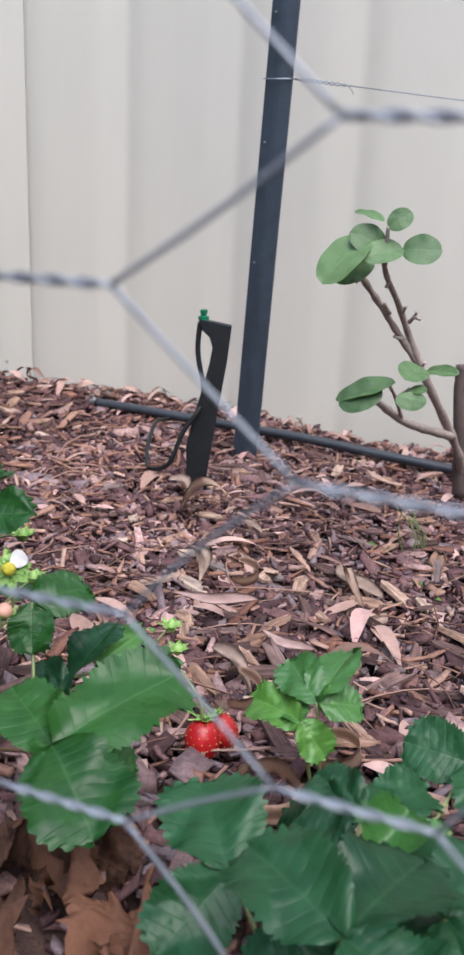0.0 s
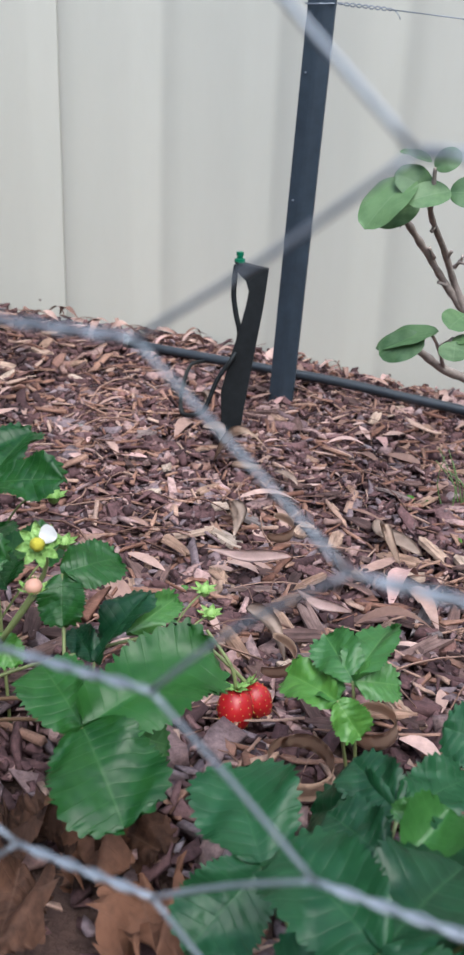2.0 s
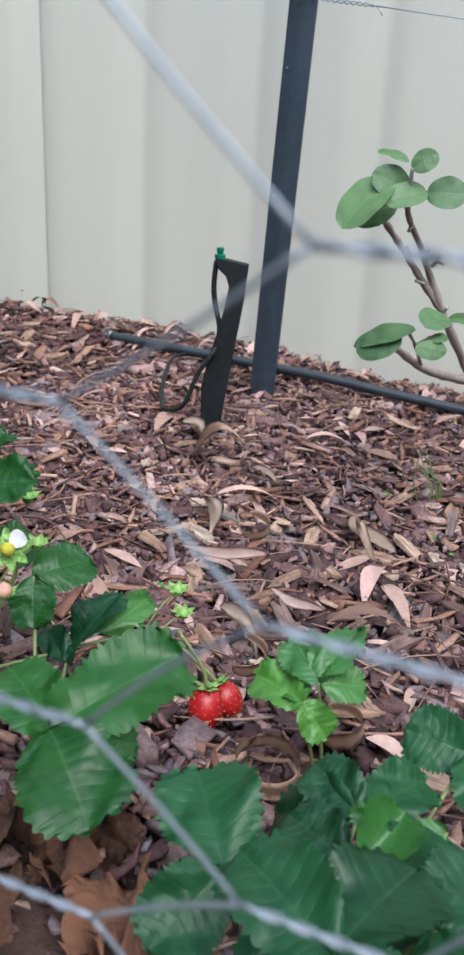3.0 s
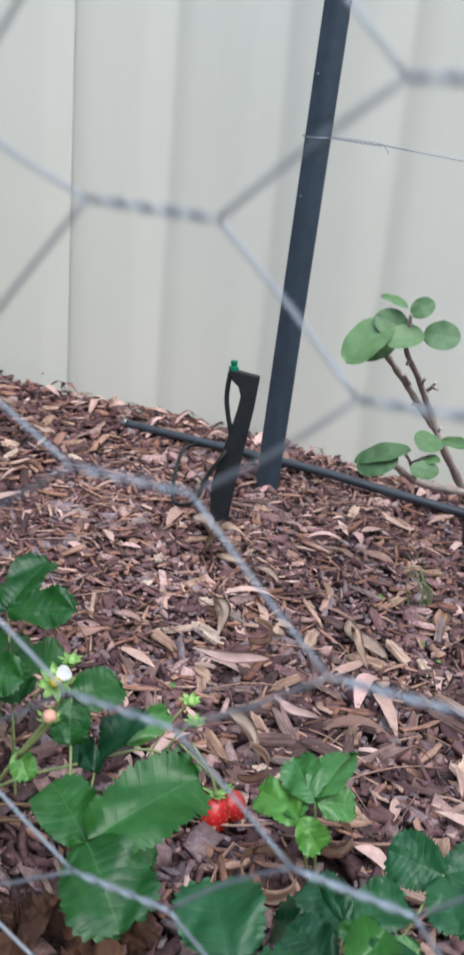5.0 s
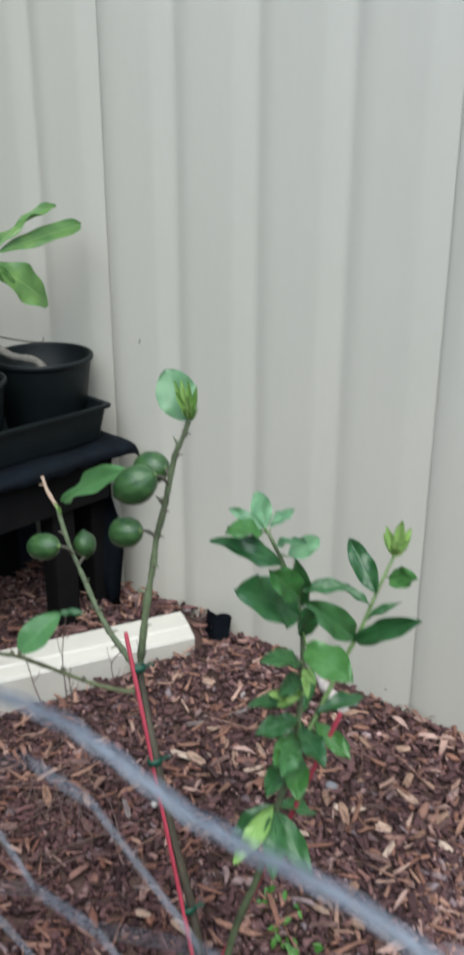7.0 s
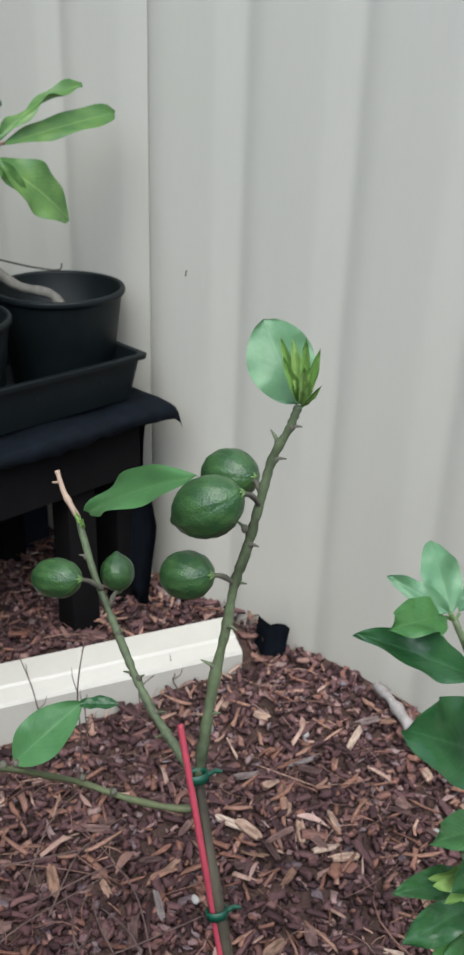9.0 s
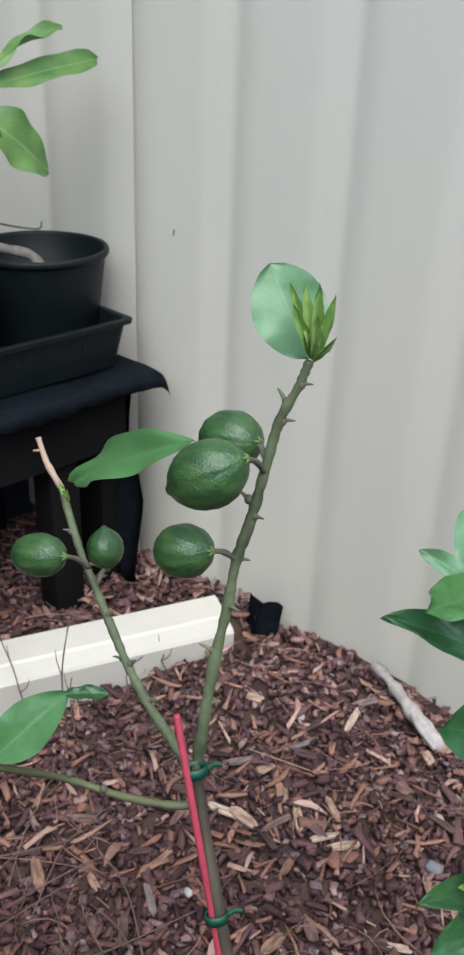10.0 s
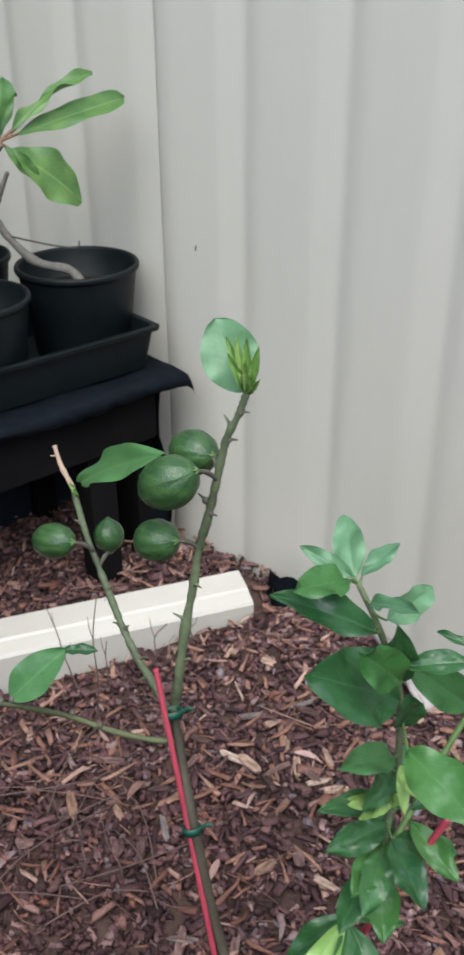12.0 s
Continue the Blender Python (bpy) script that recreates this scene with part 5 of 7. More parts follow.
leaflet(s2, (0.650, 0.930, 0.335), (0.662, 0.922, 0.322), (0.3, -0.7, 0.6), 1.05, STRAW_BRIGHT, 1)
h3 = Vector((0.592, 1.000, 0.376))
s3 = stalk(pa, (0.62, 0.97, 0.24), h3)
leaflet(s3, h3, (0.640, 1.008, 0.385), (0.1, -0.55, 0.8), 0.78, STRAW_MID, 0)
leaflet(s3, h3, (0.592, 1.048, 0.394), (0.0, -0.70, 0.70), 0.85, STRAW_MID, 2)
leaflet(s3, h3, (0.550, 0.990, 0.372), (0.1, -0.5, 0.85), 0.9, n=1)

# a young bright plant
pb = strawberry((0.818, 0.990), "small bright green strawberry plant in the bark mulch")
c = Vector((0.815, 0.998, 0.240))
h, hb = Vector((0.807, 0.979, 0.313)), Vector((0.812, 0.988, 0.320))
stalk(pb, c, h, sag=0.0)
stalk(pb, c + Vector((0.004, -0.003, 0)), hb, sag=0.0)
for n, (foot, tip, face, w) in enumerate(((h, (0.774, 0.996, 0.309), (0.15, -0.55, 0.8), 0.84), (hb, (0.789, 1.012, 0.327), (0.2, -0.75, 0.6), 0.98), (hb, (0.821, 1.027, 0.333), (-0.35, -0.7, 0.6), 0.80),
                                          (hb, (0.833, 1.005, 0.313), (0.1, -0.6, 0.8), 1.0), (h, (0.822, 0.977, 0.296), (0.2, -0.75, 0.6), 1.12), (h, (0.792, 0.998, 0.310), (0.15, -0.65, 0.75), 1.0))):
    leaflet(pb, foot, tip, face, w, STRAW_BRIGHT if n in (0, 4) else STRAW_YOUNG, n)

# the broad plant by the netting
pc = strawberry((0.850, 0.845), "broad strawberry plant with dull green toothed leaves by the netting")
c = Vector((0.850, 0.845, 0.248))
for hub, tips in (((0.866, 0.817, 0.350), (((0.823, 0.846, 0.349), 0.98, (0.10, -0.40, 0.9)), ((0.884, 0.869, 0.345), 1.0, (-0.15, -0.35, 0.9)), ((0.905, 0.800, 0.345), 1.0, (0, -0.3, 0.95)))),
                  ((0.813, 0.863, 0.318), (((0.782, 0.905, 0.323), 1.15, (0.20, -0.55, 0.8)), ((0.796, 0.829, 0.300), 1.10, (0.35, -0.30, 0.9)))),
                  ((0.854, 0.903, 0.325), (((0.828, 0.926, 0.326), 1.05, (0.10, -0.60, 0.8)), ((0.812, 0.926, 0.290), 0.80, (0.1, -0.5, 0.85)), ((0.876, 0.943, 0.320), 0.85, (-0.1, -0.6, 0.8)))),
                  ((0.855, 0.879, 0.325), (((0.826, 0.896, 0.322), 1.10, (0.10, -0.45, 0.9)),)),
                  ((0.890, 0.961, 0.325), (((0.858, 0.964, 0.326), 1.28, (0.10, -0.70, 0.7)), ((0.918, 0.985, 0.328), 1.0, (0, -0.6, 0.8)), ((0.905, 0.930, 0.318), 1.0, (0, -0.5, 0.85)))),
                  ((0.864, 0.838, 0.316), (((0.826, 0.832, 0.308), 0.9, (0.10, -0.30, 0.95)), ((0.900, 0.905, 0.326), 0.8, (0, -0.5, 0.85)))),
                  ((0.894, 0.850, 0.338), (((0.904, 0.886, 0.342), 1.1, (0.0, -0.45, 0.9)), ((0.935, 0.845, 0.338), 1.0, (0, -0.3, 0.95)), ((0.912, 0.815, 0.335), 1.0, (0, -0.3, 0.95))))):
    held = stalk(pc, c, hub)
    for n, (tip, w, face) in enumerate(tips):
        leaflet(held, hub, tip, face, w, n=n + rs.randrange(4))
leaflet(pc, (0.864, 0.871, 0.336), (0.874, 0.892, 0.346), (-0.1, -0.8, 0.5), 1.15, CUPPED, 0)
leaflet(pc, (0.869, 0.889, 0.344), (0.853, 0.884, 0.342), (-0.4, -0.7, 0.5), 0.75, STRAW_YOUNG, 1)
leaflet(pc, (0.889, 0.900, 0.334), (0.872, 0.888, 0.330), (0.1, -0.6, 0.7), 1.0, STRAW_YOUNG, 0)
stalk(pc, c, (0.864, 0.871, 0.336))
stalk(pc, c, (0.889, 0.900, 0.334))

# the dense patch further along the netting
for crown, label, hubs in (((0.548, 0.958), "lush strawberry plant with a white flower above its leaves", 7), ((0.505, 0.900), "lush strawberry plant, leaves crowding its neighbours", 9),
                           ((0.430, 0.945), "lush strawberry plant at the edge of the patch", 7), ((0.570, 0.860), "lush strawberry plant close to the netting", 6), ((0.36, 0.86), "strawberry plant with middling green leaves", 5),
                           ((0.185, 0.965), "small strawberry plant with one red berry", 3), ((0.29, 0.80), "strawberry plant spreading under the netting", 5)):
    p = strawberry(crown, label)
    cz = Vector((crown[0], crown[1], 0.245))
    for k in range(hubs):
        ang = 2 * math.pi * (k + rs.uniform(-0.25, 0.25)) / hubs
        out = Vector((math.cos(ang), math.sin(ang), 0))
        hub = cz + out * rs.uniform(0.035, 0.075) + Vector((0, 0, rs.uniform(0.06, 0.115)))
        hub.y = max(hub.y, 0.79)
        hub.x = min(hub.x, 0.585)
        trifoliate(p, cz, hub, out, rs.uniform(0.042, 0.056), rs, STRAW_YOUNG if rs.random() < 0.50 else STRAW_MID)
RED_SKIN, nodes, links, b = material("ripe_berry_skin", 0.36, 0.0, 0.5)
n1 = noise_node(nodes, links, 70, 3, 0.5)
cr = ramp(nodes, [(0.3, (0.28, 0.006, 0.011)), (0.7, (0.43, 0.013, 0.016))])
links.new(n1.outputs[0], cr.inputs[0])
links.new(cr.outputs[0], b.inputs["Base Color"])
b.inputs["Subsurface Weight"].default_value = 0.1
b.inputs["Subsurface Radius"].default_value = (0.004, 0.001, 0.0005)
SEED = plain("berry_seed", (0.42, 0.27, 0.07), 0.5, var=0.2, scale=500, relief=0.0)
CAL = blade("sepal", CALYX, 0.38, 0.4, fold=0.4, droop=-0.5, wavy=0.5, seed=3, rows=8, cols=2)


def berry(at, size, lean, seed):
    """A strawberry lying with its cap up; lean: where its tip points."""
    at, down = Vector(at), Vector(lean).normalized()
    ob = thing("strawberry", "ripe red strawberry with a green cap resting on the mulch", "strawberry", at, "ripe strawberries")
    bm, seeds = bmesh.new(), bmesh.new()
    s1 = down.orthogonal().normalized()
    s2 = down.cross(s1)
    prof = [(-0.50, 0.10), (-0.49, 0.36), (-0.42, 0.62), (-0.28, 0.84), (-0.10, 0.97), (0.08, 1.0), (0.26, 0.93), (0.44, 0.77), (0.58, 0.55), (0.68, 0.30), (0.72, 0.06)]
    rings = [[bm.verts.new(at + down * (t * size) + r * size * 0.5 * (math.cos(a) * s1 + math.sin(a) * s2)) for a in [2 * math.pi * k / 28 for k in range(28)]] for t, r in prof]
    for p, q in zip(rings, rings[1:]):
        for k in range(28):
            bm.faces.new((p[k], p[(k + 1) % 28], q[(k + 1) % 28], q[k]))
    bm.faces.new(rings[0][::-1])
    bm.faces.new(rings[-1])
    bmesh.ops.recalc_face_normals(bm, faces=bm.faces[:])
    for i in range(1, len(prof) - 1):
        (t, r) = prof[i]
        n = max(5, int(14 * r))
        for k in range(n):
            a = 2 * math.pi * (k + 0.5 * (i % 2)) / n
            out = math.cos(a) * s1 + math.sin(a) * s2
            bmesh.ops.create_icosphere(seeds, subdivisions=1, radius=0.00042, matrix=Matrix.Translation(at + down * (t * size) + out * (r * size * 0.5 + 0.0001)) @ Matrix.Diagonal((1, 1, 1.4, 1)))
    part("flesh", bm, RED_SKIN, ob, smooth=True)
    part("seeds", seeds, SEED, ob, "yellow seeds on the skin")
    cap = at - down * size * 0.5
    for k in range(9):
        a = 2 * math.pi * k / 9
        out = math.cos(a) * s1 + math.sin(a) * s2
        put_leaf(CAL, ob, leaf_pose(cap, cap + out * size * 0.48 - down * size * random.Random(seed + k).uniform(0.0, 0.22), -down, 1.0), "sepal")
    stem(ob, [cap, cap - down * 0.014 + s1 * 0.004, cap - down * 0.030 + Vector((-0.018, -0.004, 0.002))], (0.0012, 0.0010), STALK, "stalk", steps=4, sides=6)


berry((0.7385, 1.0210, 0.2585), 0.0212, (0.12, -0.30, -1), 1)
berry((0.7455, 1.0345, 0.2575), 0.0185, (0.70, -0.10, -1), 2)
berry((0.199, 1.018, 0.252), 0.018, (0.2, -0.3, -1), 3)


def flower(at, face, petals, size, heart, foot, label):
    f = thing("strawberry_flower", label, "flower", at, "strawberry flowers")
    at, face = Vector(at), Vector(face).normalized()
    s1 = face.orthogonal().normalized()
    s2 = face.cross(s1)
    pet = blade("petal", PETAL, 1.0, 0.6, fold=-0.1, droop=-0.25, wavy=0.4, blunt=1.0, seed=2, rows=10, cols=4)
    for k in petals:
        a = 2 * math.pi * k / 5
        d = math.cos(a) * s1 + math.sin(a) * s2
        put_leaf(pet, f, leaf_pose(at + d * heart * 0.5, at + d * size + face * 0.0015, face, 0.95), "petal")
    bm = bmesh.new()
    r2 = random.Random(4)
    bmesh.ops.create_icosphere(bm, subdivisions=3, radius=heart, matrix=Matrix.Translation(at + face * heart * 0.25))
    for v in bm.verts:
        v.co += (v.co - at).normalized() * r2.uniform(0, heart * 0.18)
    part("heart", bm, POLLEN, f, "yellow flower heart", smooth=True)
    for k in range(8):
        a = 2 * math.pi * k / 8 + 0.3
        d = math.cos(a) * s1 + math.sin(a) * s2
        put_leaf(CAL, f, leaf_pose(at - face * 0.002, at + d * size * 1.05 - face * 0.001, face, 1.3), "sepal")
    stem(f, [at - face * 0.002, at - face * 0.008 + Vector((0, 0, -0.015)), at.lerp(Vector(foot), 0.55) + Vector((0.004, 0, 0)), foot], (0.0011, 0.0014), STALK, "stalk", steps=4, sides=6)


flower((0.547, 1.000, 0.430), (0.25, -0.75, 0.60), (0, 1, 2, 3, 4), 0.0118, 0.0034, (0.545, 0.962, 0.260), "open white strawberry flower with a yellow heart")
flower((0.676, 0.926, 0.391), (0.25, -0.80, 0.45), (2.6,), 0.0105, 0.0030, (0.618, 0.925, 0.275), "strawberry flower that has dropped all but one petal")
bud = thing("flower_bud", "pinkish faded strawberry bud below the flower", "flower bud", (0.676, 0.921, 0.371), "strawberry flowers")
PINK = plain("faded_pink_petal", (0.50, 0.27, 0.20), 0.6, var=0.2, scale=120, relief=0.2)
bm = bmesh.new()
lathe(bm, [(0.0012, -0.003), (0.0032, -0.0015), (0.0042, 0.001), (0.0034, 0.003), (0.0012, 0.0045)], 12, (0.676, 0.921, 0.371))
part("bud_head", bm, PINK, bud, smooth=True)
for k in range(6):
    a = k * math.pi / 3
    put_leaf(CAL, bud, leaf_pose((0.676, 0.921, 0.368), (0.676 + 0.008 * math.cos(a), 0.921 + 0.008 * math.sin(a), 0.373), (0, 0, 1), 1.0), "sepal")
stem(bud, [(0.676, 0.921, 0.367), (0.669, 0.921, 0.356), (0.654, 0.924, 0.335)], (0.0013, 0.0013), STALK, "stalk", steps=3, sides=6)

# unripe heads on thin stalks, and small weeds
for at, foot in (((0.690, 1.083, 0.290), (0.668, 1.05, 0.245)), ((0.696, 1.080, 0.276), (0.675, 1.05, 0.245)), ((0.628, 1.02, 0.338), (0.60, 0.985, 0.29)), ((0.556, 1.015, 0.402), (0.56, 0.975, 0.31))):
    g = thing("green_berry_head", "tiny unripe green strawberry head on a thin stalk", "strawberry", at, "unripe strawberry heads")
    at = Vector(at)
    bm = bmesh.new()
    lathe(bm, [(0.001, -0.004), (0.0032, -0.002), (0.0036, 0.001), (0.0022, 0.0035), (0.0006, 0.0045)], 10, at)
    part("head", bm, CALYX, g, smooth=True)
    for k in range(7):
        a = k * 0.9
        put_leaf(CAL, g, leaf_pose(at, at + Vector((0.009 * math.cos(a), 0.009 * math.sin(a), 0.003)), (0, 0, 1), 1.2), "sepal")
    stem(g, [at, at.lerp(Vector(foot), 0.4) + Vector((0, 0, 0.006)), foot], (0.0007, 0.0008), STALK, "stalk", steps=4, sides=6)
WEED = [blade("weed_leaf", BRIGHT_LEAF, 0.5, 0.5, fold=0.3, droop=0.3, wavy=0.6, seed=s, rows=8, cols=2) for s in (1, 2)]
for x, y, n, size in ((0.11, 1.387, 18, 0.018), (0.355, 1.203, 9, 0.014), (0.306, 1.188, 10, 0.014), (0.78, 1.48, 6, 0.014), (0.06, 1.43, 9, 0.018), (0.02, 1.27, 7, 0.018), (0.62, 1.19, 4, 0.010), (0.83, 1.40, 4, 0.010)):
    w = thing("small_weed", "small light green weed sprouting through the mulch", "weed", (x, y, ground_z(x, y)), "small weeds")
    for k in range(n):
        foot = Vector((x + rs.uniform(-.038, .038), y + rs.uniform(-.02, .02), ground_z(x, y) + rs.uniform(0.002, 0.012)))
        d = Vector((rs.uniform(-1, 1), rs.uniform(-1, 1), rs.uniform(0.1, 0.6))).normalized()
        put_leaf(WEED[k % 2], w, leaf_pose(foot, foot + d * size * rs.uniform(0.6, 1.2), (0.1, -0.5, 1), 0.9))
grass = thing("grass_tuft", "thin green grass blades in the mulch", "grass", (0.785, 1.49, 0.2))
for k in range(7):
    foot = Vector((0.785 + rs.uniform(-.01, .01), 1.49 + rs.uniform(-.01, .01), 0.195))
    stem(grass, [foot, foot + Vector((rs.uniform(-.01, .01), 0, 0.03)), foot + Vector((rs.uniform(-.03, .03), rs.uniform(-.02, .02), rs.uniform(0.045, 0.065)))], (0.0009, 0.0004), STEM_GREEN, "grass_blade", steps=3, sides=4)

# runners and bare stalks between the plants
RUNNER = plain("reddish_runner", (0.16, 0.095, 0.055), 0.55, var=0.35, scale=60, relief=0.2)
for pts, mat in (([(0.632, 0.928, 0.290), (0.660, 0.929, 0.300), (0.682, 0.921, 0.305), (0.704, 0.906, 0.29)], RUNNER), ([(0.620, 0.935, 0.268), (0.659, 0.939, 0.280), (0.697, 0.921, 0.296), (0.712, 0.905, 0.285)], RUNNER),
                 ([(0.600, 0.925, 0.270), (0.629, 0.950, 0.290), (0.665, 0.976, 0.300), (0.695, 1.008, 0.300), (0.716, 1.03, 0.275)], STALK)):
    stem(pa, pts, (0.0012, 0.0009), mat, "runner", steps=5, sides=6)
bare = thing("flower_stalk", "thin pale arching strawberry stalk ending in a small green head", "flower stalk", (0.551, 1.06, 0.298), "strawberry flowers")
stem(bare, [(0.552, 1.04, 0.25), (0.551, 1.06, 0.298), (0.558, 1.06, 0.318), (0.574, 1.06, 0.338), (0.593, 1.06, 0.344)], (0.0010, 0.0007), STALK, "stalk", steps=5, sides=6)
bm = bmesh.new()
lathe(bm, [(0.001, -0.004), (0.0034, -0.002), (0.0038, 0.001), (0.0022, 0.0035), (0.0006, 0.0045)], 10, (0.595, 1.06, 0.344))
part("head", bm, CALYX, bare, smooth=True)
for k in range(7):
    a = k * 0.9
    put_leaf(CAL, bare, leaf_pose((0.595, 1.06, 0.344), (0.595 + 0.010 * math.cos(a), 1.06 + 0.010 * math.sin(a), 0.348), (0, 0, 1), 1.2), "sepal")

dead = thing("dead_leaves", "crumpled dead brown strawberry leaves on the mulch", "dead leaves", (0.72, 0.885, 0.25))
for n, (a, c2, w) in enumerate((((0.715, 0.905, 0.262), (0.740, 0.862, 0.262), 1.0), ((0.712, 0.900, 0.262), (0.688, 0.866, 0.264), 1.0), ((0.715, 0.905, 0.266), (0.762, 0.898, 0.262), 0.9), ((0.70, 0.89, 0.262), (0.668, 0.88, 0.262), 1.0), ((0.69, 0.86, 0.262), (0.66, 0.825, 0.262), 1.1), ((0.755, 0.875, 0.266), (0.785, 0.835, 0.268), 1.1), ((0.705, 0.86, 0.268), (0.725, 0.815, 0.272), 1.0), ((0.66, 0.85, 0.262), (0.64, 0.80, 0.268), 1.1), ((0.645, 0.90, 0.262), (0.61, 0.875, 0.262), 1.0))):
    put_leaf(DEAD[n % 2], dead, leaf_pose(Vector(a) + Vector((0, 0, 0.004)), Vector(a).lerp(Vector(c2), 0.86) + Vector((0, 0, rs.uniform(0.002, 0.014))), (rs.uniform(-.5, .5), rs.uniform(-.7, .1), 1), w * 0.85), "leaflet")


# ---- bark mulch and litter ----
def raw_mesh(name, verts, faces, mat, smooth=False):
    """verts: (pieces, n, 3); faces: the corner numbers of one piece's faces."""
    count, n, _ = verts.shape
    me = bpy.data.meshes.new(name)
    me.vertices.add(count * n)
    me.vertices.foreach_set("co", verts.reshape(-1).astype(np.float32))
    flat = np.concatenate([np.array(f) for f in faces])
    sizes = np.array([len(f) for f in faces])
    loops = (flat[None, :] + n * np.arange(count)[:, None]).reshape(-1)
    starts = np.concatenate([[0], np.cumsum(np.tile(sizes, count))[:-1]])
    me.loops.add(len(loops))
    me.loops.foreach_set("vertex_index", loops.astype(np.int32))
    me.polygons.add(count * len(faces))
    me.polygons.foreach_set("loop_start", starts.astype(np.int32))
    me.update(calc_edges=True)
    me.materials.append(mat)
    if smooth:
        me.polygons.foreach_set("use_smooth", np.ones(count * len(faces), dtype=bool))
    return me


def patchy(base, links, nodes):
    """Dry patches over the bed, and a darker, ragged-edged area round the lemon tree."""
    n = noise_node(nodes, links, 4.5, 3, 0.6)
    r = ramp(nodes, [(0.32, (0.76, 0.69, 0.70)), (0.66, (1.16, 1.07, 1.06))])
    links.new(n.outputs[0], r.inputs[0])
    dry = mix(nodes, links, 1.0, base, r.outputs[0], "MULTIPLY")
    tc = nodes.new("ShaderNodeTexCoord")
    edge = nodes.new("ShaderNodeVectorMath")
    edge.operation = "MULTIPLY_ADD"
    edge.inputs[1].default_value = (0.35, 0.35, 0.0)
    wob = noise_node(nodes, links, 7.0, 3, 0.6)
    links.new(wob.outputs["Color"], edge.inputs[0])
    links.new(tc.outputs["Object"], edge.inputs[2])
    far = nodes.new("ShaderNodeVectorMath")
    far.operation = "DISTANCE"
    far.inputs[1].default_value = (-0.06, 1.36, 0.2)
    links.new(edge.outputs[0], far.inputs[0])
    near_tree = ramp(nodes, [(0.20, (0.70, 0.645, 0.655)), (0.42, (1, 1, 1))])
    links.new(far.outputs["Value"], near_tree.inputs[0])
    return mix(nodes, links, 1.0, dry, near_tree.outputs[0], "MULTIPLY")


def litter_material(name, stops, rough=0.85, scale=(60, 60, 60), vary=0.45, relief=0.8):
    m, nodes, links, b = material(name, rough, 0.0, 0.25)
    geo = nodes.new("ShaderNodeNewGeometry")
    c = ramp(nodes, [(p, (r * 1.03, g * 0.985, b2 * 1.07)) for p, (r, g, b2) in stops])
    links.new(geo.outputs["Random Per Island"], c.inputs[0])
    grain = noise_node(nodes, links, 1.0, 6, 0.7, stretch=scale)
    g = ramp(nodes, [(0.25, (1 - vary,) * 3), (0.75, (1 + vary * 0.6,) * 3)])
    links.new(grain.outputs[0], g.inputs[0])
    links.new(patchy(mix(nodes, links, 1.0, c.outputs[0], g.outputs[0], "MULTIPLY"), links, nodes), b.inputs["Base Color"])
    bump(nodes, links, b, grain.outputs[0], relief, 0.0015)
    return m


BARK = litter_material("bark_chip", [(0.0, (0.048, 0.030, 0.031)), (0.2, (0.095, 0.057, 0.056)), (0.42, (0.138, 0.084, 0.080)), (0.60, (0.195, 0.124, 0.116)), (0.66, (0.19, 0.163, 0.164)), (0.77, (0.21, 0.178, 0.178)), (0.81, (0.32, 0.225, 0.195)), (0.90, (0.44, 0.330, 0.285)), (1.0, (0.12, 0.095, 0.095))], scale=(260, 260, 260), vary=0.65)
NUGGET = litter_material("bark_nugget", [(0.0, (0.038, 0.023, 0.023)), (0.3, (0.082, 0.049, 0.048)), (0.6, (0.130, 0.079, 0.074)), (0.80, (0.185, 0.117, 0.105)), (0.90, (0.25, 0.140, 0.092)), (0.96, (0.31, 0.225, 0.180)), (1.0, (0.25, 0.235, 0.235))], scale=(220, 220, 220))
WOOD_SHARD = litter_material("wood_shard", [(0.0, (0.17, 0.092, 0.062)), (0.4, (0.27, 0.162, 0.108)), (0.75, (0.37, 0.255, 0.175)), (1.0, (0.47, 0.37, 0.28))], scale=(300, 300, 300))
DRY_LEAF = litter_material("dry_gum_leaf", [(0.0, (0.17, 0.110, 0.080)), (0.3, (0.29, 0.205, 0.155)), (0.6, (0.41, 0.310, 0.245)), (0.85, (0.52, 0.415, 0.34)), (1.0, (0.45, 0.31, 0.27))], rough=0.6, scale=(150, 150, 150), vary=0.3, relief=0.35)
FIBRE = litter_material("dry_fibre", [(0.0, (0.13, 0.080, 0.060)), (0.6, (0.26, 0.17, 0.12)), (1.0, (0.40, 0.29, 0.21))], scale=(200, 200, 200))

mr = np.random.RandomState(7)


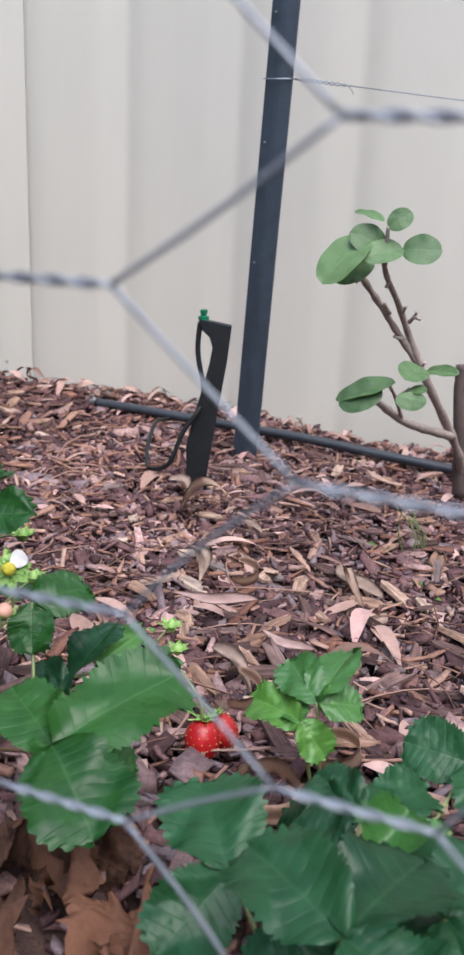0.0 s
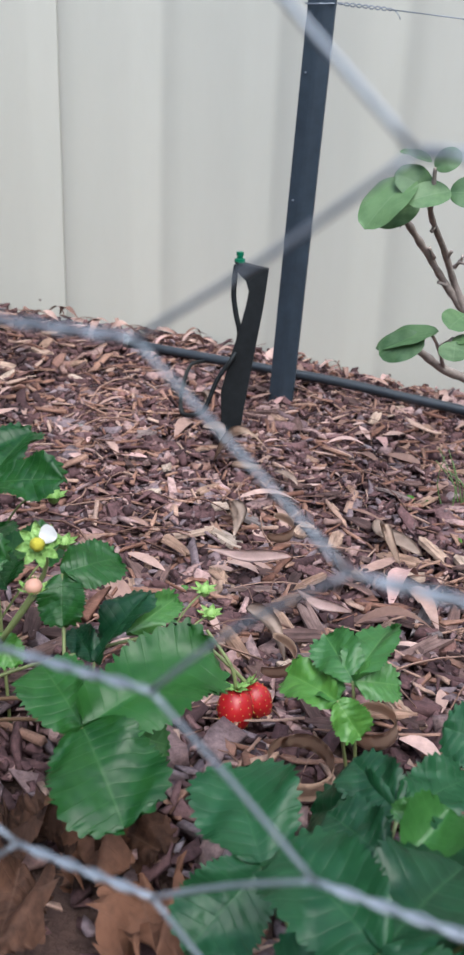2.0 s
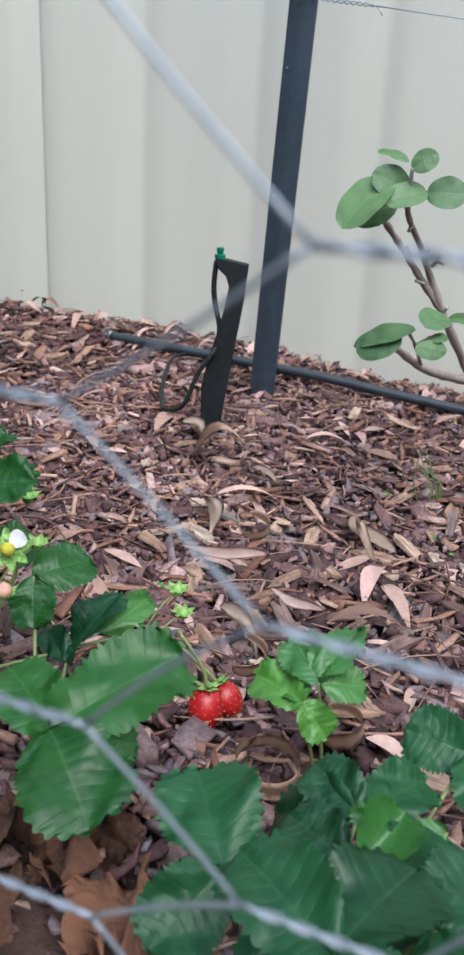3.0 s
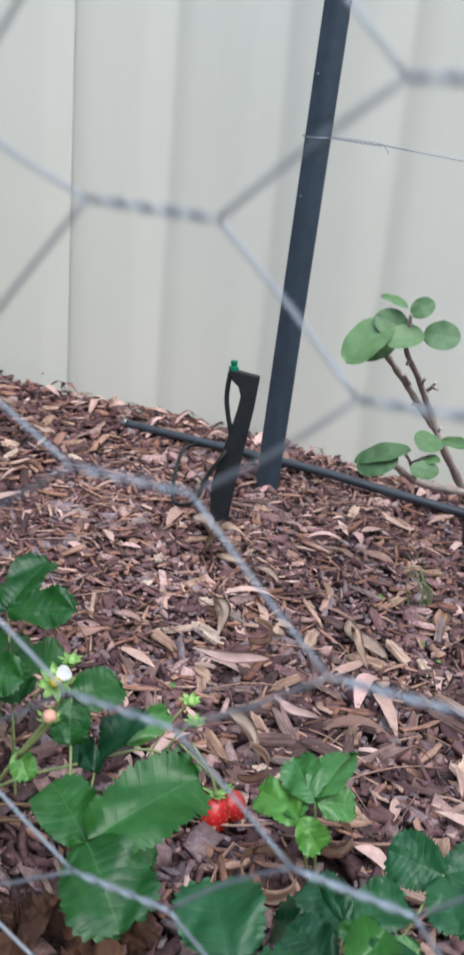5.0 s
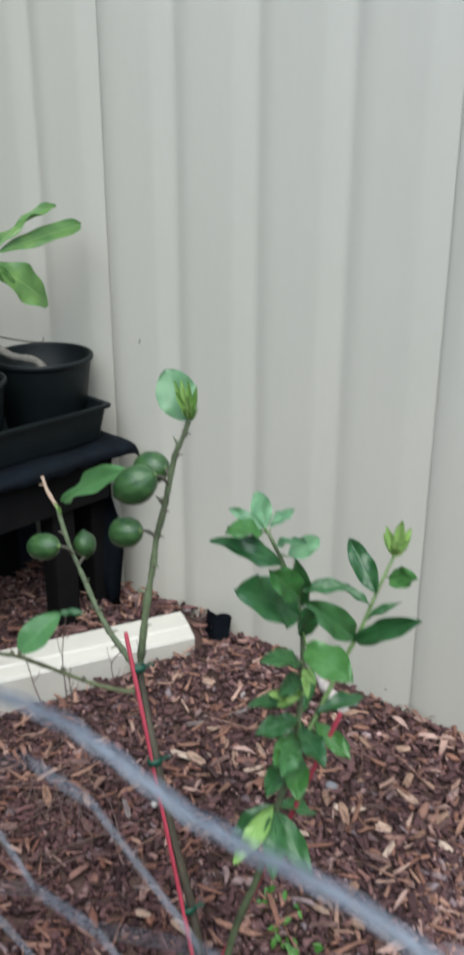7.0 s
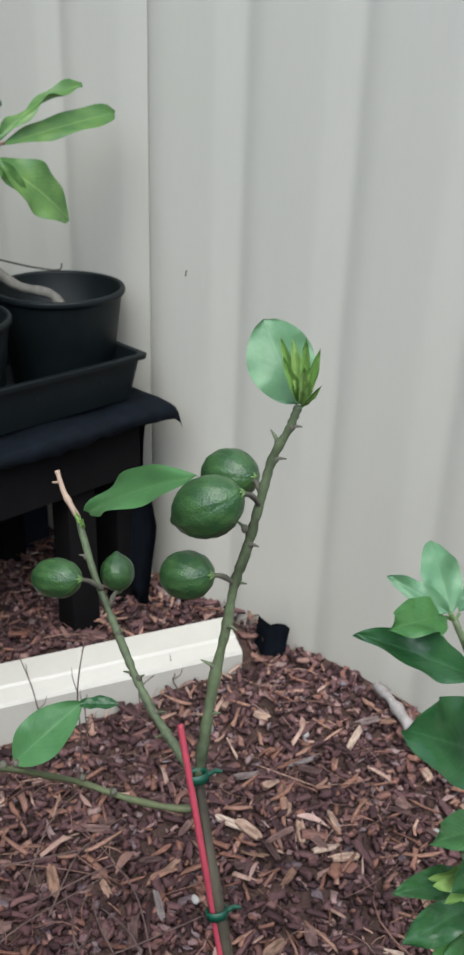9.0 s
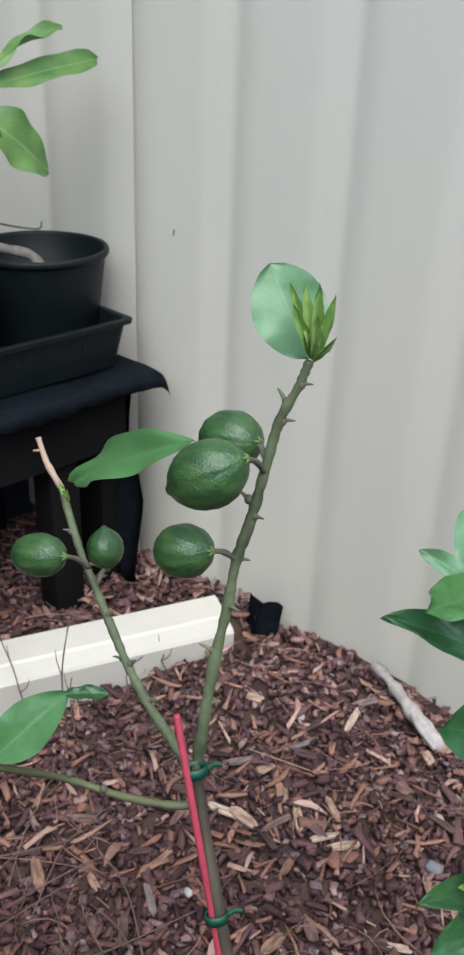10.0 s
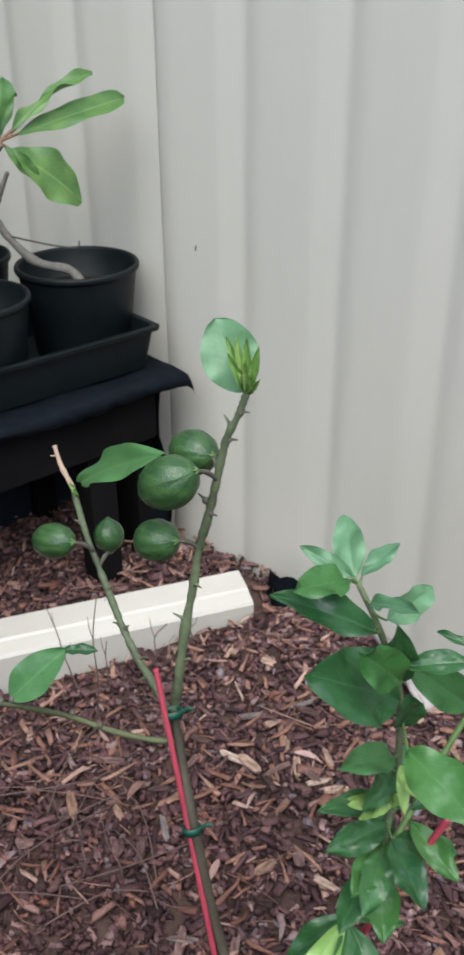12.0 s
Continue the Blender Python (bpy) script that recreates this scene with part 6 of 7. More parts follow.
def spots(count, x0, x1, y0, y1, clear=0.058):
    """Random places on the bed, off the sill board, with their ground heights."""
    out = []
    while len(out) < count:
        x, y = mr.uniform(x0, x1), mr.uniform(y0, y1)
        d = behind_sill(x, y)
        if abs(d) < clear and (Vector((x, y, 0)) - SILL_A).dot(SILL_WAY) > -0.02:
            continue
        if ((x - 0.725) / 0.085) ** 2 + ((y - 0.85) / 0.06) ** 2 < 1 and mr.rand() < 0.85:
            continue      # bare soil and dead leaves under the plant
        if min((x - 0.794) ** 2 + (y - 0.965) ** 2, (x - 0.817) ** 2 + (y - 1.016) ** 2) < 0.020 ** 2 and mr.rand() < 0.8:
            continue      # hollows under the rolled leaves
        out.append((x, y, ground_z(x, y)))
    return np.array(out)


def turns(count, tilt):
    """Random turning matrices: any heading, tilted a little."""
    yaw, ax, th = mr.uniform(0, 2 * np.pi, count), mr.uniform(0, 2 * np.pi, count), np.abs(mr.normal(0, tilt, count))
    k = np.stack([np.cos(ax), np.sin(ax), np.zeros(count)], -1)
    K = np.zeros((count, 3, 3))
    K[:, 0, 2], K[:, 1, 2], K[:, 2, 0], K[:, 2, 1] = k[:, 1], -k[:, 0], -k[:, 1], k[:, 0]
    R = np.eye(3) + np.sin(th)[:, None, None] * K + (1 - np.cos(th))[:, None, None] * (K @ K)
    Y = np.zeros((count, 3, 3))
    Y[:, 0, 0], Y[:, 0, 1], Y[:, 1, 0], Y[:, 1, 1], Y[:, 2, 2] = np.cos(yaw), -np.sin(yaw), np.sin(yaw), np.cos(yaw), 1
    return R @ Y


def chips(count, region, length, aspect, thick, tilt, high, low=-0.002, widest=0.016, worn=(0.92, 1.0)):
    """Thin splintered flakes: a ragged six-cornered outline, flat faces, square edges."""
    at = spots(count, *region)
    L = length[0] + (length[1] - length[0]) * mr.beta(1.2, 3.4, count)
    W = np.clip(L * mr.uniform(*aspect, count), 0.0025, widest)
    T = mr.uniform(*thick, count)
    ux = np.array([-0.5, 0.0, 0.5, 0.5, 0.0, -0.5])[None, :] + mr.uniform(-0.20, 0.20, (count, 6))
    uy = np.array([-0.5, -0.5, -0.5, 0.5, 0.5, 0.5])[None, :] * mr.uniform(0.25, 1.0, (count, 6))
    x, y = ux * L[:, None], uy * W[:, None]
    bend = mr.normal(0, 4, count)[:, None] * x * x + mr.normal(0, 0.16, count)[:, None] * y
    v = np.zeros((count, 12, 3))
    shrink = mr.uniform(*worn, (count, 6))
    v[:, :6, 0], v[:, :6, 1], v[:, :6, 2] = x, y, bend - T[:, None] * 0.5
    v[:, 6:, 0], v[:, 6:, 1], v[:, 6:, 2] = x * shrink, y * shrink, bend + T[:, None] * mr.uniform(0.2, 0.8, (count, 6))
    v = np.einsum("nij,nkj->nki", turns(count, tilt), v)
    at[:, 2] += mr.uniform(low, high, count)
    return v + at[:, None, :]


HEX = [(5, 4, 3, 2, 1, 0), (6, 7, 8, 9, 10, 11)] + [(k, (k + 1) % 6, 6 + (k + 1) % 6, 6 + k) for k in range(6)]


def scatter(name, verts, faces, mat, label, category, smooth=False):
    return tagged(new(name, raw_mesh(name, verts, faces, mat, smooth)), label, category, kind="stuff")


BED, FRONT, MOUND = (-1.25, 1.20, 0.74, 1.992), (0.22, 1.20, 0.74, 1.992), (-1.25, 0.30, 0.74, 1.992)
mulch = scatter("bark_mulch", np.concatenate([chips(6500, MOUND, (0.010, 0.036), (0.40, 0.90), (0.0012, 0.004), 0.28, 0.004, -0.003, 0.020), chips(11000, FRONT, (0.008, 0.036), (0.45, 0.95), (0.0012, 0.0042), 0.44, 0.008, -0.003, 0.018), chips(3800, FRONT, (0.012, 0.048), (0.22, 0.65), (0.0012, 0.0042), 0.46, 0.013, 0.002, 0.018),
                                      chips(240, FRONT, (0.028, 0.055), (0.40, 0.75), (0.004, 0.010), 0.30, 0.012, 0.004, 0.034, (0.7, 1.0)), chips(9000, FRONT, (0.004, 0.013), (0.25, 0.9), (0.001, 0.003), 0.5, 0.015, 0.002)]), HEX, BARK,
        "reddish brown bark mulch covering the garden bed", "bark mulch")
scatter("bark_nuggets", np.concatenate([chips(11500, MOUND, (0.007, 0.027), (0.55, 1.0), (0.004, 0.009), 0.50, 0.010, 0.000, 0.022, (0.55, 0.9)), chips(1900, MOUND, (0.016, 0.052), (0.25, 0.6), (0.002, 0.006), 0.3, 0.014, 0.006, 0.020, (0.7, 1.0)),
                                        chips(4200, FRONT, (0.006, 0.026), (0.55, 1.0), (0.004, 0.009), 0.55, 0.012, 0.002, 0.020, (0.55, 0.95))]), HEX, NUGGET,
        "dark red-brown bark nuggets heaped over the bed", "bark mulch")
scatter("wood_shards", np.concatenate([chips(1900, FRONT, (0.014, 0.055), (0.08, 0.26), (0.0008, 0.0028), 0.25, 0.015, 0.005), chips(1200, FRONT, (0.010, 0.036), (0.25, 0.6), (0.0008, 0.003), 0.25, 0.014, 0.006), chips(90, FRONT, (0.030, 0.070), (0.12, 0.30), (0.001, 0.004), 0.22, 0.019, 0.010, 0.018), chips(800, MOUND, (0.014, 0.050), (0.12, 0.42), (0.0008, 0.003), 0.25, 0.016, 0.007), chips(380, MOUND, (0.030, 0.075), (0.09, 0.28), (0.0015, 0.004), 0.22, 0.019, 0.010, 0.011)]), HEX, WOOD_SHARD, "pale splinters of wood mixed into the mulch", "wood chips")


def gum_leaves(count, region, size, curl=1.0, high=0.018):
    """Narrow sickle-shaped dry leaves, bent and rolled."""
    n = 9
    at = spots(count, *region)
    t = np.linspace(0, 1, n)[None, :]
    L = mr.uniform(*size, count)[:, None]
    W = L * mr.uniform(0.12, 0.30, count)[:, None]
    half = 0.5 * W * np.sin(np.pi * np.clip(t, 0.015, 0.985) ** 0.85) ** 0.8
    sickle = mr.normal(0, 0.07, count)[:, None] * L * (4 * t * (1 - t))
    arch = (mr.uniform(-0.10, 0.32, count) * curl)[:, None] * L * (4 * t * (1 - t)) + (mr.normal(0, 0.12, count) * curl)[:, None] * L * t
    roll = mr.normal(0, 0.8, count)[:, None] * (t - 0.5) * 2 * curl
    v = np.zeros((count, n * 3, 3))
    for j, s in enumerate((-1, 0, 1)):
        v[:, j * n:(j + 1) * n, 0] = (t - 0.5) * L
        v[:, j * n:(j + 1) * n, 1] = sickle + s * half * np.cos(roll)
        v[:, j * n:(j + 1) * n, 2] = arch + s * half * np.sin(roll) + (0.35 * half if s else 0)
    v = np.einsum("nij,nkj->nki", turns(count, 0.16), v)
    v[:, :, 2] -= v[:, :, 2].min(axis=1)[:, None] * 0.7
    at[:, 2] += mr.uniform(0.006, high, count)
    return v + at[:, None, :]


STRIP = [(k, k + 1, k + 10, k + 9) for k in range(8)] + [(k + 9, k + 10, k + 19, k + 18) for k in range(8)]
scatter("leaf_litter", np.concatenate([gum_leaves(260, (0.20, 1.2, 0.95, 1.88), (0.018, 0.048), 0.45, 0.016), gum_leaves(30, (0.20, 1.2, 0.98, 1.90), (0.045, 0.070), 0.7, 0.020), gum_leaves(90, (0.0, 1.2, 1.89, 1.975), (0.03, 0.06), 1.3), gum_leaves(40, (-1.2, 0.2, 0.8, 1.9), (0.025, 0.05), 0.6)]), STRIP, DRY_LEAF,
        "pale dry gum leaves lying curled over the mulch", "leaf litter", True)


def fibres(count, region, size, thick):
    n = 5
    at = spots(count, *region)
    t = np.linspace(0, 1, n)[None, :]
    L = mr.uniform(*size, count)[:, None]
    r = mr.uniform(*thick, count)[:, None] * (1 - 0.5 * t)
    bow = mr.uniform(-0.25, 0.25, count)[:, None] * L * (4 * t * (1 - t))
    lift = mr.uniform(0.0, 0.12, count)[:, None] * L * (4 * t * (1 - t))
    v = np.zeros((count, n * 3, 3))
    for j in range(3):
        a = 2 * np.pi * j / 3
        v[:, j * n:(j + 1) * n, 0] = (t - 0.5) * L
        v[:, j * n:(j + 1) * n, 1] = bow + r * np.cos(a)
        v[:, j * n:(j + 1) * n, 2] = lift + r * np.sin(a)
    v = np.einsum("nij,nkj->nki", turns(count, 0.15), v)
    at[:, 2] += mr.uniform(0.006, 0.016, count)
    return v + at[:, None, :]


ROD = [(j * 5 + k, j * 5 + k + 1, ((j + 1) % 3) * 5 + k + 1, ((j + 1) % 3) * 5 + k) for j in range(3) for k in range(4)] + [(10, 5, 0), (4, 9, 14)]
scatter("dry_fibres", np.concatenate([fibres(1000, BED, (0.03, 0.09), (0.0005, 0.0013)), fibres(160, BED, (0.08, 0.15), (0.0009, 0.0018))]), ROD, FIBRE, "thin dry stalks and fibres strewn over the mulch", "dry stalks", True)


# -- the larger chips: splintered slivers with fibres along them --
def fibrous(name, stops):
    m, nodes, links, b = material(name, 0.85, 0.0, 0.25)
    info = nodes.new("ShaderNodeObjectInfo")
    c = ramp(nodes, stops)
    links.new(info.outputs["Random"], c.inputs[0])
    streak = noise_node(nodes, links, 1.0, 4, 0.65, stretch=(35, 520, 520))
    blotch = noise_node(nodes, links, 130, 3, 0.6)
    g = ramp(nodes, [(0.30, (0.50, 0.48, 0.47)), (0.70, (1.30, 1.28, 1.26))])
    links.new(streak.outputs[0], g.inputs[0])
    k = ramp(nodes, [(0.35, (0.72, 0.70, 0.70)), (0.65, (1.10, 1.10, 1.10))])
    links.new(blotch.outputs[0], k.inputs[0])
    links.new(mix(nodes, links, 1.0, mix(nodes, links, 1.0, c.outputs[0], g.outputs[0], "MULTIPLY"), k.outputs[0], "MULTIPLY"), b.inputs["Base Color"])
    bump(nodes, links, b, streak.outputs[0], 0.9, 0.0012)
    return m


DARK_CHIP = fibrous("dark_bark_sliver", [(0.0, (0.060, 0.036, 0.035)), (0.5, (0.120, 0.074, 0.069)), (0.8, (0.19, 0.120, 0.108)), (1.0, (0.19, 0.165, 0.165))])
TAN_CHIP = fibrous("tan_wood_sliver", [(0.0, (0.235, 0.140, 0.100)), (0.4, (0.335, 0.225, 0.170)), (0.75, (0.42, 0.310, 0.245)), (1.0, (0.51, 0.415, 0.345))])


def sliver(mat, length, width, thick, seed):
    """One chip lying along x: ragged ends, grooves along its fibres, a slight bow."""
    r2 = random.Random(seed)
    bm = bmesh.new()
    nx, ny = 5, 3
    bow, twist = r2.uniform(-0.10, 0.14), r2.uniform(-0.35, 0.35)
    start = [r2.uniform(0.0, 0.22) for _ in range(ny + 1)]
    stop = [1 - r2.uniform(0.0, 0.26) for _ in range(ny + 1)]
    ridge = [r2.uniform(0.35, 1.0) for _ in range(ny + 1)]
    lean = r2.uniform(-0.25, 0.25)
    layers = []
    for top in (0, 1):
        grid = []
        for i in range(nx + 1):
            row = []
            for j in range(ny + 1):
                u = start[j] + (stop[j] - start[j]) * i / nx
                v = j / ny - 0.5
                wide = width * (0.80 + 0.35 * math.sin(math.pi * u) + lean * (u - 0.5)) * (0.9 if top else 1.0)
                z = bow * length * 4 * u * (1 - u) * 0.5 + twist * v * width * (u - 0.5) * 2
                z += thick * (ridge[j] * (0.75 + 0.25 * math.sin(5 * u + seed + j)) if top else -0.35)
                row.append(bm.verts.new(((u - 0.5) * length, v * wide, z)))
            grid.append(row)
        layers.append(grid)
    low, high = layers
    for i in range(nx):
        for j in range(ny):
            bm.faces.new((high[i][j], high[i + 1][j], high[i + 1][j + 1], high[i][j + 1]))
        bm.faces.new((low[i][0], low[i + 1][0], high[i + 1][0], high[i][0]))
        bm.faces.new((high[i][ny], high[i + 1][ny], low[i + 1][ny], low[i][ny]))
    for j in range(ny):
        bm.faces.new((low[0][j + 1], low[0][j], high[0][j], high[0][j + 1]))
        bm.faces.new((low[nx][j], low[nx][j + 1], high[nx][j + 1], high[nx][j]))
    return add_mesh("chip", bm, mat)


rc = random.Random(77)
SLIVERS = [[sliver(m, rc.uniform(0.030, 0.058) * k, rc.uniform(0.006, 0.014) * k, rc.uniform(0.0018, 0.0042), 10 * n + s) for s in range(9)] for n, (m, k) in enumerate(((DARK_CHIP, 1.0), (TAN_CHIP, 0.95)))]
for count, tan, (x0, x1, y0, y1) in ((120, 0.38, (0.56, 1.02, 1.00, 1.36)), (60, 0.40, (0.38, 0.95, 1.36, 1.90)), (90, 0.52, (-0.42, 0.22, 1.30, 1.93))):
    for x, y, z in spots(count, x0, x1, y0, y1):
        if math.hypot(x - 0.742, y - 1.015) < 0.045:
            continue      # the berries lie clear of the chips
        ob = new("chip", rc.choice(SLIVERS[1 if rc.random() < tan else 0]))
        ob.parent = mulch
        ob.matrix_basis = pose(x, y, z + rc.uniform(0.010, 0.016), rc.gauss(0, 12), rc.gauss(0, 9), rc.uniform(0, 360))


# -- single leaves that stand out --
def sickle_leaf(name, mat, width, bow, arch, roll, seed):
    r2 = random.Random(seed)
    bm = bmesh.new()
    rows = []
    n = 18
    for i in range(n + 1):
        t = i / n
        half = 0.5 * width * max(0.02, math.sin(math.pi * t ** 0.85)) ** 0.75
        c = Vector((t, bow * 4 * t * (1 - t), arch * 4 * t * (1 - t) + 0.02 * math.sin(8 * t + seed)))
        a = roll * (t - 0.5) * 2
        rows.append([bm.verts.new(c + Vector((0, s * half * math.cos(a), s * half * math.sin(a) + 0.3 * half * abs(s)))) for s in (-1, -0.5, 0, 0.5, 1)])
    for a, b in zip(rows, rows[1:]):
        for k in range(4):
            bm.faces.new((a[k], b[k], b[k + 1], a[k + 1]))
    bmesh.ops.solidify(bm, geom=bm.faces[:], thickness=0.006)
    return add_mesh(name, bm, mat, True)


PALE_LEAF = plain("pale_tan_leaf", (0.40, 0.295, 0.24), 0.65, var=0.3, scale=9, relief=0.2)
PINK_LEAF = plain("pinkish_dry_leaf", (0.42, 0.29, 0.265), 0.65, var=0.3, scale=9, relief=0.2)
BROWN_LEAF = plain("brown_curled_leaf", (0.47, 0.33, 0.25), 0.55, var=0.3, scale=9, relief=0.2)
SICKLE = [sickle_leaf("dry_leaf", m, w, bow, arch, roll, s) for s, (m, w, bow, arch, roll) in enumerate(((PALE_LEAF, 0.22, 0.16, 0.10, 0.3), (PINK_LEAF, 0.20, -0.12, 0.06, 0.7), (PALE_LEAF, 0.26, 0.10, 0.12, -0.6), (BROWN_LEAF, 0.16, 0.12, 0.30, 0.9)))]


def dry_leaf(a, b, k, face=(0, -0.3, 1), wide=1.0, label="pale curled dry gum leaf lying on the mulch"):
    a, b = Vector(a), Vector(b)
    ob = new("dry_leaf", SICKLE[k])
    ob.matrix_world = leaf_pose(a, b, face, wide)
    tagged(ob, label, "dry leaf", "single dry leaves")


dry_leaf((0.588, 1.352, 0.222), (0.630, 1.280, 0.224), 0, wide=0.85)
dry_leaf((0.619, 1.238, 0.232), (0.692, 1.259, 0.232), 1, wide=0.95, label="pinkish curled dry gum leaf lying on the mulch")
dry_leaf((0.716, 1.198, 0.238), (0.763, 1.186, 0.238), 1, wide=1.15, label="pinkish curled dry gum leaf lying on the mulch")
dry_leaf((0.535, 1.452, 0.218), (0.575, 1.515, 0.218), 3, wide=1.6, label="broad brown dry leaf lying on the mulch")
dry_leaf((0.478, 1.548, 0.218), (0.524, 1.500, 0.220), 2, wide=1.1)
dry_leaf((0.676, 1.072, 0.245), (0.714, 1.020, 0.250), 0, wide=0.5)
dry_leaf((0.69, 1.16, 0.235), (0.742, 1.10, 0.240), 2, wide=0.6)
for k in range(11):
    x, y = 0.35 + 0.75 * random.random(), 1.0 + 0.9 * random.random()
    a = random.uniform(0, 6.3)
    s = random.uniform(0.045, 0.08)
    z = ground_z(x, y) + 0.016
    dry_leaf((x, y, z), (x + s * math.cos(a), y + s * math.sin(a), z + random.uniform(-0.002, 0.006)), random.randrange(4), (random.uniform(-.3, .3), random.uniform(-.5, .1), 1), random.uniform(0.8, 1.3))


def curled_leaf(c, r, start, sweep, width, lean):
    """A dry leaf rolled into a loop, standing on edge."""
    ob = thing("curled_leaf", "brown dry leaf rolled into a loop on the mulch", "dry leaf", c, "rolled dry leaves")
    bm = bmesh.new()
    tip = pose(0, 0, 0, *lean).to_3x3()
    rows = []
    for i in range(25):
        t = i / 24
        a = start + sweep * t
        half = 0.5 * width * max(0.05, math.sin(math.pi * t ** 0.9)) ** 0.3
        p = tip @ Vector((r * math.cos(a) * (1 + 0.15 * t), r * 0.9 * math.sin(a), 0))
        rows.append([bm.verts.new(Vector(c) + p + tip @ Vector((0, 0, s * half))) for s in (-1, -0.3, 0.3, 1)])
    for a, b in zip(rows, rows[1:]):
        for k in range(3):
            bm.faces.new((a[k], b[k], b[k + 1], a[k + 1]))
    bmesh.ops.solidify(bm, geom=bm.faces[:], thickness=0.0006)
    part("blade", bm, BROWN_LEAF, ob, smooth=True)


curled_leaf((0.794, 0.972, 0.274), 0.0155, 2.6, -6.6, 0.018, (20, 6))
curled_leaf((0.817, 1.022, 0.272), 0.0125, -3.4, 5.6, 0.015, (22, -5))
curled_leaf((0.740, 1.073, 0.264), 0.015, -1.6, 3.4, 0.014, (20, 10))
curled_leaf((0.672, 1.269, 0.251), 0.014, -1.8, 3.8, 0.013, (20, 5))

# -- weathered branch, scrap of weed mat, dry twigs --
GREY_WOOD = plain("weathered_grey_wood", (0.33, 0.30, 0.29), 0.85, var=0.6, scale=60, relief=0.8)
drift = thing("weathered_branch", "short weathered grey branch lying against the fence", "branch", (-0.19, 1.95, 0.22))
stem(drift, [(-0.240, 1.968, 0.252), (-0.21, 1.960, 0.247), (-0.15, 1.930, 0.232), (-0.085, 1.898, 0.218)], (0.007, 0.010), GREY_WOOD, "wood", knots=0.6, seed=3, sides=9)
stem(drift, [(-0.15, 1.930, 0.232), (-0.13, 1.905, 0.236), (-0.09, 1.885, 0.225)], (0.006, 0.003), GREY_WOOD, "splinter", knots=0.2, seed=4)
scrap = thing("weed_mat_scrap", "crumpled scrap of black weed mat at the end of the edging", "weed mat", (-0.455, 1.958, 0.18))
bm = bmesh.new()
r2 = random.Random(2)
rows = []
for i in range(9):
    rows.append([bm.verts.new((-0.490 + 0.0110 * j + 0.001 * r2.uniform(-1, 1) + 0.0015 * i, 1.955 + 0.006 * math.sin(j * 1.1 + i * 0.25) + 0.003 * i * 0.4 + 0.001 * r2.uniform(-1, 1),
                               0.16 + 0.0160 * i + (0.006 * r2.uniform(-1, 0.6) if i == 8 else 0))) for j in range(7)])
for a, b in zip(rows, rows[1:]):
    for k in range(6):
        bm.faces.new((a[k], a[k + 1], b[k + 1], b[k]))
bmesh.ops.solidify(bm, geom=bm.faces[:], thickness=0.002)
part("cloth", bm, FABRIC, scrap)
TWIG_BARK = plain("dry_twig", (0.12, 0.078, 0.068), 0.8, var=0.35, scale=90, relief=0.4)
rt = random.Random(31)
for foot, top, side in (((-0.497, 1.527), (-0.459, 1.530, 0.486), 0.010), ((-0.592, 1.584), (-0.674, 1.590, 0.330), -0.006), ((-0.544, 1.681), (-0.478, 1.690, 0.324), 0.016), ((-0.567, 1.620), (-0.560, 1.625, 0.285), 0.004),
                        ((-0.504, 1.790), (-0.545, 1.800, 0.250), -0.01), ((-0.385, 1.352), (-0.358, 1.350, 0.280), 0.006), ((-0.305, 1.287), (-0.214, 1.290, 0.370), -0.012), ((-0.294, 1.305), (-0.240, 1.310, 0.380), 0.012), ((-0.255, 1.354), (-0.262, 1.350, 0.300), 0.01)):
    z = ground_z(*foot)
    tw = thing("dry_twig", "thin dry leafless twig sticking up from the mulch", "twig", (*foot, z), "dry twigs")
    a, b = Vector((*foot, z - 0.005)), Vector(top)
    stem(tw, [a, a.lerp(b, 0.35) + Vector((side, 0, 0.004)), a.lerp(b, 0.7) - Vector((side * 0.6, 0, 0)), b], (0.0015, 0.0007), TWIG_BARK, "stem", steps=5, sides=6, knots=0.2)
    for f, s in ((0.45, 1), (0.7, -1)):
        p = a.lerp(b, f) + Vector((side * (0.6 if f < 0.5 else -0.6), 0, 0))
        stem(tw, [p, p + Vector((s * 0.012, 0.004, 0.014)), p + Vector((s * 0.016, 0.006, 0.030))], (0.0009, 0.0005), TWIG_BARK, "side_shoot", steps=3, sides=5)
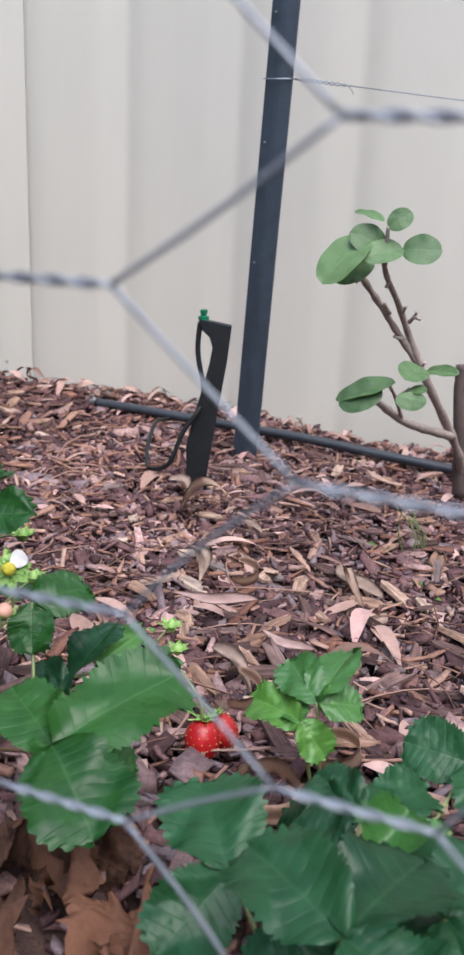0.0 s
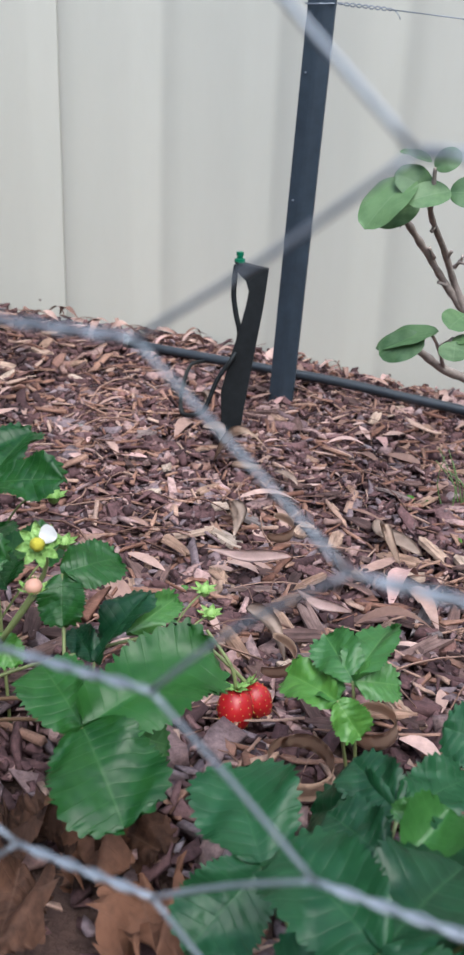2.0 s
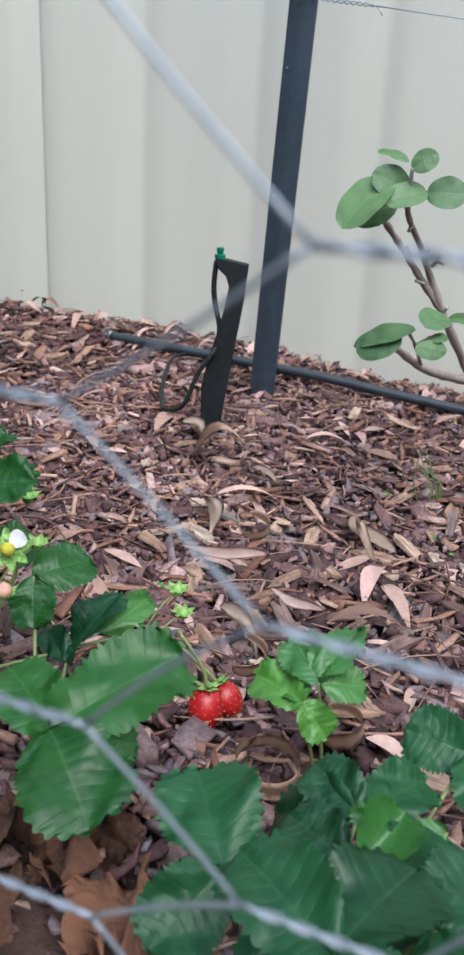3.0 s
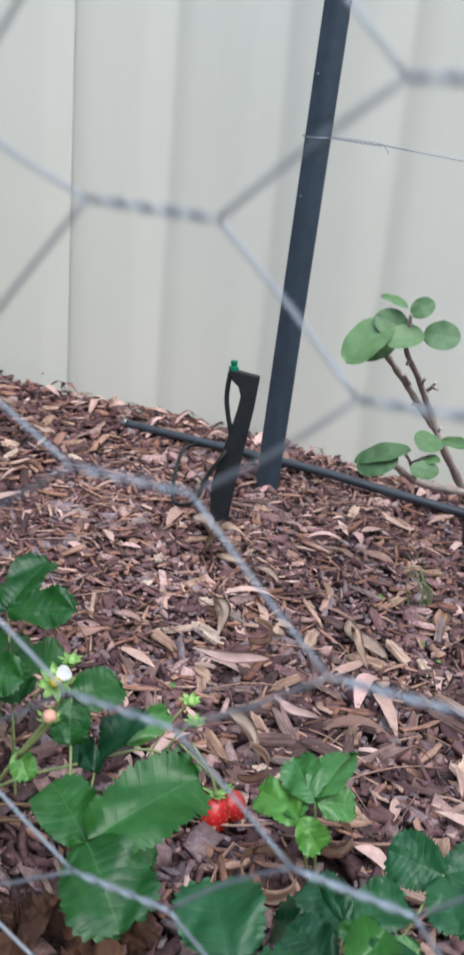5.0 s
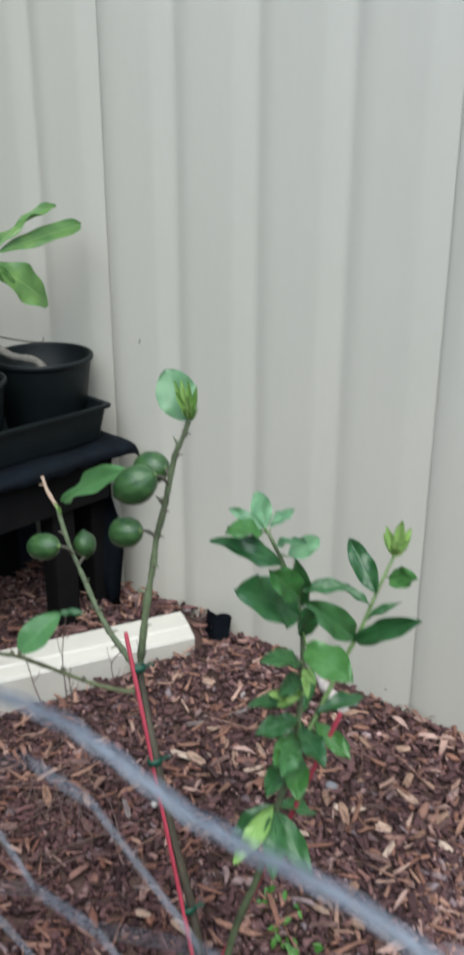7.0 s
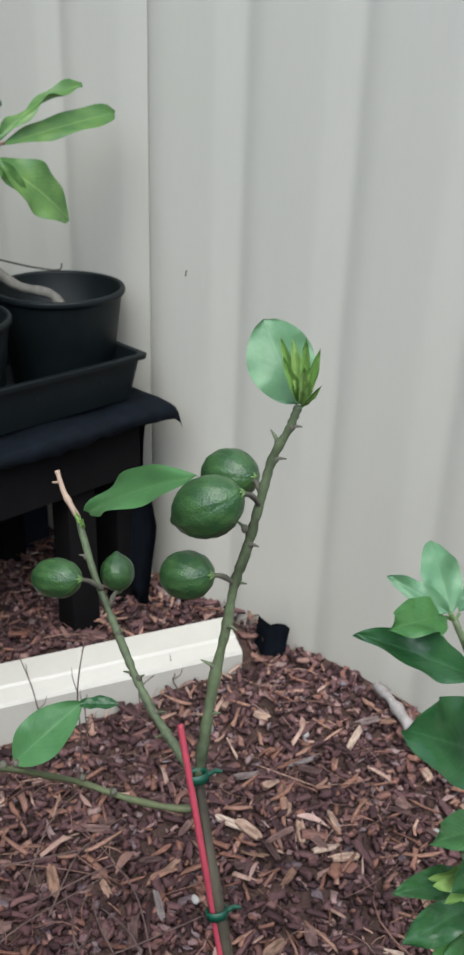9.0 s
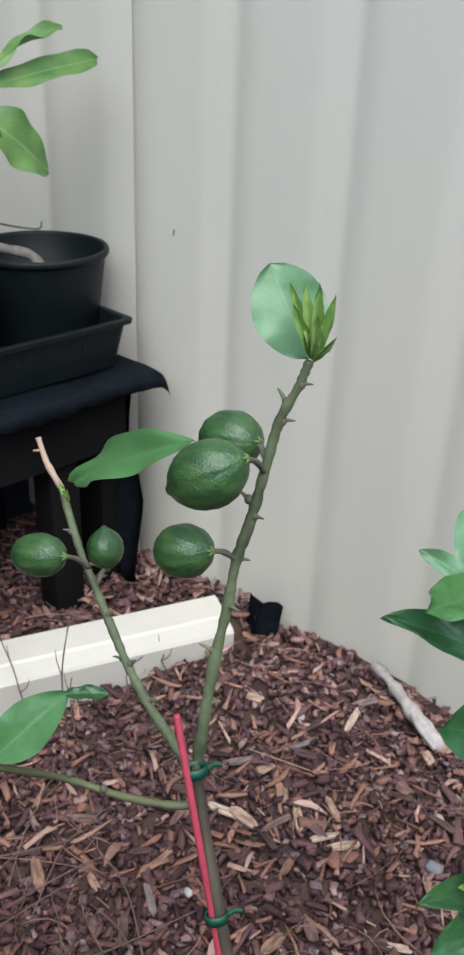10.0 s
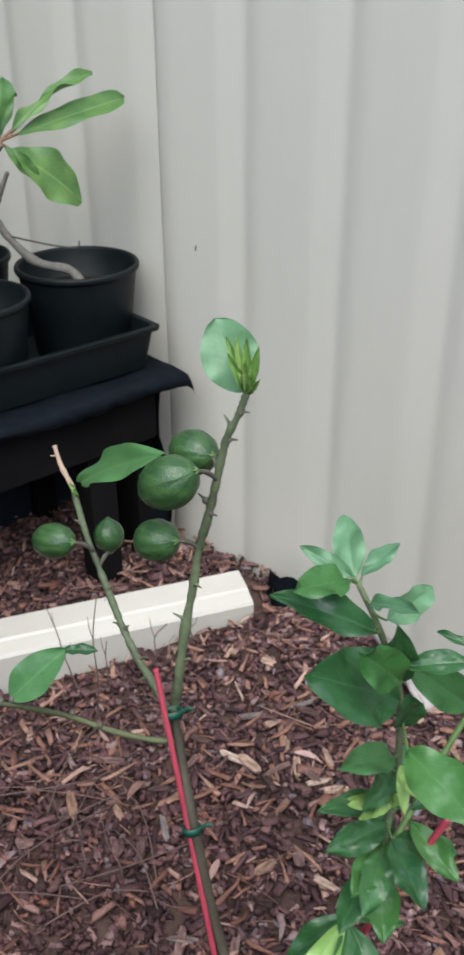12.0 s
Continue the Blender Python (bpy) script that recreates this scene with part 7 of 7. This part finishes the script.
for k in range(16):
    x, y, a = -0.36 + rt.uniform(-.14, .14), 1.30 + rt.uniform(-.12, .18), rt.uniform(0.6, 2.8)
    d = Vector((math.cos(a), math.sin(a), 0)) * rt.uniform(0.06, 0.12)
    z = ground_z(x, y) + 0.014
    ob = thing("dry_vine", "thin dry vine stem trailing over the mulch", "dry stem", (x, y, z), "dry vine stems")
    stem(ob, [Vector((x, y, z)) - d, Vector((x, y, z + 0.012)) + Vector((rt.uniform(-.02, .02), rt.uniform(-.02, .02), 0)), Vector((x, y, z)) + d], (0.0012, 0.0008), TWIG_BARK, "stem", steps=6, sides=5)

# -- a few small stones --
STONE = plain("pale_stone", (0.36, 0.34, 0.32), 0.8, var=0.25, scale=120, relief=0.4)
SLATE = plain("blue_grey_stone", (0.17, 0.17, 0.19), 0.8, var=0.25, scale=120, relief=0.4)
for x, y, r, dark in ((0.322, 1.522, 0.0085, 0), (-0.255, 1.625, 0.0075, 0), (-0.033, 1.78, 0.009, 0), (-0.006, 1.702, 0.011, 1), (-0.231, 1.486, 0.007, 0), (-0.281, 1.822, 0.0075, 0), (-0.287, 1.947, 0.006, 1)):
    st = thing("stone", "small blue-grey stone lying in the bark mulch" if dark else "small pale stone lying in the bark mulch", "stone", (x, y, ground_z(x, y)), "small stones")
    bm = bmesh.new()
    bmesh.ops.create_icosphere(bm, subdivisions=3, radius=r, matrix=Matrix.Translation((x, y, ground_z(x, y) + 0.010)) @ pose(0, 0, 0, 0, 0, x * 900) @ Matrix.Diagonal((1.0, 0.8, 0.65, 1)))
    r2 = random.Random(int(x * 1000))
    ph = [r2.uniform(0, 6) for _ in range(3)]
    for v in bm.verts:
        d = (v.co - Vector((x, y, ground_z(x, y) + 0.010))) / r
        v.co += d * r * 0.10 * (math.sin(3 * d.x + ph[0]) + math.sin(4 * d.y + ph[1]) + math.sin(3 * d.z + ph[2]))
    part("stone_body", bm, SLATE if dark else STONE, st, smooth=True)

# -- small marks on the fence paint --
MARK = plain("dark_speck", (0.14, 0.13, 0.12), 0.8, var=0.3, scale=200, relief=0.0)
for x, z, h in ((-0.675, 0.857, 0.010),):
    bm = bmesh.new()
    box(bm, (0.0022, 0.0008, h), Matrix.Translation((x, FENCE_Y - 0.0012, z)) @ pose(0, 0, 0, 0, 12, 0))
    part("dirt_mark", bm, MARK, fence)
